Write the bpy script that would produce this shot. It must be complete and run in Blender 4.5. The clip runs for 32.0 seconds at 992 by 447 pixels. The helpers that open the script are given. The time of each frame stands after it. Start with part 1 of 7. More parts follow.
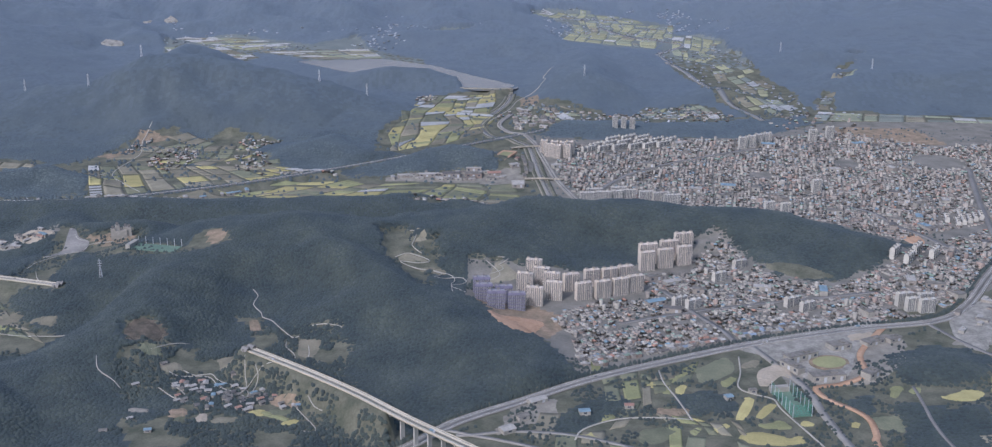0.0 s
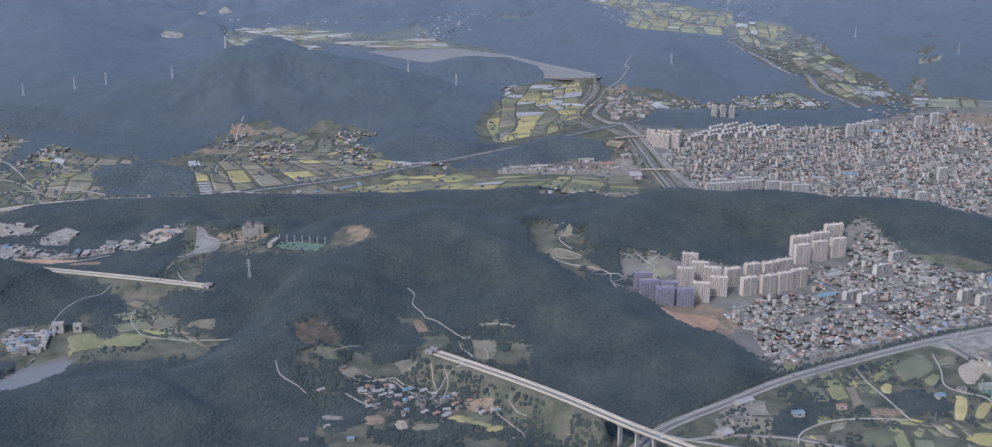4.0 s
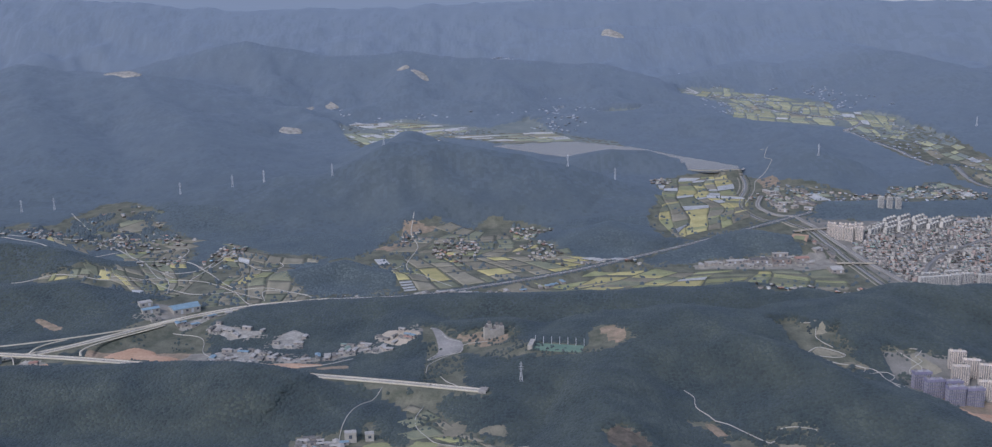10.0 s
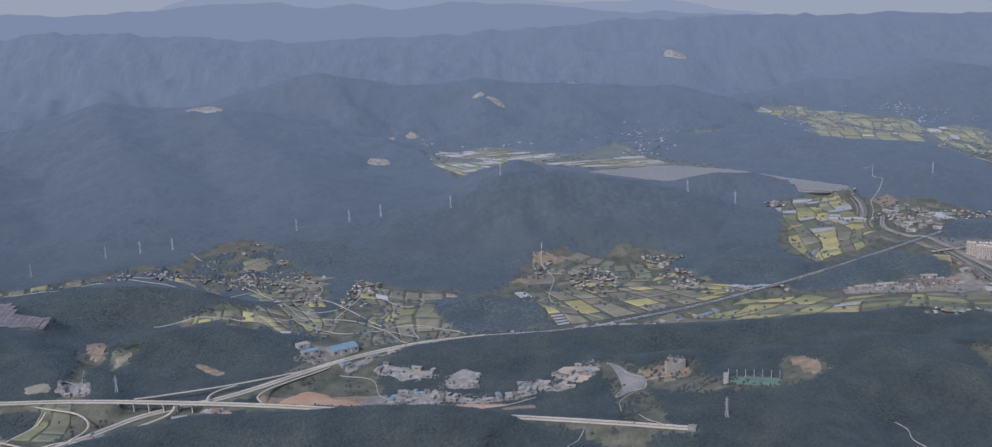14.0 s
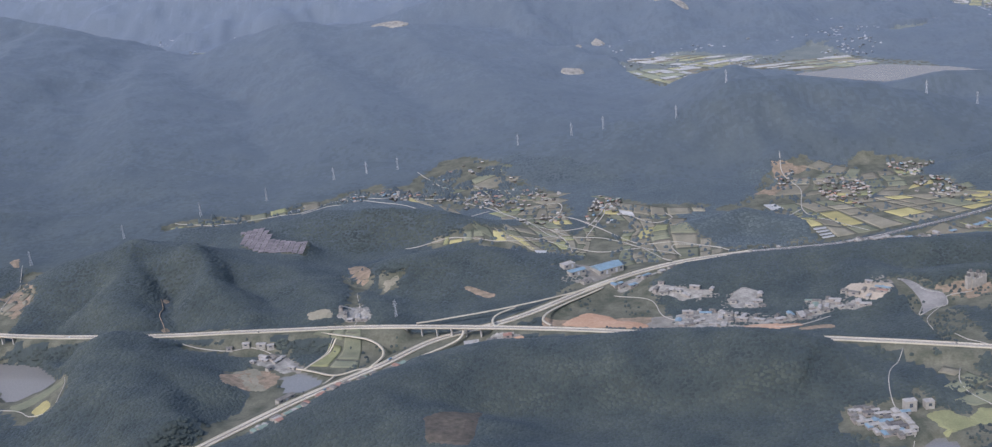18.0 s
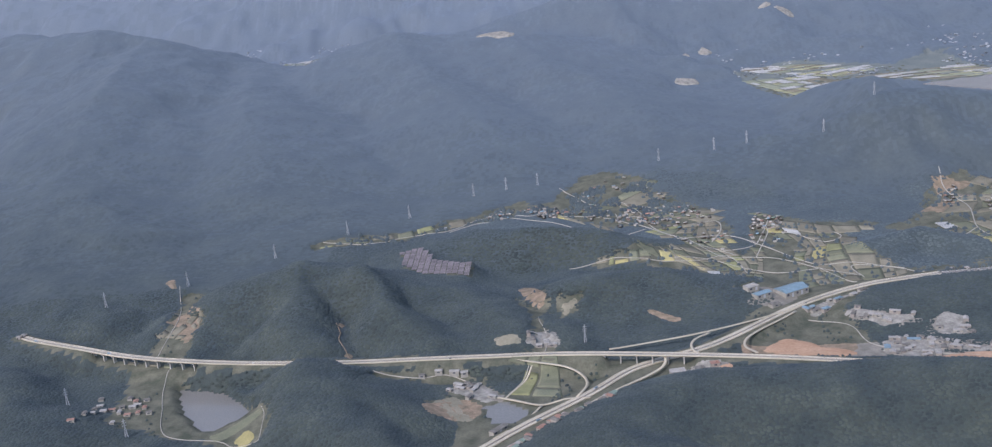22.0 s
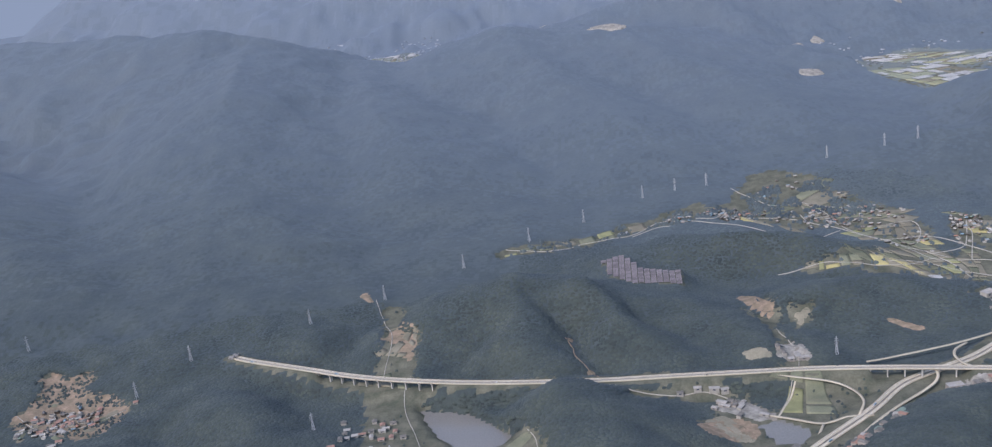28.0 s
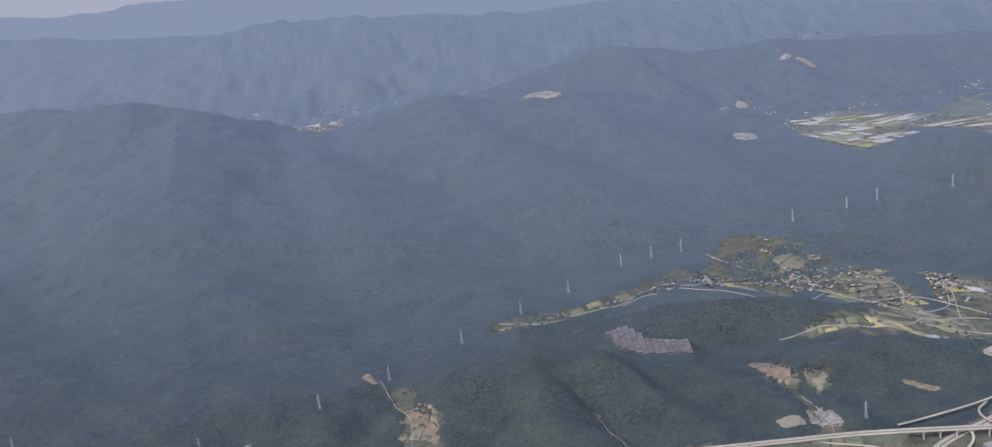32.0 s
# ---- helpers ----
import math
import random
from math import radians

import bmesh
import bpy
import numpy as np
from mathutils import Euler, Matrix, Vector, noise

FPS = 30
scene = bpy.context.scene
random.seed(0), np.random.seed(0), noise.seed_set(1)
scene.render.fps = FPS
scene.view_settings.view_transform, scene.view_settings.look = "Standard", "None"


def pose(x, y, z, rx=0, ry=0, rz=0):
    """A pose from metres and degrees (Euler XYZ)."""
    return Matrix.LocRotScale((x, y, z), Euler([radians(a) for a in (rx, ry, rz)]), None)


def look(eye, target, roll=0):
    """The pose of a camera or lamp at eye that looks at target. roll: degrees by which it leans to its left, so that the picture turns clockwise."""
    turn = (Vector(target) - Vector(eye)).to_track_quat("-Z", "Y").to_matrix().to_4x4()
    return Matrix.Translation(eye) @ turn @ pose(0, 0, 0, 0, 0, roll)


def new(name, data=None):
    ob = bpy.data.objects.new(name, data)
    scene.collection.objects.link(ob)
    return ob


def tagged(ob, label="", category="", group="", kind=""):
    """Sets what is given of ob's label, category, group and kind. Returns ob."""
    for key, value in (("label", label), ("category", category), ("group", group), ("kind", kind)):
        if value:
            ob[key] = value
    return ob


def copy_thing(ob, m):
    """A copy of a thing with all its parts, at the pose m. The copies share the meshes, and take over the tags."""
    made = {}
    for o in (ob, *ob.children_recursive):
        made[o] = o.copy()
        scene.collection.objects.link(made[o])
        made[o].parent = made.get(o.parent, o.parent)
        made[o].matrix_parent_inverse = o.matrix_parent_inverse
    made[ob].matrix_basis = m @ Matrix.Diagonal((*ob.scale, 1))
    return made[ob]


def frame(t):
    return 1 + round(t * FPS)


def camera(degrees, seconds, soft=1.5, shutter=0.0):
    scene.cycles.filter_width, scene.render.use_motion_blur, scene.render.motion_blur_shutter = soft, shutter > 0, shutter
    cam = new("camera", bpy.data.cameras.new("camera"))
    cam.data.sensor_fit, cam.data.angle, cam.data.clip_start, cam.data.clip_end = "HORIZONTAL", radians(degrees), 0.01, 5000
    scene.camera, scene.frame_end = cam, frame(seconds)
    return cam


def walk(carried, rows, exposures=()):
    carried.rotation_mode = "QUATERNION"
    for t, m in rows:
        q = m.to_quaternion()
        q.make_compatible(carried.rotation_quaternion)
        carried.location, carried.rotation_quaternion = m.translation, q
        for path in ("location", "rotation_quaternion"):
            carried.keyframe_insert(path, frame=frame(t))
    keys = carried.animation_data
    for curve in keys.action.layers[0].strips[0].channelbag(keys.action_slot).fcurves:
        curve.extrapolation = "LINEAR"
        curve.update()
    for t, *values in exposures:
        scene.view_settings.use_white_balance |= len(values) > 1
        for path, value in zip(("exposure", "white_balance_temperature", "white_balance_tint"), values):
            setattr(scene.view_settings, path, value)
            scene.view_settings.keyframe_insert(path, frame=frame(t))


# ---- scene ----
cam = camera(46.43, 32.0, soft=1.25)
# seconds, x, y, z, heading, tilt, lean
ROWS = [
    (0, 3.9, -23.2, 344.0, 0.16, -17.33, 0.35),
    (0.5, -11.9, -16.0, 342.5, 0.10, -17.33, 0.26),
    (1, -28.2, -10.2, 341.4, 0.09, -17.39, 0.28),
    (1.5, -44.8, -5.5, 340.5, 0.06, -17.40, 0.16),
    (2, -61.6, -1.7, 339.9, 0.03, -17.43, 0.02),
    (2.5, -78.8, 1.3, 339.5, -0.14, -17.72, 0.07),
    (3, -96.2, 3.8, 339.3, -0.17, -17.87, -0.04),
    (3.5, -113.9, 5.8, 339.3, -0.33, -17.93, -0.10),
    (5.5, -186.0, 11.6, 340.2, -0.37, -17.18, -0.16),
    (6, -204.2, 12.8, 340.6, -0.41, -16.74, -0.15),
    (6.5, -222.6, 14.1, 341.1, -0.56, -16.48, -0.27),
    (7, -241.0, 15.6, 341.6, -0.60, -16.28, -0.26),
    (7.5, -259.4, 17.1, 342.2, -0.69, -16.11, -0.30),
    (8, -277.9, 18.8, 342.9, -0.77, -15.89, -0.26),
    (8.5, -296.3, 20.6, 343.6, -0.80, -15.32, -0.28),
    (9, -314.7, 22.7, 344.3, -0.83, -14.29, -0.38),
    (9.5, -333.1, 24.9, 345.1, -0.83, -13.77, -0.44),
    (10, -351.5, 27.3, 346.0, -0.85, -13.57, -0.60),
    (10.5, -369.8, 29.8, 346.9, -0.80, -13.31, -0.74),
    (11, -388.0, 32.5, 347.8, -0.77, -13.11, -0.92),
    (11.5, -406.2, 35.4, 348.9, -0.71, -12.98, -1.12),
    (12, -424.4, 38.3, 350.0, -0.66, -12.90, -1.29),
    (12.5, -442.4, 41.4, 351.1, -0.58, -12.78, -1.52),
    (13, -460.4, 44.5, 352.4, -0.55, -12.68, -1.83),
    (13.5, -478.3, 47.8, 353.8, -0.57, -12.60, -2.10),
    (15.5, -549.2, 60.8, 360.1, -0.33, -12.30, -3.11),
    (16, -566.8, 64.0, 362.0, -0.19, -12.41, -3.85),
    (16.5, -584.2, 67.1, 363.9, 1.66, -14.96, -4.30),
    (17, -601.6, 70.1, 366.0, 4.82, -16.79, -5.17),
    (17.5, -619.0, 73.0, 368.2, 5.21, -16.92, -5.34),
    (18, -636.2, 75.8, 370.4, 5.55, -16.93, -5.35),
    (18.5, -653.5, 78.5, 372.8, 6.47, -16.31, -5.61),
    (19, -670.6, 81.0, 375.3, 7.04, -16.32, -5.65),
    (19.5, -687.7, 83.4, 377.9, 6.95, -16.40, -5.54),
    (20, -704.8, 85.7, 380.6, 6.93, -16.45, -5.57),
    (20.5, -721.8, 87.8, 383.4, 7.03, -16.38, -5.64),
    (21, -738.8, 89.7, 386.3, 7.12, -16.28, -5.71),
    (21.5, -755.8, 91.5, 389.3, 7.17, -16.23, -5.88),
    (22, -772.8, 93.2, 392.4, 7.08, -16.65, -5.96),
    (22.5, -789.7, 94.7, 395.5, 7.04, -16.98, -6.08),
    (23, -806.7, 96.1, 398.7, 6.89, -17.15, -6.22),
    (23.5, -823.6, 97.4, 402.0, 6.83, -17.37, -6.28),
    (24, -840.6, 98.6, 405.3, 6.84, -17.52, -6.45),
    (24.5, -857.6, 99.7, 408.7, 6.85, -17.59, -6.57),
    (25, -874.6, 100.8, 412.1, 6.88, -17.65, -6.76),
    (25.5, -891.7, 101.8, 415.6, 6.92, -17.68, -6.89),
    (27.5, -960.5, 105.6, 429.7, 7.03, -17.64, -7.16),
    (28, -977.9, 106.6, 433.2, 7.03, -17.60, -7.09),
    (28.5, -995.3, 107.7, 436.8, 6.98, -17.56, -7.08),
    (29, -1012.9, 108.8, 440.4, 6.71, -17.49, -6.92),
    (29.5, -1030.6, 109.9, 443.9, 4.36, -16.59, -6.49),
    (30, -1048.4, 111.2, 447.5, 1.70, -16.29, -6.39),
    (30.5, -1066.3, 112.5, 451.1, 0.74, -15.97, -6.69),
    (31, -1084.4, 113.9, 454.8, 0.24, -15.72, -6.82),
    (31.5, -1102.6, 115.3, 458.4, -0.18, -15.62, -6.70),
    (32, -1121.0, 116.8, 462.2, -0.62, -15.54, -6.56),
]


def fly(x, y, z, heading, tilt, lean):
    return Matrix.Translation((x, y, z)) @ Euler((0, 0, radians(heading))).to_matrix().to_4x4() @ pose(0, 0, 0, 90 + tilt) @ pose(0, 0, 0, 0, 0, lean)


walk(cam, [(t, fly(x, y, z, h, p, l)) for t, x, y, z, h, p, l in ROWS], [(t, 0.2 + e, 5680 + k, 20) for t, e, k in ((0.0, 0.07, -170), (3.5, 0.05, -170), (6.5, -0.18, -230), (10.0, -0.13, -200), (13.0, -0.15, -120), (16.0, -0.12, 20), (18.0, 0.23, 70), (28.0, 0.22, 80), (32.0, 0.08, 180))])

# world, sun
world = bpy.data.worlds.new("sky")
scene.world = world
world.use_nodes = True
wn, wl = world.node_tree.nodes, world.node_tree.links
sky = wn.new("ShaderNodeTexSky")
sky.sky_type, sky.sun_disc = "NISHITA", False
SUN_UP, SUN_FROM = 42.0, 215.0  # degrees above the horizon; compass bearing, clockwise from +y
sky.sun_elevation, sky.sun_rotation = radians(SUN_UP), radians(SUN_FROM)
sky.air_density, sky.dust_density, sky.ozone_density = 1.6, 3.0, 2.0
wl.new(sky.outputs[0], wn["Background"].inputs[0])
wn["Background"].inputs[1].default_value = 0.14
sun = new("sun", bpy.data.lights.new("sun", "SUN"))
sun.data.energy, sun.data.angle, sun.data.color = 1.9, radians(4.0), (1.0, 0.95, 0.88)
sun.matrix_world = look((0, 0, 0), (-math.sin(radians(SUN_FROM)) * math.cos(radians(SUN_UP)), -math.cos(radians(SUN_FROM)) * math.cos(radians(SUN_UP)), -math.sin(radians(SUN_UP))))


# materials
def mat(name, a, b, scale=0.1, rough=0.85, bump=0.0, c=None, fine=1.5, island=0.0, sheen=0.0, metal=0.0, spec=0.3, obrandom=0.0, grain=0.25, even=0.0):
    """Base colour between a and b by broad noise, with a finer noise on top; scale in cycles a metre. even: how far the
    normal is bent upwards, to flatten the shading of slopes as haze would.
    """
    m = bpy.data.materials.new(name)
    m.use_nodes = True
    n, l = m.node_tree.nodes, m.node_tree.links
    p = n["Principled BSDF"]
    geo = n.new("ShaderNodeNewGeometry")
    big, small = n.new("ShaderNodeTexNoise"), n.new("ShaderNodeTexNoise")
    big.inputs["Scale"].default_value, small.inputs["Scale"].default_value = scale, fine
    big.inputs["Detail"].default_value = 5
    small.inputs["Detail"].default_value = 3
    for t in (big, small):
        l.new(geo.outputs["Position"], t.inputs["Vector"])
    ramp = n.new("ShaderNodeValToRGB")
    ramp.color_ramp.elements[0].position, ramp.color_ramp.elements[1].position = 0.3, 0.7
    ramp.color_ramp.elements[0].color, ramp.color_ramp.elements[1].color = (*a, 1), (*b, 1)
    if c:
        ramp.color_ramp.elements.new(0.5).color = (*c, 1)
    l.new(big.outputs[0], ramp.inputs[0])
    value = n.new("ShaderNodeMapRange")
    value.inputs["To Min"].default_value, value.inputs["To Max"].default_value = 1 - grain, 1 + grain
    l.new(small.outputs[0], value.inputs[0])
    hsv = n.new("ShaderNodeHueSaturation")
    l.new(ramp.outputs[0], hsv.inputs["Color"])
    l.new(value.outputs[0], hsv.inputs["Value"])
    last = hsv.outputs[0]
    if island or obrandom:
        src = geo.outputs["Random Per Island"] if island else n.new("ShaderNodeObjectInfo").outputs["Random"]
        vary, h2 = n.new("ShaderNodeMapRange"), n.new("ShaderNodeHueSaturation")
        amount = island or obrandom
        vary.inputs["To Min"].default_value, vary.inputs["To Max"].default_value = 1 - amount, 1 + amount
        l.new(src, vary.inputs[0])
        l.new(last, h2.inputs["Color"])
        l.new(vary.outputs[0], h2.inputs["Value"])
        last = h2.outputs[0]
    l.new(last, p.inputs["Base Color"])
    p.inputs["Roughness"].default_value, p.inputs["Metallic"].default_value = rough, metal
    p.inputs["Specular IOR Level"].default_value = spec
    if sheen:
        # blue sheen brightens slopes seen at a grazing angle, in place of haze
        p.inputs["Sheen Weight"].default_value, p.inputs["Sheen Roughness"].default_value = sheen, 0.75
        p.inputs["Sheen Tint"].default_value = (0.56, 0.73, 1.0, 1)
    if bump:
        bp = n.new("ShaderNodeBump")
        bp.inputs["Strength"].default_value, bp.inputs["Distance"].default_value = 0.8, bump
        l.new(small.outputs[0], bp.inputs["Height"])
        if even:
            # normal mixed with straight up, so hazy far slopes lose their relief shading
            flat, up, both = n.new("ShaderNodeVectorMath"), n.new("ShaderNodeCombineXYZ"), n.new("ShaderNodeVectorMath")
            flat.operation, both.operation = "SCALE", "ADD"
            flat.inputs["Scale"].default_value = 1 - even
            up.inputs[2].default_value = even
            l.new(geo.outputs["Normal"], flat.inputs[0])
            l.new(flat.outputs[0], both.inputs[0])
            l.new(up.outputs[0], both.inputs[1])
            l.new(both.outputs[0], bp.inputs["Normal"])
        l.new(bp.outputs[0], p.inputs["Normal"])
    return m


HAZE_STANDS = []  # forest canopy with distance haze put into its colour, paler and bluer from near to far
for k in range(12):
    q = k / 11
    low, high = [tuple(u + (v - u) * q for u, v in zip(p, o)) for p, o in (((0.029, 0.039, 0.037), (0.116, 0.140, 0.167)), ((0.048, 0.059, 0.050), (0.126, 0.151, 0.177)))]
    HAZE_STANDS.append(mat("haze_graded_forest", low, high, 0.03, 0.85, 1.4 - q, fine=0.2, sheen=0.06 + 0.055 * q, grain=0.3 - 0.24 * q, even=0.3 + 0.5 * min(1, 2.6 * q)))
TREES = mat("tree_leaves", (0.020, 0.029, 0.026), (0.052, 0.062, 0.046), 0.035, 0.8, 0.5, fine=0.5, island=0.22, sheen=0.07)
# leaves of the farther woods, with haze put into a paler, bluer colour
TREES_HAZED = mat("hazed_tree_leaves", (0.036, 0.048, 0.050), (0.071, 0.087, 0.081), 0.035, 0.8, 0.5, fine=0.5, island=0.2, sheen=0.085)
GRASS = mat("grass", (0.060, 0.067, 0.047), (0.142, 0.136, 0.099), 0.08, 0.9, 0.1, fine=0.6, grain=0.35)
SOIL = mat("bare_soil", (0.15, 0.125, 0.085), (0.29, 0.215, 0.15), 0.14, 0.95, 0.3, fine=0.5, grain=0.35)
SCRUB = mat("cleared_scrub", (0.06, 0.056, 0.044), (0.125, 0.102, 0.078), 0.2, 0.95, 0.3, fine=0.5)
SAND = mat("graded_sand", (0.28, 0.24, 0.18), (0.37, 0.32, 0.25), 0.05, 0.95, 0.2, fine=0.5)
EARTH = mat("raw_earth", (0.31, 0.19, 0.115), (0.42, 0.28, 0.185), 0.05, 0.95, 0.3, fine=0.4)
TOWN = mat("town_ground", (0.12, 0.115, 0.098), (0.20, 0.187, 0.16), 0.06, 0.9, fine=0.6)
ASPHALT = mat("asphalt", (0.145, 0.14, 0.13), (0.20, 0.193, 0.18), 0.05, 0.85, fine=0.8)
TOWN_ROAD = mat("worn_pale_asphalt", (0.195, 0.185, 0.165), (0.27, 0.255, 0.225), 0.06, 0.85, fine=0.8)
CONCRETE = mat("pale_concrete", (0.34, 0.33, 0.30), (0.45, 0.43, 0.39), 0.05, 0.8, fine=0.8)
PAINT = mat("road_paint", (0.65, 0.65, 0.62), (0.75, 0.75, 0.72), 0.1, 0.7)
RICE = mat("ripe_rice", (0.276, 0.247, 0.109), (0.38, 0.333, 0.149), 0.08, 0.9, 0.1, fine=0.9, obrandom=0.15)
RICE_GREEN = mat("green_rice", (0.172, 0.178, 0.09), (0.241, 0.239, 0.121), 0.08, 0.9, 0.1, fine=0.9, obrandom=0.15)
VEG = mat("vegetable_rows", (0.113, 0.122, 0.081), (0.175, 0.175, 0.115), 0.08, 0.9, 0.1, fine=0.9, obrandom=0.2)
FALLOW = mat("fallow_field", (0.144, 0.136, 0.099), (0.224, 0.202, 0.147), 0.08, 0.95, 0.1, fine=0.8, obrandom=0.2)
# far copies of the crops and turf, haze painted into their colours
HAZED_RICE = mat("hazed_rice", (0.25, 0.25, 0.15), (0.325, 0.315, 0.19), 0.08, 0.9, 0.1, fine=0.9, obrandom=0.15)
HAZED_GREEN = mat("hazed_green_rice", (0.19, 0.205, 0.145), (0.245, 0.255, 0.175), 0.08, 0.9, 0.1, fine=0.9, obrandom=0.15)
HAZED_VEG = mat("hazed_vegetable_rows", (0.145, 0.165, 0.145), (0.19, 0.205, 0.175), 0.08, 0.9, 0.1, fine=0.9, obrandom=0.2)
HAZED_MEADOW = mat("hazed_meadow", (0.12, 0.14, 0.135), (0.165, 0.182, 0.168), 0.03, 0.95, 0.1, fine=0.5)
FILM = mat("greenhouse_film", (0.25, 0.255, 0.25), (0.36, 0.36, 0.345), 0.15, 0.35, spec=0.5, obrandom=0.1)
WALL_A = mat("beige_wall", (0.237, 0.214, 0.187), (0.309, 0.278, 0.246), 0.3, 0.85, island=0.2)
WALL_B = mat("white_wall", (0.264, 0.248, 0.215), (0.346, 0.328, 0.287), 0.3, 0.8, island=0.15)
WALL_C = mat("brick_wall", (0.2, 0.159, 0.137), (0.264, 0.209, 0.177), 0.4, 0.9, island=0.25)
ROOF_GREY = mat("grey_roof", (0.127, 0.12, 0.106), (0.228, 0.213, 0.187), 0.3, 0.85, island=0.35)
ROOF_WHITE = mat("white_roof", (0.273, 0.262, 0.235), (0.382, 0.364, 0.328), 0.3, 0.7, island=0.2)
ROOF_BLUE = mat("blue_roof", (0.155, 0.225, 0.265), (0.21, 0.295, 0.34), 0.3, 0.5, island=0.25)
ROOF_RED = mat("orange_roof", (0.27, 0.16, 0.12), (0.34, 0.21, 0.16), 0.3, 0.7, island=0.25)
ROOF_GREEN = mat("green_roof", (0.17, 0.22, 0.18), (0.22, 0.28, 0.23), 0.3, 0.8, island=0.25)
ROOF_DARK = mat("dark_tiled_roof", (0.10, 0.095, 0.09), (0.16, 0.15, 0.14), 0.3, 0.8, island=0.3)
WATER = mat("water", (0.16, 0.155, 0.14), (0.20, 0.19, 0.172), 0.01, 0.12, 0.02, fine=0.8, spec=0.5)
STEEL = mat("galvanised_steel", (0.42, 0.43, 0.44), (0.50, 0.51, 0.52), 1.0, 0.5, metal=0.3)
GLASS = mat("window_glass", (0.05, 0.06, 0.075), (0.09, 0.10, 0.12), 0.5, 0.15, spec=0.6)
BLOCK_WALL = mat("apartment_paint", (0.46, 0.405, 0.34), (0.55, 0.485, 0.41), 0.3, 0.8, obrandom=0.06)
BLOCK_PALE = mat("pale_apartment_paint", (0.38, 0.362, 0.32), (0.46, 0.44, 0.395), 0.3, 0.8, obrandom=0.06)
BLOCK_NET = mat("purple_safety_net", (0.235, 0.225, 0.245), (0.31, 0.295, 0.315), 0.5, 0.9)
BAND = mat("scaffold_mesh", (0.165, 0.16, 0.225), (0.215, 0.205, 0.28), 0.5, 0.9)
TURF = mat("range_turf", (0.10, 0.16, 0.12), (0.15, 0.21, 0.15), 0.1, 0.9, 0.1, fine=0.8)
GRAVEL = mat("river_gravel", (0.17, 0.165, 0.13), (0.26, 0.24, 0.20), 0.08, 0.9, 0.1, fine=0.5)
NET_GREEN = mat("green_net", (0.05, 0.26, 0.18), (0.07, 0.33, 0.23), 0.3, 0.8)
PANEL = mat("solar_panel", (0.125, 0.112, 0.115), (0.175, 0.157, 0.160), 0.6, 0.45, spec=0.3, obrandom=0.2)
YARD = mat("concrete_yard", (0.155, 0.144, 0.120), (0.26, 0.24, 0.20), 0.12, 0.9, fine=0.7)
PALE_YARD = mat("pale_works_yard", (0.17, 0.162, 0.138), (0.31, 0.292, 0.255), 0.15, 0.9, fine=0.6, grain=0.3)
# walls and roofs of far villages, lightened and blued in colour for haze
FAR_WALL = mat("hazed_far_wall", (0.25, 0.265, 0.285), (0.32, 0.335, 0.35), 0.3, 0.85, island=0.2)
FAR_ROOF = mat("hazed_far_roof", (0.22, 0.24, 0.265), (0.31, 0.325, 0.35), 0.3, 0.8, island=0.25)
ROCK = mat("pale_rock", (0.17, 0.163, 0.15), (0.25, 0.238, 0.218), 0.08, 0.9, 0.3, fine=0.5)


def land_material(woods, turf):
    """Woods, grass, town ground and bare soil on one sheet, parted by the cover layers with ragged edges."""
    m = bpy.data.materials.new("land_" + woods.name)
    m.use_nodes = True
    n, l = m.node_tree.nodes, m.node_tree.links
    n.remove(n["Principled BSDF"])
    out = n["Material Output"]
    geo, attr, parts = n.new("ShaderNodeNewGeometry"), n.new("ShaderNodeVertexColor"), n.new("ShaderNodeSeparateColor")
    attr.layer_name = "cover"
    l.new(attr.outputs[0], parts.inputs[0])
    edge = n.new("ShaderNodeTexNoise")
    edge.inputs["Scale"].default_value, edge.inputs["Detail"].default_value = 0.16, 4
    l.new(geo.outputs["Position"], edge.inputs["Vector"])

    def coat(base):
        """The principled shader of a plain material, with its nodes, copied in."""
        made = {}
        for o in base.node_tree.nodes:
            if o.type == "OUTPUT_MATERIAL":
                continue
            c = made[o.name] = n.new(o.bl_idname)
            for i, s in enumerate(o.inputs):
                if not s.is_linked and s.type in ("VALUE", "RGBA"):
                    c.inputs[i].default_value = s.default_value
            if o.type == "VALTORGB":
                e = c.color_ramp.elements
                for k, q in enumerate(o.color_ramp.elements):
                    t = e[k] if k < len(e) else e.new(q.position)
                    t.position, t.color = q.position, q.color
        for k in base.node_tree.links:
            if k.to_node.type != "OUTPUT_MATERIAL":
                a = [s.identifier for s in k.from_node.outputs].index(k.from_socket.identifier)
                b = [s.identifier for s in k.to_node.inputs].index(k.to_socket.identifier)
                l.new(made[k.from_node.name].outputs[a], made[k.to_node.name].inputs[b])
        return made["Principled BSDF"].outputs[0]

    last = coat(woods)
    for layer, base in ((parts.outputs[0], turf), (parts.outputs[1], TOWN), (parts.outputs[2], SOIL), (attr.outputs[1], YARD)):
        add, sharp, mix = n.new("ShaderNodeMath"), n.new("ShaderNodeMapRange"), n.new("ShaderNodeMixShader")
        l.new(layer, add.inputs[0])
        l.new(edge.outputs[0], add.inputs[1])
        sharp.inputs["From Min"].default_value, sharp.inputs["From Max"].default_value = 0.95, 1.05
        l.new(add.outputs[0], sharp.inputs[0])
        l.new(sharp.outputs[0], mix.inputs[0])
        l.new(last, mix.inputs[1])
        l.new(coat(base), mix.inputs[2])
        last = mix.outputs[0]
    l.new(last, out.inputs["Surface"])
    return m


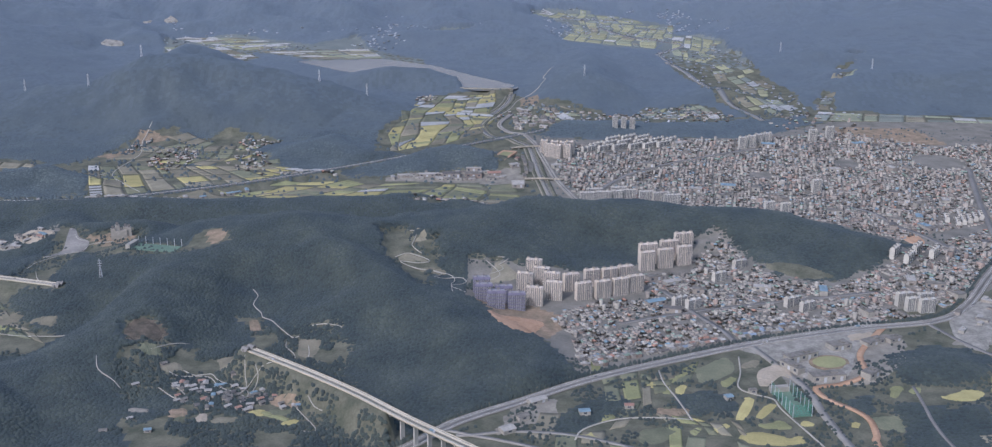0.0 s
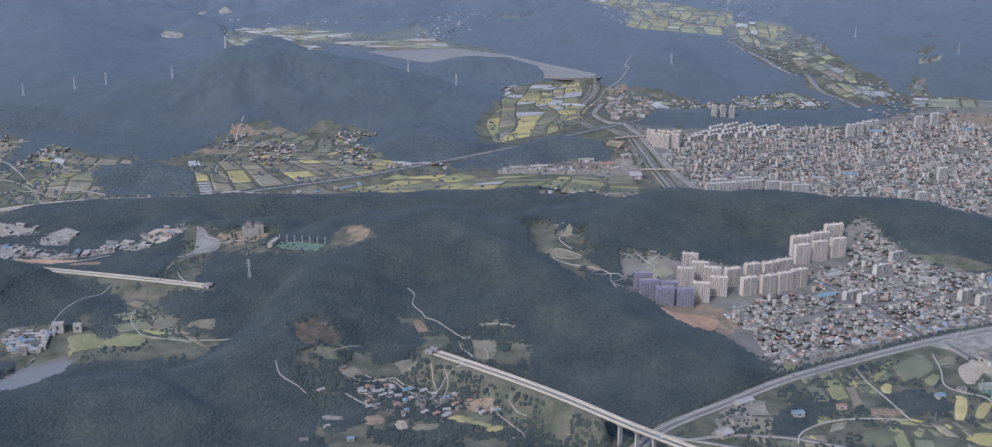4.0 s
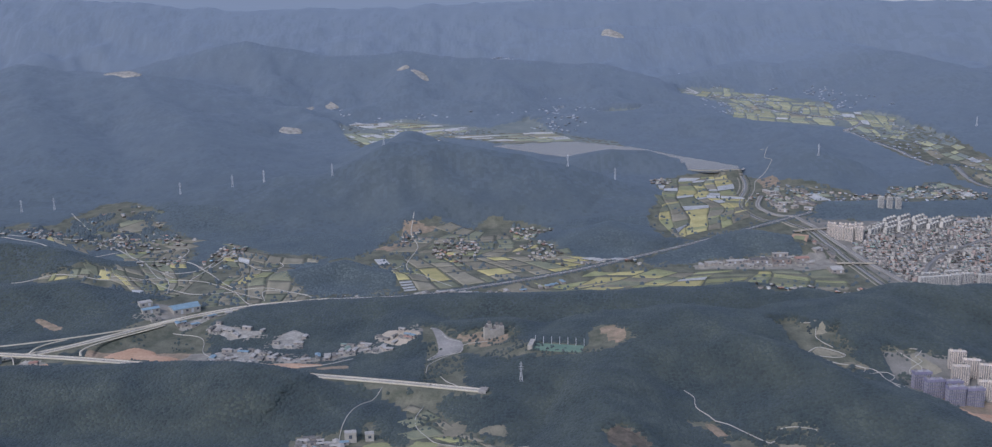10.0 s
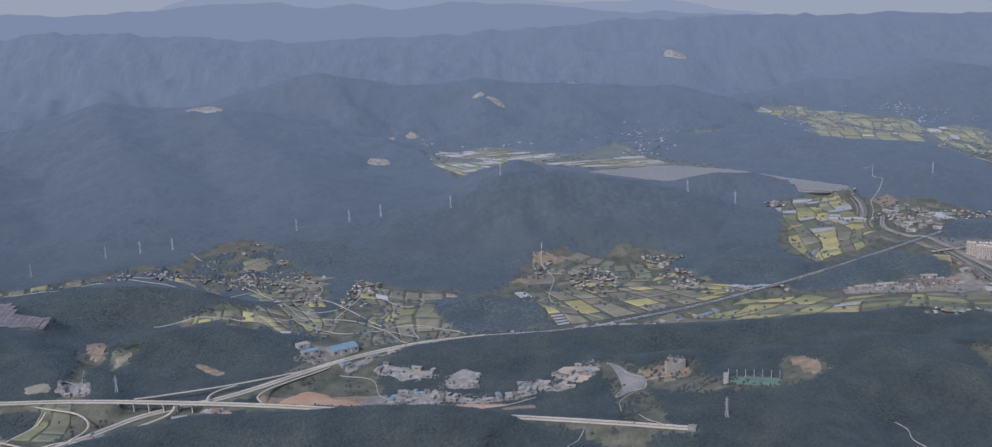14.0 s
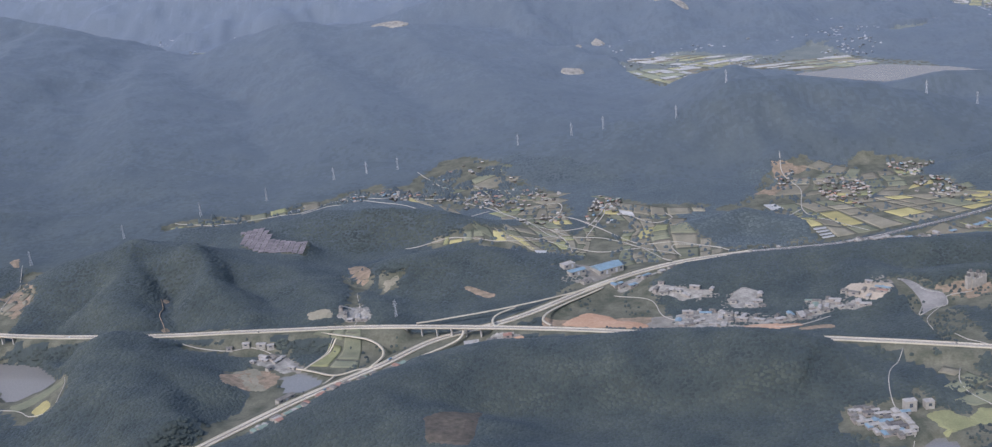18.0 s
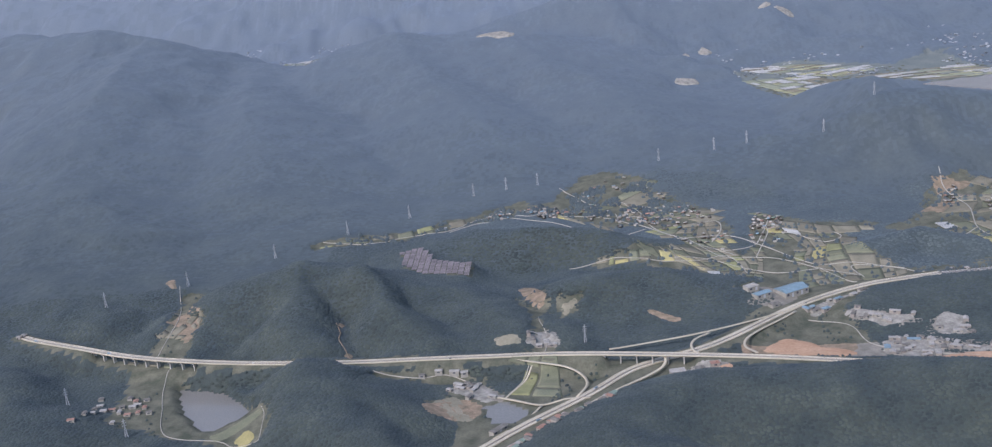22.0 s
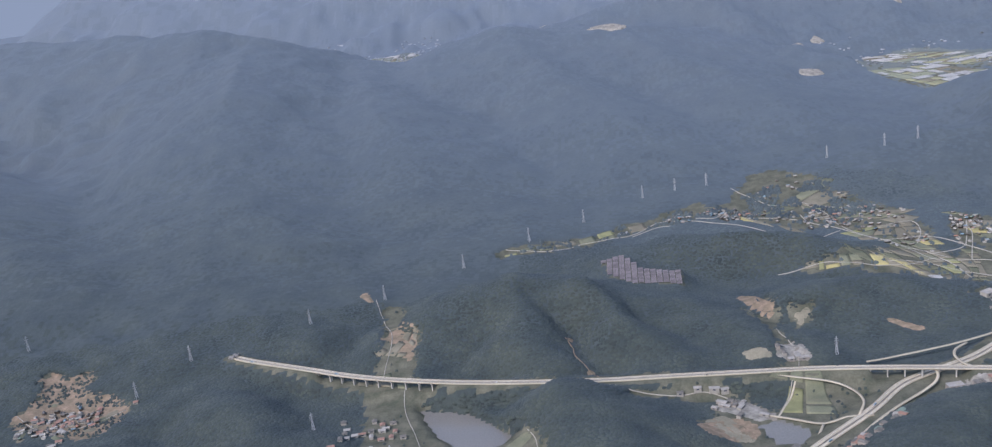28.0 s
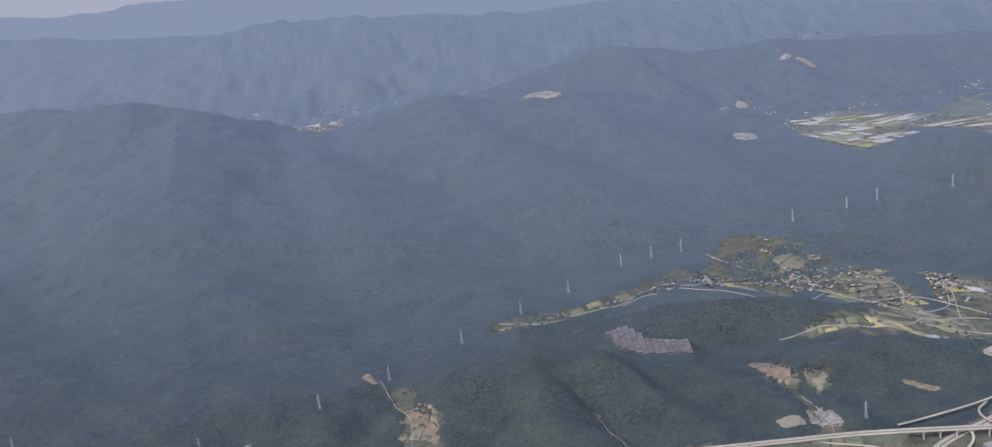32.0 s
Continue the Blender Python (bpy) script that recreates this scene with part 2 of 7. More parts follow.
# turf on the far half takes the haze-tinted colour
LAND = [land_material(m, GRASS if k < 6 else HAZED_MEADOW) for k, m in enumerate(HAZE_STANDS)]


# noise and the lie of the land
def vnoise(x, y, seed=0):
    """Smooth value noise in 0..1."""
    xi, yi = np.floor(x), np.floor(y)
    fx, fy = x - xi, y - yi
    fx, fy = fx * fx * fx * (fx * (fx * 6 - 15) + 10), fy * fy * fy * (fy * (fy * 6 - 15) + 10)

    def h(a, b):
        v = np.sin(a * 127.1 + b * 311.7 + seed * 74.7) * 43758.5453
        return v - np.floor(v)

    return (h(xi, yi) * (1 - fx) + h(xi + 1, yi) * fx) * (1 - fy) + (h(xi, yi + 1) * (1 - fx) + h(xi + 1, yi + 1) * fx) * fy


def fbm(x, y, seed=0, octaves=4):
    s, a, tot = 0.0, 1.0, 0.0
    for k in range(octaves):
        s, tot = s + a * vnoise(x * 2**k, y * 2**k, seed + k), tot + a
        a *= 0.5
    return s / tot


def inside(x, y, poly):
    """Whether points lie in a polygon."""
    r = np.zeros(np.shape(x), bool)
    for (ax, ay), (bx, by) in zip(poly, poly[1:] + poly[:1]):
        c = (ay > y) != (by > y)
        r ^= c & (x < (bx - ax) * (y - ay) / ((by - ay) if by != ay else 1e-9) + ax)
    return r


def along(x, y, nodes):
    """Distance to a polyline and the value (third entry) at the nearest place on it."""
    best, val = np.full(np.shape(x), 1e9), np.zeros(np.shape(x))
    for (ax, ay, az), (bx, by, bz) in zip(nodes, nodes[1:]):
        dx, dy = bx - ax, by - ay
        k = np.clip(((x - ax) * dx + (y - ay) * dy) / (dx * dx + dy * dy + 1e-9), 0, 1)
        d = np.hypot(x - ax - k * dx, y - ay - k * dy)
        near = d < best
        best, val = np.where(near, d, best), np.where(near, az + k * (bz - az), val)
    return best, val


# levelled ground: the solar farm's slope and the driving range
FARM = [(-1011, 1205), (-991, 1215), (-973, 1183), (-944, 1173), (-933, 1177), (-938, 1148), (-984, 1154), (-1006, 1178)]
RANGE = [(-322, 924), (-312, 932), (-264, 920), (-266, 900), (-310, 902), (-324, 908)]
TERRACES = [(FARM, 24.0, 0.14, 1144), (RANGE, 28.0, 0.0, 910)]

# crest lines: width from crest to foot, then x, y, height along the crest
RIDGES, OPEN = [], []


def ridge(width, *nodes):
    RIDGES.append((nodes, width))


def clearing(*corners):
    OPEN.append(list(corners))


ridge(85, (-54, 1000, 29), (28, 1030, 41), (131, 1040, 37), (191, 1030, 34), (276, 1010, 30), (341, 970, 24), (356, 955, 12))
ridge(130, (-345, 890, 22), (-278, 920, 36), (-241, 940, 40), (-180, 960, 43), (-131, 960, 36), (-77, 960, 33), (-5, 1000, 36))
ridge(85, (-180, 960, 43), (-110, 880, 36), (-40, 780, 24), (20, 710, 12))
ridge(70, (-241, 940, 40), (-250, 850, 34), (-270, 760, 26), (-300, 690, 16))
ridge(60, (-587, 1060, 17), (-483, 1075, 18), (-351, 1085, 23), (-290, 1090, 21), (-166, 1090, 21), (-92, 1090, 24), (-30, 1090, 20))
ridge(60, (-420, 1040, 18), (-400, 1000, 20), (-330, 1000, 24))
ridge(85, (-960, 700, 25), (-879, 750, 24), (-806, 805, 30), (-756, 862, 30), (-719, 876, 29), (-637, 880, 29), (-575, 872, 33), (-529, 862, 37), (-488, 857, 31), (-458, 832, 14))
ridge(110, (-806, 790, 33), (-720, 700, 30), (-600, 640, 26), (-480, 620, 20))
ridge(50, (-470, 640, 14), (-380, 680, 14), (-330, 640, 18))
ridge(42, (-566, 1195, 14), (-500, 1205, 24), (-435, 1175, 16))
ridge(62, (-270, 1310, 16), (-200, 1330, 30), (-140, 1290, 22), (-110, 1260, 12))
ridge(46, (-118, 1266, 20), (-60, 1284, 32), (-2, 1278, 26))
ridge(140, (-790, 1470, 30), (-700, 1490, 42), (-629, 1500, 50), (-545, 1500, 60), (-508, 1512, 78), (-471, 1515, 94), (-400, 1512, 97), (-300, 1512, 80), (-230, 1502, 66), (-170, 1480, 44), (-120, 1435, 28))
ridge(120, (-430, 1510, 96), (-448, 1650, 90), (-450, 1760, 66))
ridge(75, (-471, 1515, 94), (-445, 1450, 62), (-425, 1405, 30))
ridge(75, (-300, 1512, 80), (-250, 1440, 48), (-215, 1400, 24))
ridge(70, (-600, 1510, 58), (-580, 1440, 36), (-560, 1380, 16))
ridge(58, (-214, 1712, 43), (-154, 1700, 55), (-95, 1690, 52), (-62, 1678, 42))
ridge(450, (-1700, 2100, 190), (-1470, 2140, 87), (-1380, 2145, 85), (-1292, 2150, 120), (-1189, 2150, 130), (-985, 2150, 115))
ridge(250, (-985, 2150, 120), (-900, 2130, 106), (-840, 2110, 92), (-760, 2050, 56), (-710, 1980, 36))
ridge(230, (-1189, 2150, 138), (-1080, 1900, 96), (-960, 1650, 62), (-900, 1480, 28))
ridge(200, (-985, 2150, 120), (-820, 1850, 80), (-720, 1620, 48))
ridge(260, (-1445, 2140, 112), (-1350, 1800, 100), (-1240, 1500, 66), (-1180, 1340, 30))
ridge(380, (-2300, 2300, 200), (-1744, 2120, 190), (-1611, 2080, 178), (-1560, 1750, 140), (-1500, 1450, 80), (-1440, 1250, 42))
ridge(300, (-2200, 1700, 160), (-1850, 1450, 110), (-1640, 1250, 60))
ridge(140, (-1500, 1450, 80), (-1330, 1300, 48), (-1260, 1220, 22))
ridge(90, (-1440, 1250, 42), (-1360, 1150, 32), (-1300, 1100, 26))
ridge(100, (-245, 2070, 44), (-146, 2070, 59), (-60, 2040, 46), (43, 1990, 56), (130, 1965, 47), (205, 1930, 46), (252, 1790, 36))
ridge(95, (150, 1940, 46), (135, 1800, 58), (124, 1630, 60), (105, 1570, 36))
ridge(240, (-1060, 2440, 96), (-950, 2450, 131), (-834, 2450, 152), (-740, 2445, 136), (-665, 2440, 126), (-517, 2440, 124), (-430, 2440, 116), (-350, 2440, 116), (-225, 2440, 113), (-66, 2440, 96), (36, 2440, 62), (80, 2430, 44))
ridge(130, (-350, 2440, 112), (-300, 2260, 84), (-270, 2150, 48))
ridge(120, (-517, 2440, 120), (-490, 2270, 88), (-470, 2150, 46))
ridge(130, (-834, 2450, 148), (-740, 2280, 96), (-690, 2160, 50))
ridge(110, (-110, 2440, 100), (-120, 2290, 72), (-150, 2180, 48))
ridge(360, (-2300, 3100, 260), (-1768, 3000, 222), (-1608, 3000, 235), (-1292, 3000, 220), (-979, 3000, 190), (-600, 3050, 190), (-200, 3100, 205), (200, 3110, 208), (600, 3060, 200), (1000, 2980, 190))
ridge(260, (400, 2900, 120), (560, 2500, 110), (620, 2200, 90), (560, 2020, 60))
ridge(420, (1500, 2900, 150), (1000, 2450, 130), (800, 2200, 110), (640, 1950, 60))
ridge(55, (36, 1430, 17), (94, 1450, 26), (178, 1460, 20), (259, 1455, 20), (311, 1425, 14))
ridge(50, (277, 1620, 28), (312, 1620, 42), (345, 1600, 34), (362, 1580, 26))
ridge(130, (520, 1700, 50), (640, 1650, 60), (800, 1650, 70))
ridge(100, (-1194, 1085, 26), (-1149, 1120, 44), (-1100, 1130, 52), (-1039, 1118, 50), (-990, 1105, 33), (-927, 1080, 28), (-900, 1030, 24))
ridge(60, (-1100, 1130, 54), (-1080, 1050, 40), (-1060, 1000, 26))
ridge(60, (-1039, 1120, 58), (-1000, 1040, 40), (-960, 990, 24))
ridge(70, (-1044, 932, 38), (-1013, 905, 31), (-960, 870, 20))
ridge(85, (-1034, 926, 36), (-1000, 840, 30), (-955, 780, 28))
ridge(55, (-1000, 1240, 36), (-940, 1240, 42), (-863, 1240, 40), (-790, 1230, 30), (-740, 1215, 20))
ridge(70, (-820, 1110, 30), (-751, 1120, 26), (-690, 1105, 16))
ridge(70, (-1330, 960, 26), (-1290, 900, 24), (-1220, 860, 18))
ridge(150, (-1420, 820, 40), (-1300, 760, 46), (-1180, 720, 40))
ridge(140, (-1750, 1000, 60), (-1640, 900, 50), (-1560, 800, 40))
ridge(40, (270, 720, 8), (330, 735, 12))
ridge(45, (290, 670, 6), (360, 660, 9), (430, 680, 6))
ridge(130, (620, 1000, 30), (700, 900, 40), (760, 800, 36))
ridge(150, (-900, 2450, 95), (-760, 2480, 110), (-620, 2450, 90), (-520, 2480, 70))
ridge(140, (-430, 2210, 46), (-340, 2185, 58), (-285, 2200, 44))
ridge(120, (440, 1800, 40), (520, 1850, 60), (620, 1800, 50))
ridge(110, (450, 1980, 45), (510, 2060, 62), (480, 2160, 50))
ridge(150, (100, 2560, 66), (250, 2620, 88), (400, 2600, 80))
ridge(140, (-150, 2400, 56), (-60, 2330, 66), (10, 2480, 60))
ridge(80, (450, 1620, 30), (510, 1650, 45), (580, 1620, 40))
ridge(120, (-200, 2260, 50), (-80, 2190, 60), (20, 2170, 44))
ridge(200, (-300, 2950, 110), (-24, 2900, 150), (200, 2950, 140))
# farmed, built-up and cleared ground within the woods
clearing((62, 714), (198, 773), (419, 891), (560, 900), (640, 1040), (479, 1060), (372, 985), (338, 937), (290, 904), (245, 919), (206, 1000), (122, 941), (85, 925), (-22, 925), (-22, 850), (5, 805), (38, 770))
clearing((82, 1110), (208, 1105), (300, 1075), (400, 1000), (520, 1040), (760, 1200), (760, 1500), (438, 1480), (311, 1395), (212, 1400), (126, 1385), (40, 1400), (40, 1250))
clearing((-60, 590), (66, 704), (198, 773), (419, 891), (600, 800), (600, 520), (-60, 520))
clearing((-141, 1295), (-94, 1307), (40, 1410), (60, 1560), (20, 1640), (-105, 1612), (-112, 1500), (-148, 1384))
clearing((40, 1410), (121, 1479), (200, 1500), (118, 1530), (60, 1560))
clearing((-430, 1135), (-184, 1140), (40, 1105), (90, 1130), (60, 1300), (30, 1400), (-95, 1300), (-130, 1255), (-160, 1225), (-244, 1262), (-290, 1330), (-261, 1370), (-330, 1400), (-380, 1370), (-398, 1400), (-440, 1370), (-480, 1290), (-516, 1257), (-440, 1200))
clearing((-720, 985), (-600, 1040), (-540, 1108), (-420, 1135), (-440, 1152), (-516, 1145), (-541, 1172), (-556, 1200), (-560, 1254), (-511, 1270), (-538, 1282), (-590, 1290), (-619, 1314), (-635, 1330), (-651, 1290), (-653, 1222), (-667, 1206), (-682, 1224), (-670, 1260), (-668, 1289), (-681, 1337), (-706, 1379), (-739, 1396), (-744, 1440), (-768, 1468), (-795, 1490), (-831, 1480), (-845, 1445), (-863, 1400), (-890, 1382), (-880, 1345), (-820, 1329), (-804, 1316), (-762, 1309), (-747, 1296), (-725, 1258), (-733, 1204), (-782, 1207), (-814, 1200), (-814, 1188), (-770, 1182), (-700, 1150), (-640, 1100))
clearing((-900, 1400), (-880, 1370), (-960, 1340), (-1060, 1290), (-1130, 1270), (-1130, 1290), (-1050, 1320), (-960, 1370))
clearing((-640, 2080), (-486, 1995), (-419, 1958), (-300, 1880), (-230, 1840), (-100, 1850), (-120, 1900), (-213, 2000), (-265, 2110), (-333, 2040), (-480, 2110))
clearing((-612, 2050), (-581, 1975), (-559, 1908), (-523, 1840), (-487, 1830), (-437, 1860), (-391, 1898), (-420, 1960), (-486, 2005), (-560, 2050))
clearing((55, 2450), (105, 2497), (207, 2489), (271, 2480), (300, 2371), (300, 2240), (244, 2182), (198, 2216), (148, 2226), (125, 2325))
clearing((112, 2140), (150, 2045), (238, 2062), (290, 2035), (310, 2130), (244, 2190), (198, 2216), (148, 2230), (130, 2250))
clearing((244, 2182), (296, 2120), (345, 2150), (362, 2330), (300, 2410))
clearing((310, 2130), (330, 2200), (357, 2200), (413, 2125), (400, 1992), (354, 1882), (315, 1909), (293, 1938), (300, 2060))
clearing((300, 1990), (285, 1800), (300, 1690), (310, 1580), (350, 1480), (430, 1540), (425, 1630), (400, 1897), (410, 2045), (341, 2132))
clearing((-925, 795), (-895, 780), (-815, 880), (-745, 930), (-700, 925), (-690, 965), (-780, 975), (-880, 980), (-910, 920), (-940, 900), (-910, 860))
clearing((-690, 940), (-600, 928), (-578, 955), (-588, 1000), (-600, 1045), (-690, 1000))
clearing((-404, 1012), (-388, 1006), (-370, 985), (-345, 994), (-322, 990), (-314, 958), (-318, 936), (-264, 920), (-256, 950), (-240, 954), (-226, 924), (-242, 906), (-266, 896), (-330, 902), (-345, 925), (-366, 945), (-362, 860), (-375, 845), (-400, 812), (-402, 845), (-396, 905), (-398, 960))
clearing((-66, 952), (-50, 955), (-44, 905), (-40, 892), (-65, 895), (-78, 910))
clearing((-460, 730), (-438, 795), (-425, 860), (-400, 860), (-360, 800), (-320, 775), (-330, 745), (-420, 740))
clearing((-262, 729), (-233, 748), (-202, 748), (-178, 770), (-175, 793), (-161, 786), (-133, 796), (-114, 788), (-116, 760), (-129, 700), (-120, 661), (-104, 639), (-104, 600), (-164, 590), (-190, 631), (-216, 655), (-251, 682), (-263, 714))
clearing((-240, 640), (-235, 700), (-190, 750), (-150, 740), (-115, 770), (-100, 760), (-105, 715), (-80, 680), (-60, 590), (-100, 570), (-200, 570))
clearing((-1232, 1160), (-1215, 1170), (-1200, 1150), (-1200, 1090), (-1180, 1085), (-1180, 1030), (-1170, 985), (-1160, 970), (-1100, 930), (-1070, 890), (-1120, 860), (-1200, 890), (-1215, 980), (-1215, 1070))
clearing((-1112, 870), (-1074, 897), (-1056, 880), (-1050, 838), (-1080, 833), (-1100, 850))
clearing((-990, 940), (-990, 951), (-915, 952), (-912, 938))
clearing((-818, 1192), (-800, 1208), (-740, 1216), (-692, 1206), (-688, 1170), (-730, 1164), (-770, 1190))
clearing((-1534, 973), (-1528, 995), (-1524, 1017), (-1538, 1048), (-1529, 1063), (-1512, 1052), (-1498, 1063), (-1486, 1052), (-1490, 1029), (-1454, 1015), (-1430, 994), (-1424, 964), (-1432, 936), (-1450, 928), (-1480, 944), (-1512, 960))
clearing((-925, 932), (-908, 944), (-880, 905), (-895, 870), (-925, 900))
clearing((-848, 1080), (-826, 1088), (-826, 1068), (-842, 1056))
clearing((-874, 1098), (-861, 1128), (-852, 1105), (-858, 1078))
clearing((-885, 1100), (-860, 1080), (-845, 1090), (-862, 1050), (-850, 1010), (-830, 950), (-895, 955), (-895, 970), (-862, 985), (-866, 1040))
clearing(*FARM)
clearing((-690, 1100), (-600, 1050), (-560, 1098), (-640, 1125))
clearing((-105, 970), (-80, 980), (-45, 850), (-60, 845), (-90, 895))
clearing((330, 690), (420, 700), (420, 735), (350, 740))
clearing((-271, 760), (-252, 773), (-234, 757), (-238, 742), (-262, 736))
clearing((-492, 765), (-482, 797), (-445, 797), (-440, 760), (-455, 738), (-478, 752))
clearing((-200, 815), (-180, 818), (-170, 795), (-118, 797), (-116, 778), (-110, 765), (-125, 740), (-160, 745), (-180, 780))
clearing((0, 930), (20, 914), (24, 896), (-8, 882))
clearing((-90, 1096), (-72, 1110), (-50, 1132), (-20, 1140), (-10, 1122), (-38, 1104), (-62, 1086))
clearing((-310, 2062), (-200, 2082), (-120, 2118), (-60, 2160), (0, 2260), (20, 2270), (-50, 2185), (-120, 2146), (-220, 2110))
clearing((-1530, 2472), (-1462, 2470), (-1400, 2452), (-1325, 2458), (-1340, 2546), (-1420, 2560), (-1505, 2552))
clearing((170, 1482), (205, 1545), (240, 1562), (284, 1575), (300, 1540), (312, 1505), (345, 1490), (263, 1470), (215, 1468))
clearing((8, 1465), (37, 1545), (62, 1552), (88, 1530), (135, 1520), (170, 1482), (103, 1462))
clearing((420, 1530), (449, 1575), (474, 1625), (486, 1630), (480, 1590), (470, 1545))
clearing((496, 1660), (510, 1700), (540, 1712), (524, 1680))
clearing((532, 1745), (545, 1785), (580, 1800), (552, 1760))
clearing((566, 1835), (585, 1880), (612, 1870), (590, 1845))
clearing((405, 1480), (420, 1535), (468, 1550), (600, 1520), (700, 1500), (720, 1470), (560, 1470))
GROVES = []


def grove(*corners):
    GROVES.append(list(corners))


grove((282, 700), (286, 753), (329, 773), (366, 756), (338, 705))
grove((268, 671), (326, 662), (312, 600), (257, 600))
grove((239, 684), (256, 685), (252, 664), (237, 666))
grove((126, 683), (151, 693), (166, 668), (125, 657))
grove((38, 640), (78, 687), (93, 668), (49, 625))
grove((-432, 816), (-429, 847), (-412, 842), (-401, 794), (-407, 783), (-416, 785))
grove((-240, 665), (-215, 690), (-200, 660), (-225, 640))
grove((-903, 949), (-878, 957), (-862, 949), (-860, 941), (-878, 919), (-892, 929))
grove((-150, 1228), (-140, 1262), (-112, 1290), (-74, 1290), (-36, 1296), (-12, 1282), (-2, 1262), (5, 1244), (-18, 1246), (-58, 1249), (-88, 1238), (-109, 1238), (-124, 1224))
grove((-350, 1275), (-330, 1280), (-325, 1265), (-345, 1258))
LAKE = [(-332, 1872), (-291, 1882), (-197, 1902), (-110, 1842), (-42, 1752), (25, 1668), (8, 1634), (-48, 1637), (-72, 1722), (-119, 1763), (-206, 1756), (-253, 1792)]
POND_BRIDGE = [(-1169, 974), (-1153, 975), (-1119, 952), (-1083, 913), (-1073, 899), (-1088, 891), (-1112, 875), (-1125, 887), (-1146, 916), (-1161, 945)]
POND_LOOP = [(-897, 897), (-879, 902), (-862, 884), (-868, 864), (-886, 868)]
POND_VILLAGE = [(-431, 759), (-423, 753), (-423, 725), (-432, 713), (-444, 699), (-463, 692), (-469, 699), (-462, 720), (-453, 743), (-441, 753)]
WATERS = [(LAKE, 30.0), (POND_BRIDGE, 0.0), (POND_LOOP, 4.0), (POND_VILLAGE, 0.0)]
# road lines: x, y, height of the carriageway, width, whether it stands on piers there
MAIN = [(-960, 722, 10), (-905, 796, 10), (-865, 846, 10), (-815, 897, 10.5), (-779, 940, 10.5), (-729, 969, 10.5), (-698, 993, 10.5), (-636, 1054, 10), (-571, 1096, 9.5), (-499, 1116, 9), (-415, 1125, 9), (-350, 1151, 9.5), (-267, 1190, 11), (-182, 1243, 13), (-97, 1298, 16), (29, 1393, 19), (62, 1418, 20)]
WEST = [(-1352, 1058, 22), (-1332, 1046, 22), (-1278, 1023, 21), (-1228, 1002, 20), (-1175, 985, 20), (-1109, 973, 19), (-1021, 963, 19), (-958, 961, 19), (-900, 959, 19), (-835, 957, 18.5), (-753, 946, 18), (-677, 931, 18), (-605, 913, 18), (-573, 907, 18), (-477, 884, 18), (-413, 867, 18), (-363, 852, 18), (-350, 848, 18)]
SOUTH = [(-170, 720, 19.5), (-126, 686, 19), (-88, 653, 19), (-49, 614, 19), (-13, 581, 19), (30, 540, 18)]
EAST = MAIN[9:]
MAIN = MAIN[:10]
STREET_A = [(140, 880, 4), (148, 861, 4), (160, 829, 4), (176, 793, 4), (182, 770, 4)]
STREET_B = [(97, 808, 4), (137, 826, 4), (185, 843, 4), (255, 862, 4), (320, 880, 4)]
STREET_D = [(365, 1128, 5), (385, 1106, 5), (394, 1064, 5), (404, 1043, 5), (413, 1021, 5), (425, 985, 4)]
STREET_E = [(545, 1270, 9), (532, 1227, 8), (505, 1133, 5), (483, 1051, 5), (470, 1005, 5)]
STREET_C = [(110, 1180, 5), (150, 1240, 6), (210, 1290, 8), (300, 1340, 10), (420, 1380, 12)]
CITY_ROAD = [(-80, 585, 4), (-52, 607, 4), (-23, 641, 4), (22, 674, 4), (66, 706, 4), (123, 737, 4), (198, 773, 4), (277, 801, 4), (346, 819, 4), (384, 854, 4), (435, 931, 4), (520, 1050, 4)]


def floor_of(x, y):
    west = 1 / (1 + np.exp((x + 20) / 40))
    return 5 + 0.04 * np.maximum(0, y - 1150) - (0.034 - 0.014 * west) * np.maximum(0, y - 1660) - 0.012 * np.maximum(0, 900 - y) + 2.5 * (fbm(x / 160, y / 160, 5) - 0.5)


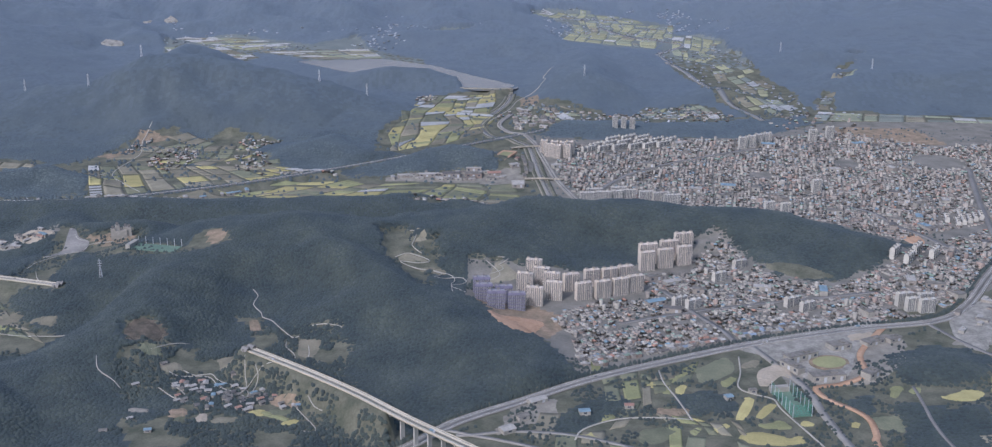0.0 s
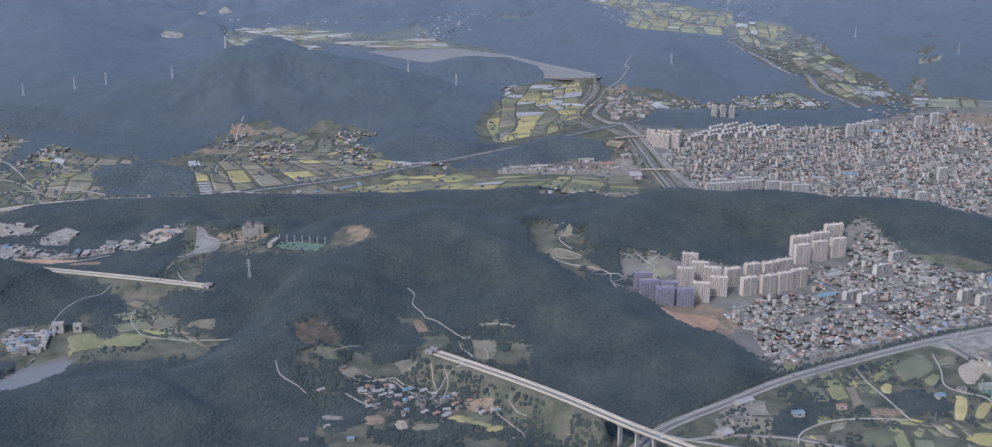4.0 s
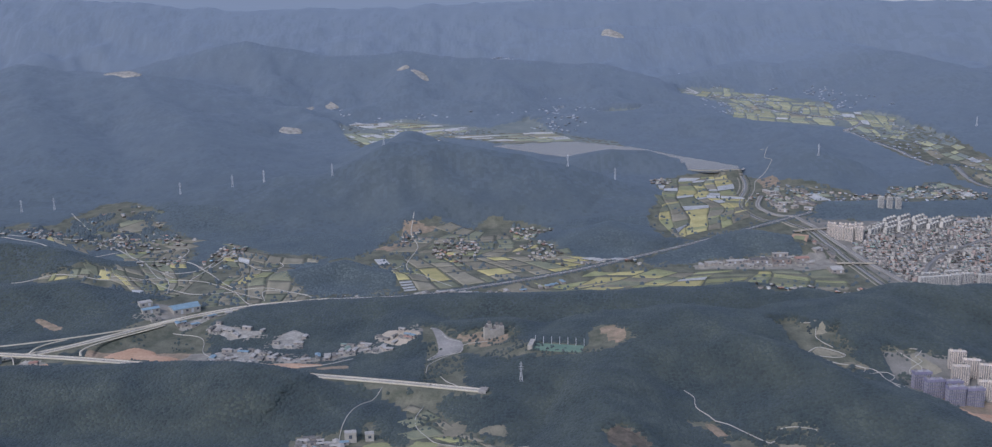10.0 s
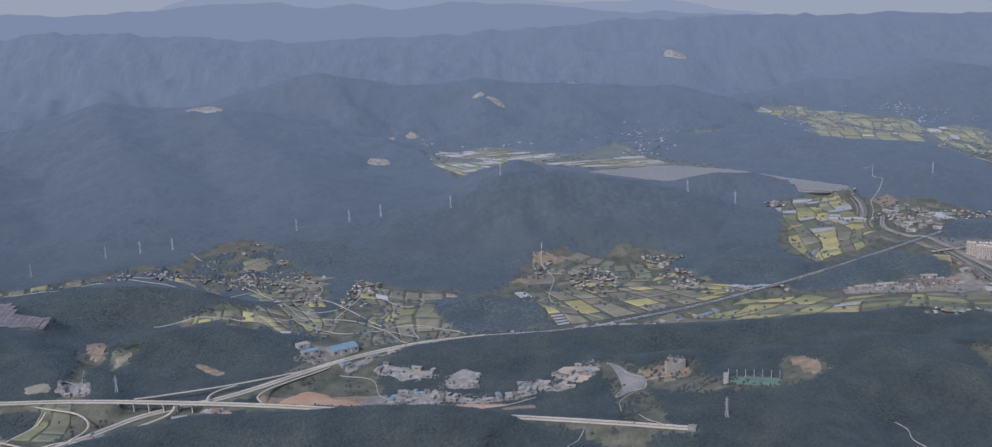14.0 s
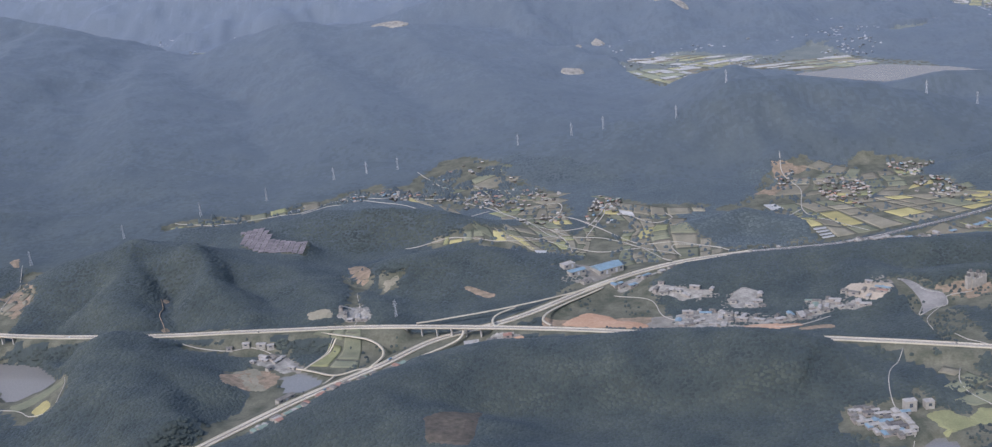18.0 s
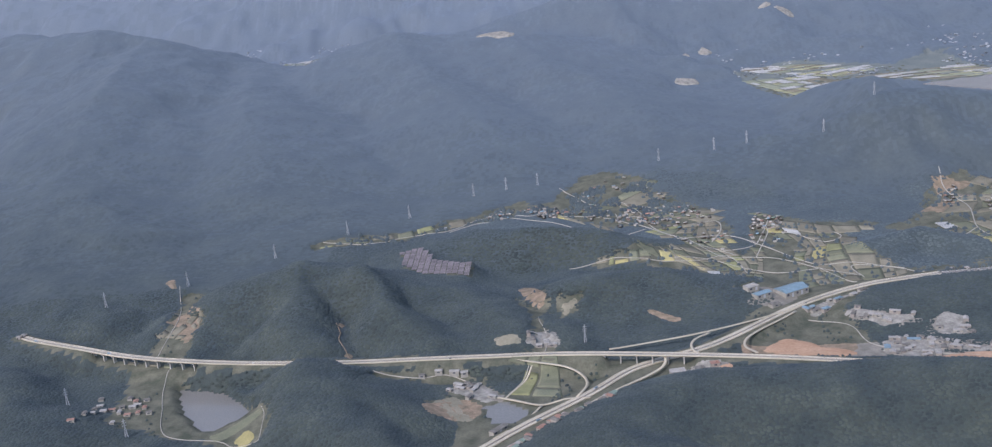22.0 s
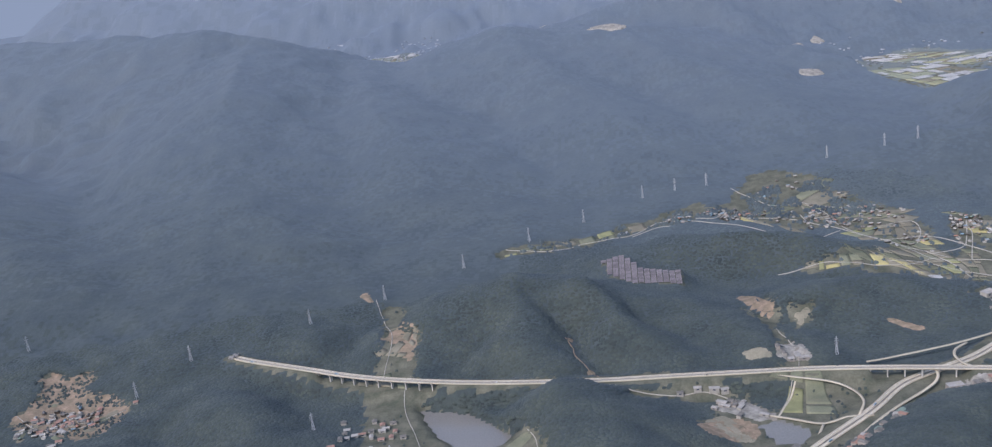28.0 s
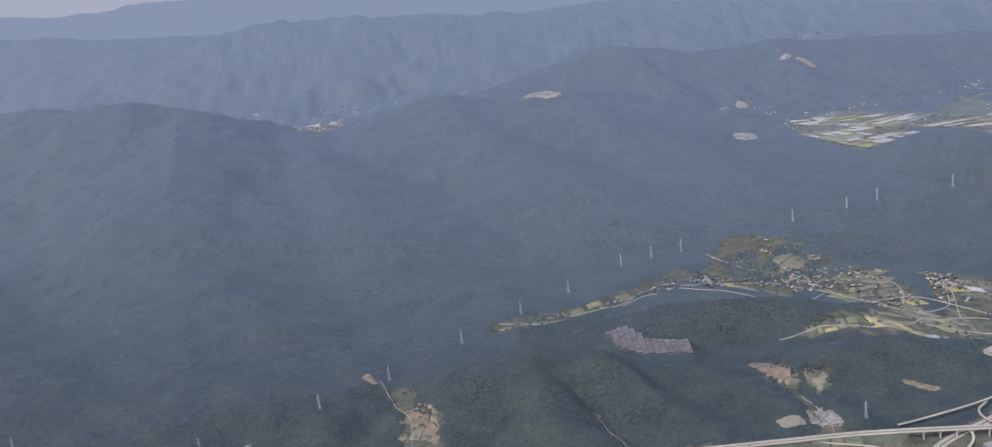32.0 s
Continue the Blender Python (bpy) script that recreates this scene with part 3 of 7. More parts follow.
def land(x, y):
    """Height of the ground, and how wooded it is (0..1)."""
    f = floor_of(x, y)
    wx, wy = x + 30 * (fbm(x / 85, y / 85, 11, 2) - 0.5), y + 30 * (fbm(x / 85, y / 85, 17, 2) - 0.5)
    spur = fbm(x / 62, y / 62, 23, 2) - 0.5
    gully = 1.3 * (0.45 - np.abs(2 * fbm(x / 54, y / 54, 29, 3) - 1)) + 0.5 * (0.45 - np.abs(2 * fbm(x / 23, y / 23, 37, 2) - 1))
    rise = np.zeros(np.shape(x))
    for nodes, width in RIDGES:
        d, top = along(wx, wy, nodes)
        u = np.clip(d / (width * (1 + 0.7 * spur * np.clip(d / width, 0, 1))), 0, 1)
        r = np.maximum(top - f, 0) * (0.45 * (0.5 + 0.5 * np.cos(np.pi * u)) + 0.55 * (1 - u) ** 1.25)
        r = r * (1 + (0.95 if width < 160 else 0.3) * gully * u * (1 - u))
        rise = np.where(np.maximum(rise, r) > 0, (rise**10 + r**10) ** 0.1, 0)
    z = f + rise * (1 + 0.12 * (fbm(x / 60, y / 60, 31, 3) - 0.5))
    wood = np.ones(np.shape(x))
    jag = np.interp(y, [1000, 1300, 1900], [8, 16, 40])
    ex, ey = x + jag * (fbm(x / (1.8 * jag), y / (1.8 * jag), 41, 2) - 0.5), y + jag * (fbm(x / (1.8 * jag), y / (1.8 * jag), 43, 2) - 0.5)
    for poly in OPEN:
        wood[inside(ex, ey, poly)] = 0
    for poly in GROVES:
        wood[inside(ex, ey, poly)] = 1
    z = np.where(wood < 0.5, f + (z - f) * np.where((y > 1850) & (x > -1000), 0.3, 0.75), z)
    for poly, base, slope, start in TERRACES:
        z = np.where(inside(x, y, poly), base + slope * (y - start), z)
    for poly, level in WATERS:
        shore = along(x, y, [(*p, level) for p in poly + poly[:1]])[0]
        z = np.where(shore < 11, np.maximum(z, level + 0.5), z)
        z = np.where(inside(x, y, poly), level - 2.5, z)
    for nodes, half in ((MAIN, 7), (EAST, 5), (WEST, 6), (SOUTH, 6), (CITY_ROAD, 7)):
        d, top = along(x, y, nodes)
        k = np.clip((half + 14 - d) / 14, 0, 1)
        k = k * k * (3 - 2 * k)
        to = top - 0.6
        on_piers = ((x > -1262) & (x < -1150)) | ((x > -802) & (x < -732)) if nodes is WEST else (x > -62) if nodes is SOUTH else np.zeros(np.shape(x), bool)
        to = np.where(on_piers & (z < to), np.maximum(z, to - 7.5 if nodes is WEST else z), to)
        z = np.where(k > 0, z + (to - z) * k, z)
        wood = np.where(d < half + 3, 0, wood)
    return z, wood


def axis(parts):
    """Grid lines: (from, to, step) pieces one after the other."""
    return np.unique(np.concatenate([np.arange(a, b, s) for a, b, s in parts] + [[parts[-1][1]]]))


GX = axis([(-4200, -2400, 60), (-2400, -1700, 16), (-1700, 620, 5), (620, 1400, 16), (1400, 4000, 60)])
GY = axis([(-1500, 440, 60), (440, 1480, 5), (1480, 2200, 9), (2200, 3200, 16), (3200, 4860, 30)])
GXX, GYY = np.meshgrid(GX, GY)
GZ, WOOD = land(GXX, GYY)


def ground(x, y):
    """Height of the ground sheet at places."""
    x, y = np.asarray(x, float), np.asarray(y, float)
    i = np.clip(np.searchsorted(GX, x) - 1, 0, len(GX) - 2)
    j = np.clip(np.searchsorted(GY, y) - 1, 0, len(GY) - 2)
    u, v = (x - GX[i]) / (GX[i + 1] - GX[i]), (y - GY[j]) / (GY[j + 1] - GY[j])
    return (GZ[j, i] * (1 - u) + GZ[j, i + 1] * u) * (1 - v) + (GZ[j + 1, i] * (1 - u) + GZ[j + 1, i + 1] * u) * v


def wooded(x, y):
    i, j = np.clip(np.searchsorted(GX, x), 0, len(GX) - 1), np.clip(np.searchsorted(GY, y), 0, len(GY) - 1)
    return WOOD[j, i]


def mesh_of(name, verts, faces, mats, index=None, smooth=False):
    """A mesh from arrays of places and of equal-sided faces (or a list of lists)."""
    me = bpy.data.meshes.new(name)
    if isinstance(faces, np.ndarray):
        n, k = faces.shape
        me.vertices.add(len(verts))
        me.vertices.foreach_set("co", np.asarray(verts, np.float32).ravel())
        me.loops.add(n * k)
        me.loops.foreach_set("vertex_index", faces.astype(np.int32).ravel())
        me.polygons.add(n)
        me.polygons.foreach_set("loop_start", np.arange(0, n * k, k, dtype=np.int32))
    else:
        me.from_pydata([tuple(v) for v in verts], [], faces)
    for m in mats if isinstance(mats, (list, tuple)) else [mats]:
        me.materials.append(m)
    if index is not None:
        me.polygons.foreach_set("material_index", np.asarray(index, np.int32))
    if smooth:
        me.polygons.foreach_set("use_smooth", np.ones(len(me.polygons), bool))
    me.update(calc_edges=True)
    return me


def empty(name, x=0.0, y=0.0, z=0.0, turn=0.0):
    ob = new(name)
    ob.matrix_world = pose(x, y, z, 0, 0, turn)
    return ob


def under(ob, parent):
    ob.parent = parent
    return ob


def woods_end(x, y):
    """How far past the foot of the mountains a place lies; negative on the nearer hills."""
    foot = np.interp(x, [-2400, -1500, -1250, -1120, -960, -880, -740, -640, -560, -440, -380, -260, -150, 40, 120, 420, 800], [1120, 1190, 1250, 1290, 1350, 1385, 1460, 1410, 1340, 1375, 1400, 1370, 1400, 1440, 1480, 1500, 1500])
    return y - foot - 60 * (fbm(x / 45, y / 45, 61, 4) - 0.5)


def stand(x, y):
    """Which canopy colour a place takes: the haze painted into it grows with y, the distance."""
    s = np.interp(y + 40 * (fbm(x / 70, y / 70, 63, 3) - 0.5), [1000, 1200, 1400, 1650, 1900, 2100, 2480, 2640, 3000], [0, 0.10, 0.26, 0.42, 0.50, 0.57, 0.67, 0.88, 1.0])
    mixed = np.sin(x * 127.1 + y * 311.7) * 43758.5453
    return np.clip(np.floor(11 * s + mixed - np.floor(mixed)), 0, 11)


# earth banked up round the levelled ground
for poly, *_ in TERRACES:
    p = np.array(poly)
    i0, i1 = np.searchsorted(GX, [p[:, 0].min() - 45, p[:, 0].max() + 45])
    j0, j1 = np.searchsorted(GY, [p[:, 1].min() - 45, p[:, 1].max() + 45])
    sub = GZ[j0:j1, i0:i1]
    fixed = inside(GXX[j0:j1, i0:i1], GYY[j0:j1, i0:i1], poly)
    for _ in range(25):
        mean = (sub[:-2, 1:-1] + sub[2:, 1:-1] + sub[1:-1, :-2] + sub[1:-1, 2:]) / 4
        sub[1:-1, 1:-1] = np.where(fixed[1:-1, 1:-1], sub[1:-1, 1:-1], mean)

# low wooded hills on the far valley floor
ROOM = WOOD.copy()
for _ in range(5):
    ROOM[1:-1, 1:-1] = np.minimum.reduce([ROOM[1:-1, 1:-1], ROOM[:-2, 1:-1], ROOM[2:, 1:-1], ROOM[1:-1, :-2], ROOM[1:-1, 2:]])
for _ in range(4):
    ROOM[1:-1, 1:-1] = (ROOM[:-2, 1:-1] + ROOM[2:, 1:-1] + ROOM[1:-1, :-2] + ROOM[1:-1, 2:]) / 4
rough = np.clip(fbm(GXX / 150, GYY / 150, 71, 5) - 0.40, 0, 1)
GZ = GZ + ROOM * np.clip((GYY - 1900) / 300, 0, 1) * 85 * np.clip((GXX + 1250) / 150, 0.2, 1) * rough * np.exp(-np.maximum(GZ - floor_of(GXX, GYY), 0) / 60)

# the ground, one sheet
ny, nx = GXX.shape
idx = np.arange(nx * ny).reshape(ny, nx)
quads = np.stack([idx[:-1, :-1], idx[:-1, 1:], idx[1:, 1:], idx[1:, :-1]], -1).reshape(-1, 4)
tone = np.zeros((ny, nx, 4), np.float32)
tone[..., 0] = 1 - WOOD


def cover(layer, *corners):
    tone[..., layer][inside(GXX, GYY, list(corners))] = 1


for poly in OPEN[:2]:
    tone[..., 1][inside(GXX, GYY, poly)] = 1
cover(2, (-690, 945), (-571, 930), (-540, 940), (-560, 975), (-640, 980), (-690, 985))
cover(2, (-20, 850), (5, 800), (38, 770), (60, 815), (30, 850))
cover(2, (-470, 1300), (-440, 1290), (-425, 1320), (-440, 1335))
cover(2, (-440, 1335), (-395, 1370), (-440, 1380))
cover(2, (30, 1545), (55, 1545), (60, 1600), (35, 1600))
cover(2, (430, 1380), (560, 1370), (540, 1450), (440, 1460))
cover(2, (-254, 946), (-240, 950), (-230, 924), (-243, 912))
cover(2, (-371, 980), (-348, 988), (-328, 984), (-326, 966), (-350, 958))
cover(2, (-922, 903), (-909, 909), (-898, 893), (-895, 877), (-910, 873))
cover(2, (-1215, 1080), (-1180, 1030), (-1180, 1085), (-1205, 1110))
cover(2, (-1534, 973), (-1528, 995), (-1524, 1017), (-1538, 1048), (-1529, 1063), (-1512, 1052), (-1498, 1063), (-1486, 1052), (-1490, 1029), (-1454, 1015), (-1430, 994), (-1424, 964), (-1432, 936), (-1450, 928), (-1480, 944), (-1512, 960))
cover(3, (-612, 948), (-575, 930), (-520, 942), (-468, 955), (-505, 966), (-540, 985), (-600, 975))
cover(3, (-595, 1020), (-560, 1003), (-543, 1010), (-575, 1030))
cover(3, (-547, 990), (-513, 984), (-508, 1012), (-532, 1018))
cover(3, (-480, 963), (-448, 960), (-443, 982), (-478, 986))
cover(3, (-442, 983), (-403, 988), (-408, 1006), (-440, 1003))
cover(3, (-925, 930), (-908, 941), (-894, 929), (-882, 904), (-897, 903))
cover(3, (-868, 995), (-855, 1017), (-842, 995), (-860, 989))
cover(3, (-755, 915), (-712, 918), (-715, 932), (-750, 932))
cover(3, (200, 700), (262, 702), (300, 735), (310, 795), (215, 780))
cover(3, (345, 775), (420, 770), (440, 860), (392, 850))
cover(3, (-680, 1060), (-640, 1065), (-625, 1105), (-665, 1100))
cover(3, (-125, 1208), (-121, 1222), (-88, 1232), (-58, 1240), (0, 1240), (28, 1258), (34, 1190), (12, 1186), (-20, 1208))
cover(3, (0, 625), (40, 650), (45, 680), (15, 665))
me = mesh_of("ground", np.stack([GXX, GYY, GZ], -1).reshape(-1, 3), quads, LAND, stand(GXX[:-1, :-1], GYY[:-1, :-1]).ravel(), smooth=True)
me.color_attributes.new("cover", "FLOAT_COLOR", "POINT").data.foreach_set("color", tone.ravel())
tagged(new("ground", me), "rolling wooded hills and farmed valley floor", "ground", kind="structure")


# helpers for shapes
def curve(nodes, step=4.0):
    """A smooth line through nodes, as an array of places."""
    p = np.array(nodes, float)
    q = np.vstack([2 * p[0] - p[1], p, 2 * p[-1] - p[-2]])
    out = []
    for k in range(1, len(q) - 2):
        n = max(2, int(np.linalg.norm(q[k + 1][:2] - q[k][:2]) / step))
        t = np.linspace(0, 1, n, endpoint=False)[:, None]
        out.append(0.5 * (2 * q[k] + (q[k + 1] - q[k - 1]) * t + (2 * q[k - 1] - 5 * q[k] + 4 * q[k + 1] - q[k + 2]) * t**2 + (3 * q[k] - q[k - 1] - 3 * q[k + 1] + q[k + 2]) * t**3))
    return np.vstack(out + [p[-1:]])


def sides(line):
    d = np.gradient(line[:, :2], axis=0)
    d /= np.linalg.norm(d, axis=1, keepdims=True) + 1e-9
    return np.stack([-d[:, 1], d[:, 0]], 1)


def strip(name, line, left, right, rise, depth, material, parent=None, label=""):
    """A slab that follows a line, from left to right of it (metres), its top at rise over the line."""
    n = sides(line)
    a, b = line[:, :2] + n * left, line[:, :2] + n * right
    top, low = line[:, 2] + rise, line[:, 2] + rise - depth
    k = len(line)
    v = np.vstack([np.column_stack([a, low]), np.column_stack([a, top]), np.column_stack([b, top]), np.column_stack([b, low])])
    i = np.arange(k - 1)
    f = np.vstack([np.stack([i + o, i + 1 + o, i + 1 + o + k, i + o + k], 1) for o in (0, k, 2 * k)] + [np.stack([i + 3 * k, i + 1 + 3 * k, i + 1, i], 1)])
    f = np.vstack([f, [[0, k, 2 * k, 3 * k]], [[4 * k - 1, 3 * k - 1, 2 * k - 1, k - 1]]])
    ob = new(name, mesh_of(name, v, f, material))
    if parent:
        ob.parent = parent
    return tagged(ob, label) if label else ob


def draped(nodes, lift=0.3, step=4.0):
    """A line laid over the ground."""
    line = curve([(*n[:2], 0) for n in nodes], step)
    line[:, 2] = ground(line[:, 0], line[:, 1]) + lift
    line[1:-1, 2] = (line[:-2, 2] + 2 * line[1:-1, 2] + line[2:, 2]) / 4 + 0.1
    return line


def box(bm, x0, x1, y0, y1, z0, z1):
    """A box into a bmesh."""
    v = [bm.verts.new(p) for p in ((x0, y0, z0), (x1, y0, z0), (x1, y1, z0), (x0, y1, z0), (x0, y0, z1), (x1, y0, z1), (x1, y1, z1), (x0, y1, z1))]
    for q in ((0, 3, 2, 1), (4, 5, 6, 7), (0, 1, 5, 4), (1, 2, 6, 5), (2, 3, 7, 6), (3, 0, 4, 7)):
        bm.faces.new([v[k] for k in q])


def prism(bm, x0, x1, y0, y1, z0, z1):
    """A ridged roof along x."""
    ym = (y0 + y1) / 2
    v = [bm.verts.new(p) for p in ((x0, y0, z0), (x1, y0, z0), (x1, y1, z0), (x0, y1, z0), (x0, ym, z1), (x1, ym, z1))]
    for q in ((0, 3, 2, 1), (0, 1, 5, 4), (2, 3, 4, 5), (1, 2, 5), (3, 0, 4)):
        bm.faces.new([v[k] for k in q])


def beam(bm, a, b, r):
    """A four-sided bar from a to b."""
    a, b = Vector(a), Vector(b)
    d = (b - a).normalized()
    u = d.cross(Vector((0, 0, 1)) if abs(d.z) < 0.9 else Vector((1, 0, 0))).normalized() * r
    w = d.cross(u).normalized() * r
    v = [bm.verts.new(p + s * u + t * w) for p in (a, b) for s, t in ((1, 1), (-1, 1), (-1, -1), (1, -1))]
    for k in range(4):
        bm.faces.new((v[k], v[(k + 1) % 4], v[4 + (k + 1) % 4], v[4 + k]))
    bm.faces.new(v[3::-1])
    bm.faces.new(v[4:])


def part(name, bm, material, parent, label=""):
    """Links a bmesh as one mesh under a thing or part."""
    me = bpy.data.meshes.new(name)
    bm.normal_update()
    bm.to_mesh(me)
    bm.free()
    me.materials.append(material)
    ob = new(name, me)
    ob.parent = parent
    return tagged(ob, label) if label else ob


def tray(name, x, y, z, turn, draw, material, parent, label=""):
    bm = bmesh.new()
    draw(bm)
    ob = part(name, bm, material, parent, label)
    ob.matrix_local = pose(x, y, z, 0, 0, turn)
    return ob


# water
def sheet(name, poly, level, label, category):
    bm = bmesh.new()
    line = curve([(*p, 0) for p in poly + poly[:1]], 6)[:-1]
    bm.faces.new([bm.verts.new((x, y, level)) for x, y, _ in line])
    bmesh.ops.triangulate(bm, faces=bm.faces[:])
    me = bpy.data.meshes.new(name)
    bm.to_mesh(me)
    bm.free()
    me.materials.append(WATER)
    tagged(new(name, me), label, category, kind="structure")


def grown(poly, by):
    """A polygon pushed outwards from its middle."""
    p = np.array(poly, float)
    c = p.mean(0)
    d = p - c
    return [tuple(q) for q in c + d * (1 + by / np.linalg.norm(d, axis=1, keepdims=True))]


for (poly, level), words in zip(WATERS, ("wide pale reservoir between wooded hills", "grey farm reservoir beside the highway viaduct", "small pond inside the interchange loop", "narrow village reservoir below wooded slope")):
    sheet("water", grown(poly, 4), level, words, "water")

RIVER = [(66, 1090), (60, 1140), (53, 1205), (47, 1262), (43, 1318), (37, 1358), (14, 1380), (-8, 1394), (-19, 1425), (-21, 1455), (-12, 1495), (6, 1545), (16, 1590), (20, 1630)]
TRUNK = [(104, 1090), (84, 1150), (68, 1215), (61, 1260), (53, 1316), (46, 1370), (33, 1394), (10, 1424), (4, 1460), (20, 1510)]
bank = draped(RIVER, -0.2)
strip("riverbed", bank, 8, -8, 0.3, 1.5, GRAVEL, None)
tagged(bpy.data.objects["riverbed"], "grassy river flats with gravel banks", "riverbed", kind="structure")
for lo, hi in ((3.4, 6.6), (-7.6, -4.2)):
    tagged(strip("ground_bank", bank, hi, lo, 0.6, 0.8, GRASS), "strip of grass along the riverbed", "grass", kind="structure")
strip("water_river", bank, 2.0, -2.2, 0.5, 0.6, WATER)
tagged(bpy.data.objects["water_river"], "shallow grey river running past the city", "river", kind="structure")
trunk_line = draped(TRUNK, 0.4)
for lo, hi in ((0.25, 3.0), (-3.0, -0.25)):
    tagged(strip("pavement_trunk", trunk_line, hi, lo, 0.9, 2.0, TOWN_ROAD), "grey trunk road along the river bank", "road", kind="structure")
far_river = draped([(354, 1486), (321, 1592), (312, 1691), (292, 1802), (272, 1929), (280, 1984), (334, 2069), (320, 2110), (250, 2180), (200, 2300)], 0.2)
tagged(strip("water_stream", far_river, 5, -5, 0.4, 0.6, WATER), "pale winding river through distant farmland", "river", kind="structure")

# dam at the reservoir's end
dam = tagged(empty("dam"), "low grassy earth dam with a gravel crest", "dam")
crest = curve([(-54, 1641, 31), (-15, 1636, 31), (22, 1640, 31)])
strip("crest_road", crest, 2, -2, 0.6, 2, GRAVEL, dam, "pale gravel crest")
for k in range(6):
    strip("face_step", crest, -2 - 2.2 * k, -4.2 - 2.2 * k, -1.5 * k - 1.2, 3, GRASS if k % 2 else GRAVEL, dam)


# highways
def highway(name, nodes, half, label, pale=CONCRETE, median=True, apart=0.14):
    hw = tagged(empty(name), label, "highway", kind="structure")
    line = curve(nodes)
    gap = apart * half
    for s in (1, -1):
        strip("carriageway", line, s * half if s > 0 else -gap, gap if s > 0 else -half, 0.0, 0.9, pale, hw)
        strip("parapet", line, s * half + 0.12, s * half - 0.03, 0.3, 1.0, pale, hw)
        strip("edge_line", line, s * (half - 0.35) + 0.05, s * (half - 0.35) - 0.05, 0.02, 0.03, PAINT, hw)
        strip("lane_line", line, s * half * 0.57 + 0.05, s * half * 0.57 - 0.05, 0.02, 0.03, PAINT, hw)
    if median:
        strip("median_barrier", line, 0.16, -0.16, 0.3, 1.4, ASPHALT, hw)
        strip("median_bed", line, gap, -gap, -0.3, 0.6, GRASS, hw)
    return hw, line


LANE = mat("farm_lane_concrete", (0.29, 0.275, 0.235), (0.40, 0.375, 0.32), 0.05, 0.85, fine=0.8)
HWY = mat("worn_road_concrete", (0.38, 0.335, 0.25), (0.48, 0.43, 0.33), 0.03, 0.85, fine=0.5)
hw_east, line_east = highway("road_east_highway", EAST, 2.3, "grey valley road lined with trees", ASPHALT)
hw_main, line_main = highway("road_valley_highway", MAIN, 3.9, "pale four-lane valley highway", HWY)
hw_west, line_west = highway("road_west_highway", WEST, 3.3, "pale elevated cross-valley highway", HWY)
hw_south, line_south = highway("road_south_highway", SOUTH, 3.6, "pale highway bridge leaving a hillside", HWY, apart=0.3)
hw_city, line_city = highway("road_city_bypass", CITY_ROAD, 4.2, "grey main road along the town's edge", TOWN_ROAD)
for hw, line in ((hw_west, line_west), (hw_south, line_south), (hw_main, line_main)):
    n, last, count = sides(line), -99, 0
    for (x, y, z), (nx_, ny_), k in zip(line, n, range(len(line))):
        g = float(ground(x, y))
        if z - g > 3.0 and k - last >= 3:
            last = k
            turn = math.degrees(math.atan2(ny_, nx_))
            def column(bm, h=z - g):
                box(bm, -1.6, 1.6, -0.45, 0.45, -h - 1, -1.4)
                box(bm, -3.1, 3.1, -0.55, 0.55, -1.7, -0.85)
            tray("pier", x, y, z, turn, column, CONCRETE, hw)

# tunnel mouths
for x, y, z, turn in ((-170, 720, 19.5, -38), (-350, 848, 18, -16), (-1352, 1058, 22, 150)):
    portal = tagged(empty("tunnel_portal", x, y, z, turn), "pale concrete tunnel mouth in a wooded slope", "tunnel")
    for off in (-2.6, 2.6):
        def arch(bm, off=off):
            for k in range(9):
                a0, a1 = math.pi * k / 9, math.pi * (k + 1) / 9
                p = [(0, off + r * math.cos(a), r * math.sin(a)) for a in (a0, a1) for r in (1.9, 2.35)]
                vs = [bm.verts.new((dx, q[1], q[2])) for dx in (-3, 3) for q in (p[0], p[1], p[3], p[2])]
                for f in ((0, 1, 2, 3), (7, 6, 5, 4), (1, 5, 6, 2), (0, 3, 7, 4)):
                    bm.faces.new([vs[i] for i in f])
            bmesh.ops.remove_doubles(bm, verts=bm.verts[:], dist=0.01)
        tray("arch", 0, 0, -0.5, 0, arch, ROCK, portal)
    for off in (-5.4, 0, 5.4):
        tray("wing_wall", 0, off, 0, 0, lambda bm: box(bm, -0.3, 0.3, -0.35, 0.35, -1, 1.5), ROCK, portal)


# ramps, town streets and village lanes
LANES = []


def lane(width, material, label, *nodes, rise=None):
    line = curve([(*n[:2], n[2] if len(n) > 2 else 0) for n in nodes]) if rise else draped(nodes)
    LANES.append(line[::2])
    ob = strip("road", line, width / 2, -width / 2, 0.12, 0.7, material)
    return tagged(ob, label, "road", kind="structure")


RAMP = "pale curved highway ramp"
lane(2.0, HWY, RAMP, (-800, 982, 9.6), (-780, 986, 10), (-727, 1001, 11), (-683, 1021, 11), (-651, 1040, 10.6), (-629, 1058, 10.2), rise=True)
lane(2.0, HWY, RAMP, (-728, 946, 17), (-732, 958, 15), (-733, 975, 13), (-728, 990, 11.5), (-716, 1002, 11), rise=True)
lane(2.0, HWY, RAMP, (-640, 1040, 10.4), (-654, 1024, 10.6), (-674, 1003, 11), (-687, 984, 12), (-691, 963, 14), (-684, 941, 17.5), rise=True)
lane(2.2, HWY, RAMP, (-757, 950, 17.5), (-755, 942, 15.5), (-758, 934, 13), (-770, 922, 11.5), (-798, 897, 10.9), (-824, 868, 10.6), (-851, 827, 10.4), rise=True)
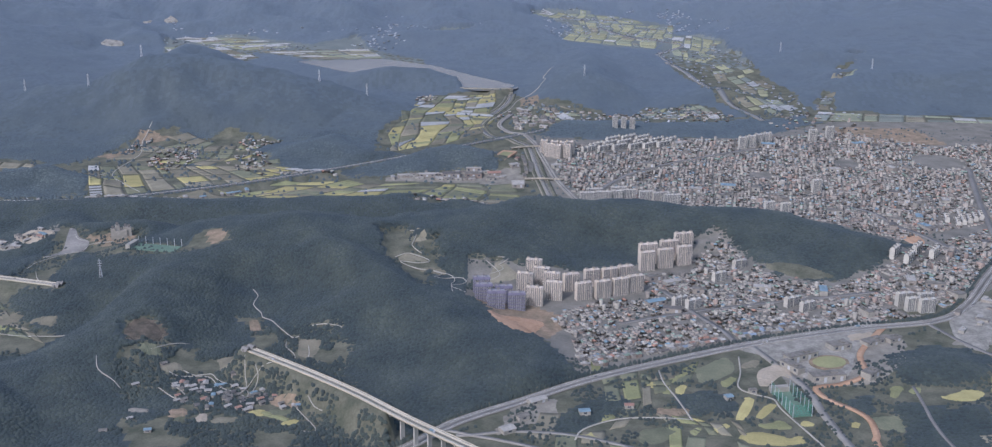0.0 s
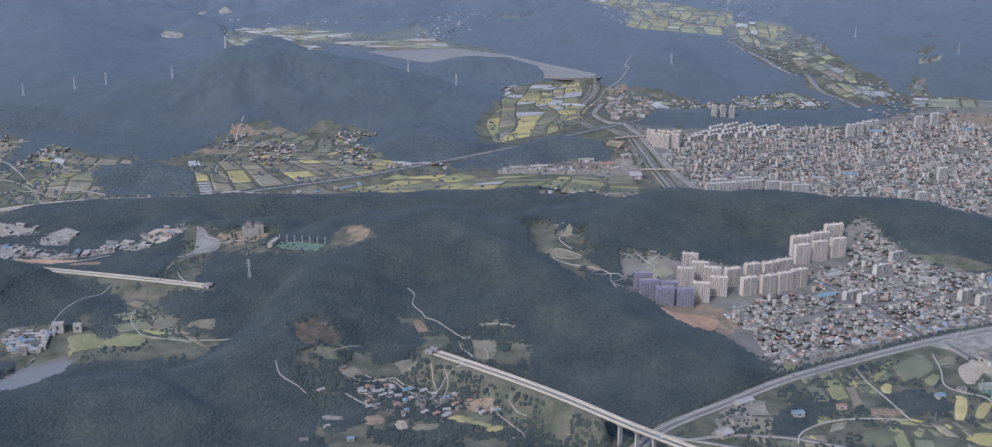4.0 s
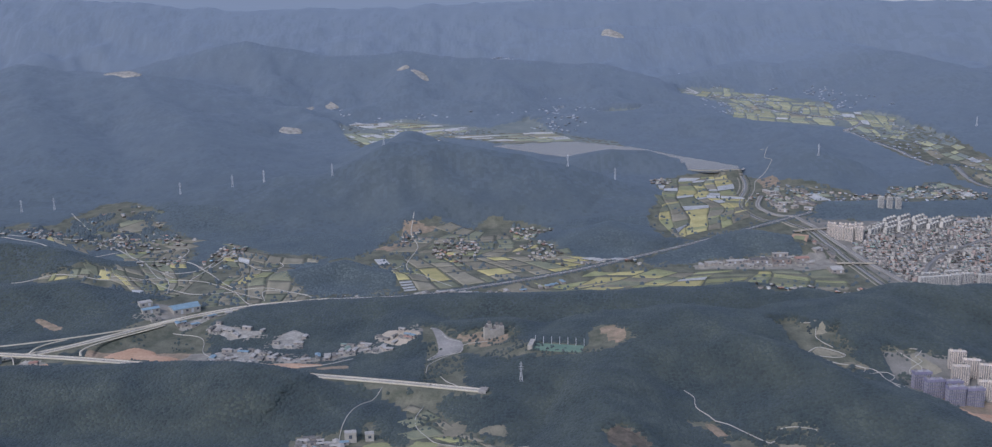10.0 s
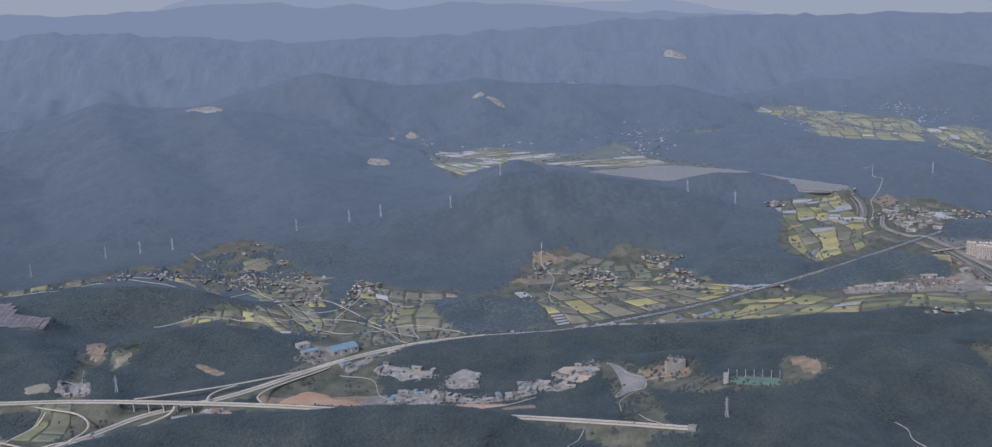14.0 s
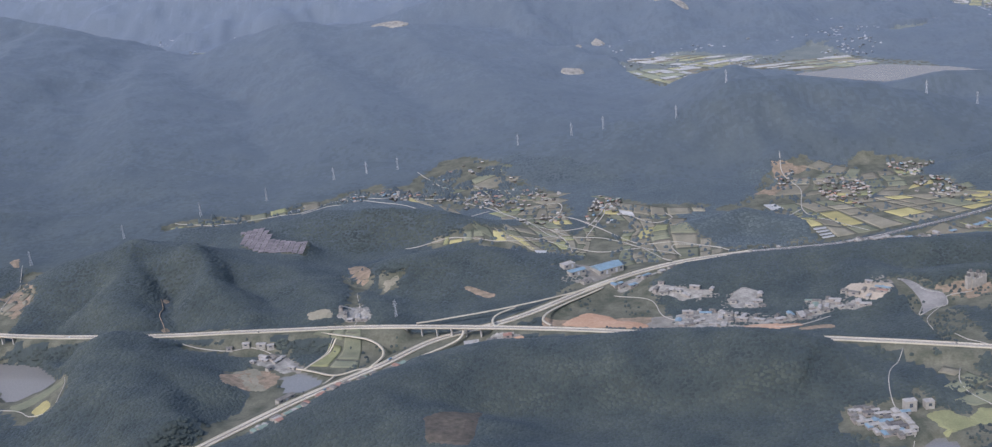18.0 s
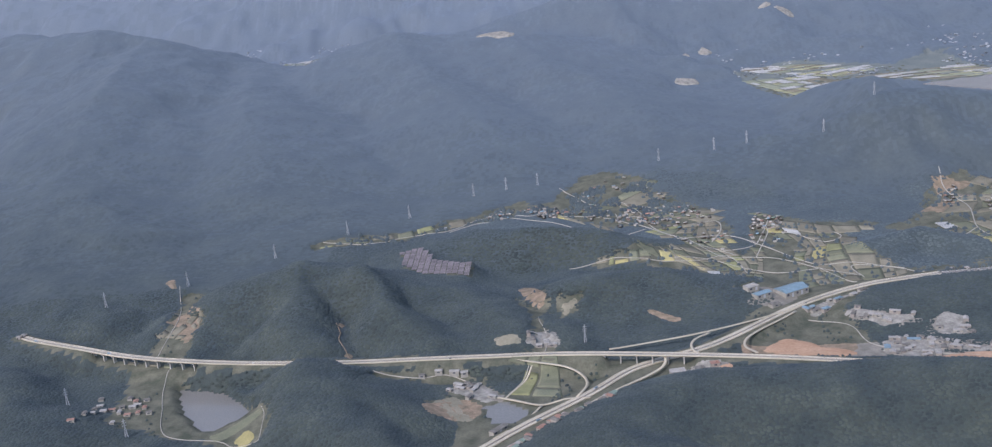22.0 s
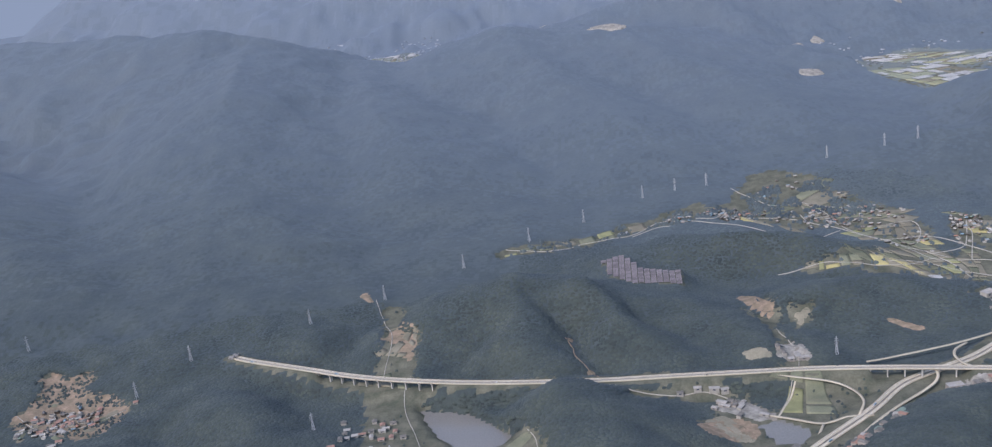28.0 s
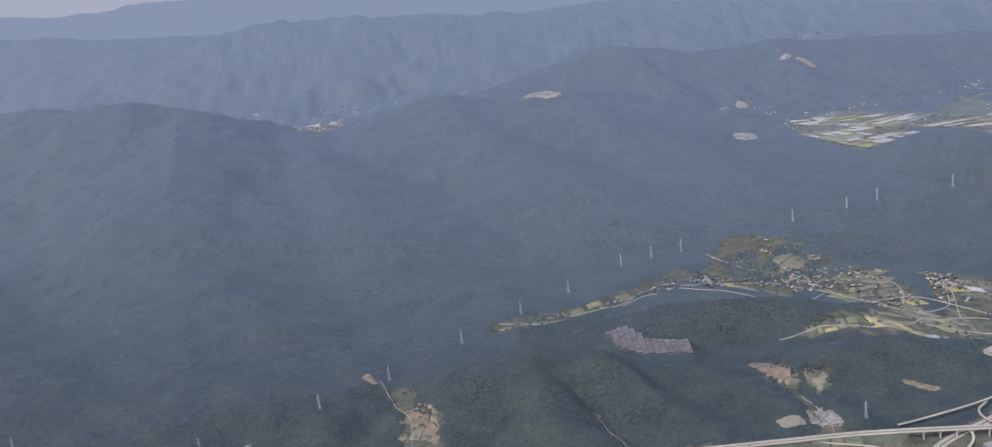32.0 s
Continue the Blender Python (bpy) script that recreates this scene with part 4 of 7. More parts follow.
lane(2.0, HWY, RAMP, (-782, 948, 9), (-763, 942, 9.5), rise=True)
lane(2.0, HWY, RAMP, (-720, 948, 13), (-699, 934, 13.5), (-663, 926, 16), (-641, 921, 17.8), rise=True)
lane(2.0, HWY, RAMP, (-875, 953, 18), (-861, 948, 17), (-835, 940, 15), (-821, 927, 13), (-817, 911, 11.5), (-824, 892, 10.8), rise=True)
lane(2.0, HWY, RAMP, (-814, 890, 10.8), (-833, 892, 9.5), (-851, 888, 7.5), (-872, 900, 6.5), (-890, 910, 6), rise=True)
lane(1.8, HWY, RAMP, (-851, 887, 7.5), (-859, 867, 8), (-870, 850, 9), (-882, 832, 10), rise=True)
lane(1.4, HWY, "narrow pale lane inside the interchange", (-881, 906), (-870, 930), (-858, 955))
lane(3.0, TOWN_ROAD, "grey slip road by a junction", (-22, 625), (20, 632), (60, 625), (120, 590), (160, 540))
lane(3.0, TOWN_ROAD, "grey slip road by a junction", (-35, 633), (5, 621), (40, 605), (90, 560))
lane(5.6, TOWN_ROAD, "pale wide town road", (188, 776), (213, 702), (216, 659), (222, 611), (232, 540))
lane(4.6, EARTH, "raw orange earth road under construction", (304, 810), (286, 784), (268, 755), (263, 729), (259, 713), (240, 704), (221, 698), (225, 681), (238, 666), (244, 652), (242, 631), (239, 618), (245, 560))
lane(2.2, ASPHALT, "narrow straight lane", (288, 700), (283, 650), (288, 590))
lane(3.4, ASPHALT, "grey town road", (335, 822), (350, 780), (372, 745), (410, 700))
for street, wide in ((STREET_A, 4.6), (STREET_B, 3.4), (STREET_C, 4.6), (STREET_D, 5.0), (STREET_E, 6.0)):
    lane(wide, ASPHALT, "grey street between town houses", *street)
PALE = "narrow pale concrete farm lane"
lane(1.0, LANE, PALE, (-729, 1261), (-677, 1261), (-643, 1223), (-604, 1169), (-561, 1161), (-525, 1145))
lane(0.9, LANE, PALE, (-859, 1440), (-840, 1415), (-822, 1387), (-809, 1383))
lane(0.9, LANE, PALE, (-787, 1388), (-771, 1377), (-745, 1367), (-714, 1355), (-704, 1338), (-688, 1319))
lane(0.9, LANE, PALE, (-793, 1353), (-786, 1329), (-763, 1309), (-742, 1282), (-727, 1265), (-708, 1238), (-688, 1219), (-674, 1204))
lane(0.9, LANE, PALE, (-778, 1341), (-756, 1345), (-736, 1361))
lane(0.9, LANE, PALE, (-711, 1305), (-684, 1308), (-682, 1279), (-694, 1246))
lane(0.9, LANE, PALE, (-773, 1193), (-796, 1199), (-821, 1196), (-840, 1193))
lane(0.9, LANE, PALE, (-773, 1193), (-745, 1184), (-715, 1186), (-686, 1205), (-674, 1183), (-667, 1146))
lane(0.9, LANE, PALE, (-907, 1358), (-886, 1355), (-873, 1375), (-872, 1357), (-831, 1350), (-798, 1339))
lane(0.9, LANE, PALE, (-979, 1323), (-965, 1334), (-950, 1343), (-936, 1343))
lane(1.0, LANE, PALE, (-629, 1304), (-643, 1254), (-656, 1226), (-690, 1216))
lane(1.0, LANE, PALE, (-430, 1391), (-432, 1353), (-422, 1304), (-431, 1241), (-420, 1209), (-380, 1165))
lane(1.0, LANE, PALE, (-431, 1241), (-461, 1217), (-517, 1238))
lane(1.0, LANE, PALE, (-760, 1299), (-802, 1275), (-828, 1302), (-869, 1332), (-942, 1359), (-978, 1329), (-1034, 1313), (-1062, 1291), (-1117, 1294))
lane(1.0, LANE, PALE, (178, 748), (174, 721), (168, 698), (175, 688), (188, 680), (190, 666), (200, 632), (206, 612))
lane(1.0, LANE, PALE, (52, 622), (58, 636), (79, 649), (103, 652), (130, 650))
lane(1.0, LANE, PALE, (117, 723), (118, 703), (123, 682), (129, 649))
lane(0.9, LANE, PALE, (-782, 1382), (-766, 1357), (-761, 1326), (-745, 1288), (-719, 1257), (-689, 1203), (-646, 1193), (-624, 1179), (-600, 1156), (-568, 1132))
lane(0.9, LANE, PALE, (-565, 1125), (-570, 1157), (-533, 1148), (-511, 1127))
lane(0.9, LANE, PALE, (-610, 1255), (-585, 1226), (-565, 1238), (-571, 1255))
lane(0.9, LANE, PALE, (-600, 1156), (-582, 1120), (-575, 1111))
lane(0.9, LANE, PALE, (-655, 1195), (-650, 1212), (-635, 1264), (-636, 1288))
lane(0.9, LANE, PALE, (-670, 1168), (-640, 1150), (-600, 1156))
lane(0.9, LANE, PALE, (-735, 1190), (-699, 1192), (-670, 1168))
lane(0.9, LANE, PALE, (84, 1784), (88, 1753), (69, 1696), (69, 1655), (33, 1593), (16, 1535), (-19, 1450))
lane(0.55, LANE, PALE, (-170, 683), (-166, 690), (-169, 700), (-171, 712))
lane(0.55, LANE, PALE, (-225, 714), (-217, 709), (-197, 709), (-185, 693), (-170, 683), (-160, 672))
lane(0.55, LANE, PALE, (-170, 683), (-166, 689), (-160, 697), (-148, 700))
lane(0.55, LANE, PALE, (-196, 859), (-190, 849), (-191, 835), (-183, 825), (-180, 816), (-172, 810), (-161, 793), (-149, 777), (-142, 785))
lane(0.55, LANE, PALE, (-138, 795), (-129, 795), (-117, 789), (-114, 786))
lane(0.55, LANE, PALE, (-136, 763), (-133, 748), (-133, 738))
lane(0.55, LANE, PALE, (-70, 900), (-59, 897), (-44, 897), (-50, 880), (-33, 893), (-23, 888), (-35, 864), (-23, 857))
lane(0.55, LANE, PALE, (-153, 770), (-152, 760), (-145, 750), (-142, 741))
lane(0.55, LANE, PALE, (-274, 712), (-269, 699), (-257, 691), (-249, 683))
lane(0.55, LANE, PALE, (-226, 691), (-211, 676), (-195, 668))
lane(0.55, LANE, PALE, (-120, 664), (-115, 656), (-109, 651))
lane(0.55, LANE, PALE, (-216, 718), (-206, 711), (-196, 714), (-188, 703), (-175, 695), (-164, 685), (-164, 671))
lane(0.55, LANE, PALE, (-162, 702), (-159, 695), (-160, 689), (-164, 676))
lane(0.55, LANE, PALE, (-128, 662), (-120, 650), (-111, 635), (-113, 630), (-121, 633))
lane(0.55, LANE, PALE, (-243, 734), (-233, 746), (-221, 754))
lane(0.55, LANE, PALE, (-219, 695), (-212, 690), (-204, 679))
lane(0.55, LANE, PALE, (-428, 862), (-444, 833), (-451, 807), (-452, 784), (-447, 761), (-454, 738))
lane(0.55, LANE, PALE, (-395, 838), (-400, 823), (-399, 807), (-390, 791), (-381, 782), (-354, 776), (-337, 776), (-319, 776))
lane(0.55, LANE, PALE, (-396, 900), (-393, 926), (-372, 958), (-366, 968), (-345, 970))
lane(0.55, LANE, PALE, (-384, 888), (-372, 862), (-362, 850))
lane(0.55, LANE, PALE, (-1205, 997), (-1206, 1023), (-1207, 1078), (-1222, 1125), (-1234, 1158), (-1240, 1175))
lane(0.55, LANE, PALE, (-1181, 1014), (-1179, 966), (-1164, 920), (-1142, 870), (-1096, 857), (-1081, 846), (-1057, 837))
lane(0.55, LANE, PALE, (-1075, 900), (-1064, 878), (-1060, 855), (-1057, 837))
lane(0.55, LANE, PALE, (-882, 905), (-868, 938), (-858, 965), (-852, 1000), (-862, 1045))
lane(0.55, LANE, PALE, (-9, 924), (5, 904), (-6, 890), (2, 880), (-11, 868), (0, 855))
lane(0.55, LANE, PALE, (-85, 914), (-73, 921), (-55, 912), (-66, 906), (-80, 907), (-66, 898), (-35, 894), (-35, 871), (-33, 845))
lane(0.55, LANE, PALE, (-78, 965), (-69, 953), (-72, 935), (-60, 920))
lane(0.55, LANE, PALE, (3, 927), (12, 924), (4, 917), (8, 912), (-5, 902), (-8, 894))
lane(0.55, LANE, PALE, (-631, 1030), (-600, 1010), (-590, 975), (-560, 955), (-500, 940), (-460, 955))
lane(0.55, LANE, PALE, (-1531, 985), (-1500, 960), (-1470, 950), (-1430, 985))

lane(0.7, LANE, PALE, (-396, 1002), (-388, 992), (-380, 977), (-368, 971), (-369, 957), (-380, 952), (-396, 936), (-388, 958))
lane(0.8, SOIL, "eroded brown track down a wooded slope", (-1045, 1046), (-1038, 1030), (-1036, 1015), (-1022, 988), (-1016, 970))
lane(0.8, LANE, PALE, (-1013, 953), (-999, 948), (-984, 946), (-959, 944), (-933, 946), (-915, 940), (-905, 932))
# bridges over the river
for (ax, ay), (bx, by) in (((32, 1219), (74, 1217)), ((18, 1340), (62, 1352))):
    z0 = float(max(ground(ax, ay), ground(bx, by))) + 1.5
    br = tagged(empty("bridge"), "pale concrete road bridge over the river", "bridge")
    ln = curve([(ax, ay, z0), ((ax + bx) / 2, (ay + by) / 2, z0 + 0.6), (bx, by, z0)])
    strip("deck", ln, 1.9, -1.9, 0, 0.8, ASPHALT, br)
    strip("parapet", ln, 2.1, 1.85, 0.4, 0.8, HWY, br)
    strip("parapet", ln, -1.85, -2.1, 0.4, 0.8, HWY, br)
    for k in range(1, 5):
        x, y = ax + (bx - ax) * k / 5, ay + (by - ay) * k / 5
        tray("pier", x, y, z0, math.degrees(math.atan2(by - ay, bx - ax)), lambda bm: box(bm, -0.5, 0.5, -1.8, 1.8, -7, -0.4), CONCRETE, br)


# farmland: each plot a mesh of its own, laid over the ground
def tunnels(ob_parent, corners, count):
    """Plastic greenhouses side by side on a four-cornered plot."""
    (a, b, c, d) = [np.array(p, float) for p in corners]
    for k in range(count):
        u0, u1 = (k + 0.12) / count, (k + 0.88) / count
        p0, p1, q0, q1 = a + (b - a) * u0, a + (b - a) * u1, d + (c - d) * u0, d + (c - d) * u1
        v, f, m = [], [], 6
        for s, (l, r) in enumerate(((p0, p1), (q0, q1))):
            w = np.linalg.norm(r - l) / 2
            for j in range(m + 1):
                an = math.pi * j / m
                xy = (l + r) / 2 + (r - l) / 2 * -math.cos(an)
                v.append((*xy, float(ground(*((l + r) / 2))) + 0.3 + min(w * 0.8, 1.3) * math.sin(an)))
        for j in range(m):
            f.append([j, j + 1, m + 2 + j, m + 1 + j])
        f += [list(range(m, -1, -1)), list(range(m + 1, 2 * m + 2))]
        ob = new("greenhouse", mesh_of("greenhouse", v, f, FILM))
        ob.parent = ob_parent


def plot(corners, material, parent, lift=0.42):
    """A field laid over the ground between four corners, with bunds round it."""
    (a, b, c, d) = [np.array(p, float) for p in corners]
    n = int(np.clip(max(np.linalg.norm(b - a), np.linalg.norm(d - a)) / 3.5, 2, 9))
    u, v = np.meshgrid(np.linspace(0, 1, n + 1), np.linspace(0, 1, n + 1))
    xy = (a * ((1 - u) * (1 - v))[..., None] + b * (u * (1 - v))[..., None] + c * (u * v)[..., None] + d * ((1 - u) * v)[..., None]).reshape(-1, 2)
    z = ground(xy[:, 0], xy[:, 1]) + lift
    i = np.arange((n + 1) ** 2).reshape(n + 1, n + 1)
    f = np.stack([i[:-1, :-1], i[:-1, 1:], i[1:, 1:], i[1:, :-1]], -1).reshape(-1, 4)
    rim = np.concatenate([i[0, :-1], i[:-1, -1], i[-1, :0:-1], i[:0:-1, 0]])
    low = len(xy) + np.arange(len(rim))
    skirt = np.stack([rim, low, np.roll(low, -1), np.roll(rim, -1)], 1)
    pts = np.vstack([np.column_stack([xy, z]), np.column_stack([xy[rim], z[rim] - 1.2])])
    ob = new("field", mesh_of("field", pts, np.vstack([f, skirt]), material))
    ob.parent = parent
    return ob


def farmland(label, corners, cols, rows, mix, wave=0.25, gap=0.06, keep=0.92, seed=1):
    """A block of plots between four corners; mix: how often (rice, green rice, vegetables, fallow, greenhouses)."""
    r = np.random.default_rng(seed)
    (a, b, c, d) = [np.array(p, float) for p in corners]
    home = tagged(empty("farmland"), label, "farmland", kind="structure")
    us = np.linspace(0, 1, cols + 1) + np.concatenate([[0], r.uniform(-0.3, 0.3, cols - 1) / cols, [0]])
    vs = np.linspace(0, 1, rows + 1) + np.concatenate([[0], r.uniform(-0.3, 0.3, rows - 1) / rows, [0]])
    span = np.linalg.norm(c - a)

    def at(u, v):
        p = a * (1 - u) * (1 - v) + b * u * (1 - v) + c * u * v + d * (1 - u) * v
        s = wave * span * 0.25
        return p + s * np.array([vnoise(p[0] / 45, p[1] / 45, seed) - 0.5, vnoise(p[0] / 45, p[1] / 45, seed + 9) - 0.5])

    # blocks that start past y 1460 get the haze-tinted crops
    kinds = [RICE, RICE_GREEN, VEG, FALLOW, None] if a[1] < 1460 else [HAZED_RICE, HAZED_GREEN, HAZED_VEG, FALLOW, None]
    mix = np.array(mix, float) / sum(mix)
    for i in range(cols):
        j = 0
        while j < rows:
            run = 1 if r.random() < 0.6 or j == rows - 1 else 2
            u0, u1, v0, v1 = us[i], us[i + 1], vs[j], vs[j + run]
            gu, gv = gap * (u1 - u0), gap * (v1 - v0)
            q = [at(u0 + gu, v0 + gv), at(u1 - gu, v0 + gv), at(u1 - gu, v1 - gv), at(u0 + gu, v1 - gv)]
            j += run
            mid = sum(q) / 4
            if r.random() > keep or wooded(*mid) > 0.5:
                continue
            k = r.choice(5, p=mix)
            if kinds[k] is None:
                tunnels(home, [q[0], q[3], q[2], q[1]], max(2, int(np.linalg.norm(q[3] - q[0]) / 4.2)))
            else:
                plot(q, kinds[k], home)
    return home


farmland("yellow and green rice plots below the reservoir dam", [(-136, 1302), (-8, 1400), (4, 1628), (-100, 1612)], 6, 26, (5, 2.6, 2.6, 3.4, 3.0), 0.35, 0.025, 0.96, seed=3)
farmland("rows of white greenhouses and rice plots beside the highway", [(-428, 1146), (-190, 1236), (-250, 1262), (-470, 1262)], 12, 5, (3, 1.6, 3, 5, 1.8), 0.1, seed=44)
farmland("small mixed plots round a village", [(-470, 1262), (-255, 1268), (-275, 1345), (-395, 1385)], 7, 8, (1, 1.2, 4, 6, 0.5), 0.5, 0.08, 0.8, seed=5)
farmland("curving plots on the valley floor", [(-615, 1112), (-520, 1135), (-520, 1262), (-644, 1297)], 7, 12, (1.0, 1.3, 4, 8, 0.2), 0.6, 0.05, 0.93, seed=6)
farmland("curving plots on the valley floor", [(-700, 1147), (-644, 1122), (-650, 1297), (-780, 1300)], 6, 13, (1.0, 1.3, 4, 8, 0.2), 0.6, 0.05, 0.93, seed=7)
farmland("curving plots on the valley floor", [(-784, 1210), (-704, 1160), (-784, 1300), (-875, 1375)], 5, 9, (3, 1.6, 3, 6, 0), 0.6, 0.05, 0.9, seed=8)
farmland("small mixed plots round a village", [(-880, 1378), (-655, 1300), (-610, 1380), (-740, 1455)], 9, 9, (0.7, 1.2, 5, 8, 0.2), 0.7, 0.07, 0.7, seed=9)
farmland("long green and yellow strips beside the highway", [(-330, 1142), (20, 1125), (25, 1205), (-225, 1205)], 9, 9, (3, 4, 3, 3, 0.5), 0.3, 0.05, 0.85, seed=11)
farmland("distant yellow rice plain", [(140, 2222), (250, 2172), (305, 2330), (115, 2420)], 8, 10, (6, 4, 2, 2, 0.5), 0.3, 0.08, 0.84, seed=12)
farmland("distant yellow rice plain", [(60, 2440), (300, 2335), (275, 2485), (105, 2500)], 8, 8, (5, 4, 3, 2, 0.5), 0.3, 0.08, 0.82, seed=13)
farmland("distant yellow rice plain", [(252, 2172), (345, 2145), (362, 2330), (305, 2335)], 5, 8, (6, 4, 2, 2, 0.5), 0.2, 0.08, 0.84, seed=35)
farmland("distant yellow rice plain", [(118, 2140), (285, 2045), (300, 2165), (140, 2235)], 7, 7, (6, 4, 2, 2, 0.6), 0.2, 0.06, 0.86, seed=38)
farmland("distant riverside plots", [(300, 1940), (352, 1880), (412, 2125), (335, 2200)], 5, 12, (5, 3, 2, 2, 0.8), 0.3, 0.08, 0.78, seed=14)
farmland("distant riverside plots", [(330, 1850), (396, 1895), (414, 1630), (345, 1600)], 4, 10, (4, 3, 2, 2, 0.8), 0.3, 0.08, 0.78, seed=15)
farmland("distant riverside plots", [(335, 1592), (400, 1600), (420, 1550), (358, 1492)], 4, 5, (3, 3, 2, 2, 1), 0.3, 0.08, 0.78, seed=16)
farmland("plots in a side valley behind wooded knolls", [(185, 1485), (300, 1490), (284, 1570), (215, 1545)], 6, 6, (2, 3, 4, 4, 1), 0.2, 0.06, 0.8, seed=31)
farmland("plots in a side valley behind wooded knolls", [(25, 1470), (150, 1488), (88, 1532), (45, 1542)], 6, 4, (2, 3, 4, 4, 1), 0.2, 0.06, 0.8, seed=32)
farmland("narrow plots climbing a distant side valley", [(440, 1550), (480, 1552), (605, 1870), (575, 1870)], 2, 14, (1, 3, 3, 6, 0.6), 0.05, 0.1, 0.8, seed=33)
farmland("long green plots along the town's edge", [(420, 1490), (690, 1478), (690, 1498), (440, 1538)], 9, 3, (1, 5, 5, 2, 0.3), 0.05, 0.05, 0.9, seed=34)
farmland("pale greenhouses and plots along the reservoir's head", [(-610, 2085), (-425, 1970), (-340, 2022), (-490, 2095)], 13, 5, (2, 2, 2, 3, 3.4), 0.1, seed=17)
farmland("pale greenhouses and plots along the reservoir's head", [(-412, 1962), (-300, 1893), (-190, 1912), (-220, 1985)], 13, 5, (2, 2, 2, 3, 3.4), 0.1, seed=18)
farmland("pale greenhouses and plots along the reservoir's head", [(-585, 1990), (-505, 1842), (-398, 1900), (-480, 2000)], 8, 8, (2, 2, 2, 3, 3), 0.1, seed=37)
PATCHES = []


def patch(poly, material, parent, lift=0.45, name="field"):
    """A plot with a rounded outline, laid over the ground, its edges let into it."""
    PATCHES.append(poly)
    bm = bmesh.new()
    line = curve([(*p, 0) for p in poly + poly[:1]], 3)[:-1]
    bm.faces.new([bm.verts.new((x, y, 0)) for x, y, _ in line])
    bmesh.ops.triangulate(bm, faces=bm.faces[:])
    for _ in range(3):
        long = [e for e in bm.edges if e.calc_length() > 7 and not e.is_boundary]
        if long:
            bmesh.ops.subdivide_edges(bm, edges=long, cuts=1)
            bmesh.ops.triangulate(bm, faces=bm.faces[:])
    for v in bm.verts:
        v.co.z = float(ground(v.co.x, v.co.y)) + (-0.25 if v.is_boundary else lift)
    bmesh.ops.recalc_face_normals(bm, faces=bm.faces[:])
    for f in bm.faces:
        if f.normal.z < 0:
            f.normal_flip()
    return part(name, bm, material, parent)


SPOTS = [(-73, 748, 2), (-22, 734, 2), (-16, 698, 2.4), (-13, 717, 1.6), (-211, 796, 2), (-188, 804, 2), (-162, 811, 3), (-215, 751, 2.4), (-76, 764, 1.6), (7, 749, 2), (-10, 689, 2), (-266, 686, 2.4), (-526, 726, 4), (-507, 721, 3), (-521, 681, 4), (-928, 997, 3), (-943, 977, 2.4)]
near_rice = tagged(empty("farmland"), "curved terraces of ripe yellow rice and green plots", "farmland", kind="structure")
patch([(104, 701), (115, 713), (114, 701), (109, 691), (110, 678), (105, 684)], RICE, near_rice)
patch([(115, 703), (123, 701), (120, 684), (114, 687)], RICE_GREEN, near_rice)
patch([(123, 699), (134, 702), (131, 688), (123, 684)], RICE, near_rice)
patch([(120, 714), (134, 719), (135, 707), (122, 703)], RICE_GREEN, near_rice)
patch([(141, 727), (168, 748), (173, 728), (164, 714), (143, 703)], VEG, near_rice)
patch([(155, 707), (168, 717), (170, 708), (158, 694)], RICE_GREEN, near_rice)
patch([(169, 683), (177, 682), (171, 662), (161, 648), (156, 651), (161, 668)], RICE, near_rice)
patch([(178, 671), (191, 679), (188, 668), (178, 654), (168, 648), (171, 659)], RICE, near_rice)
patch([(132, 631), (141, 642), (152, 648), (157, 646), (143, 632)], RICE, near_rice)
patch([(151, 629), (168, 637), (187, 629), (195, 632), (194, 618), (164, 617)], RICE, near_rice)
patch([(170, 646), (187, 651), (191, 638), (171, 638)], RICE_GREEN, near_rice)
patch([(195, 646), (203, 652), (208, 643), (197, 641)], RICE, near_rice)
patch([(55, 631), (62, 636), (68, 627), (65, 623), (55, 624)], RICE, near_rice)
patch([(230, 649), (239, 653), (233, 638), (227, 637)], RICE, near_rice)
patch([(297, 681), (322, 697), (334, 691), (322, 674), (306, 674)], RICE, near_rice)
patch([(283, 699), (293, 701), (291, 688), (280, 686)], RICE_GREEN, near_rice)
patch([(271, 702), (282, 699), (273, 682), (264, 676)], RICE_GREEN, near_rice)
patch([(64, 744), (73, 746), (78, 728), (71, 718), (67, 729)], RICE_GREEN, near_rice)
patch([(93, 636), (112, 641), (118, 631), (104, 617), (91, 619)], VEG, near_rice)
patch([(124, 636), (136, 644), (131, 631), (124, 626)], RICE_GREEN, near_rice)
patch([(106, 667), (129, 667), (128, 656), (108, 654)], SOIL, near_rice)
patch([(176, 738), (191, 746), (191, 732), (176, 728)], FALLOW, near_rice)
patch([(140, 612), (185, 600), (190, 612), (164, 615)], RICE, near_rice)
patch([(84, 604), (120, 596), (122, 612), (90, 612)], VEG, near_rice)
patch([(245, 640), (262, 636), (264, 656), (246, 656)], VEG, near_rice)
for q in ([(187, 728), (203, 736), (214, 726), (207, 708), (202, 716), (186, 696), (182, 708)], [(266, 792), (289, 798), (285, 783), (267, 776)]):
    tagged(patch(q, SAND, None, 0.8, "pavement"), "pale gravel parking ground", "car park", kind="structure")
tagged(patch([(175, 763), (200, 783), (233, 800), (270, 812), (292, 820), (300, 808), (284, 784), (268, 756), (252, 720), (240, 712), (222, 702), (214, 717), (201, 743)], PALE_YARD, None, 0.42, "pavement"), "wide grey paved ground round a school", "paved ground", kind="structure")
hill_plots = tagged(empty("farmland"), "brown and yellow plots round a hillside village", "farmland", kind="structure")
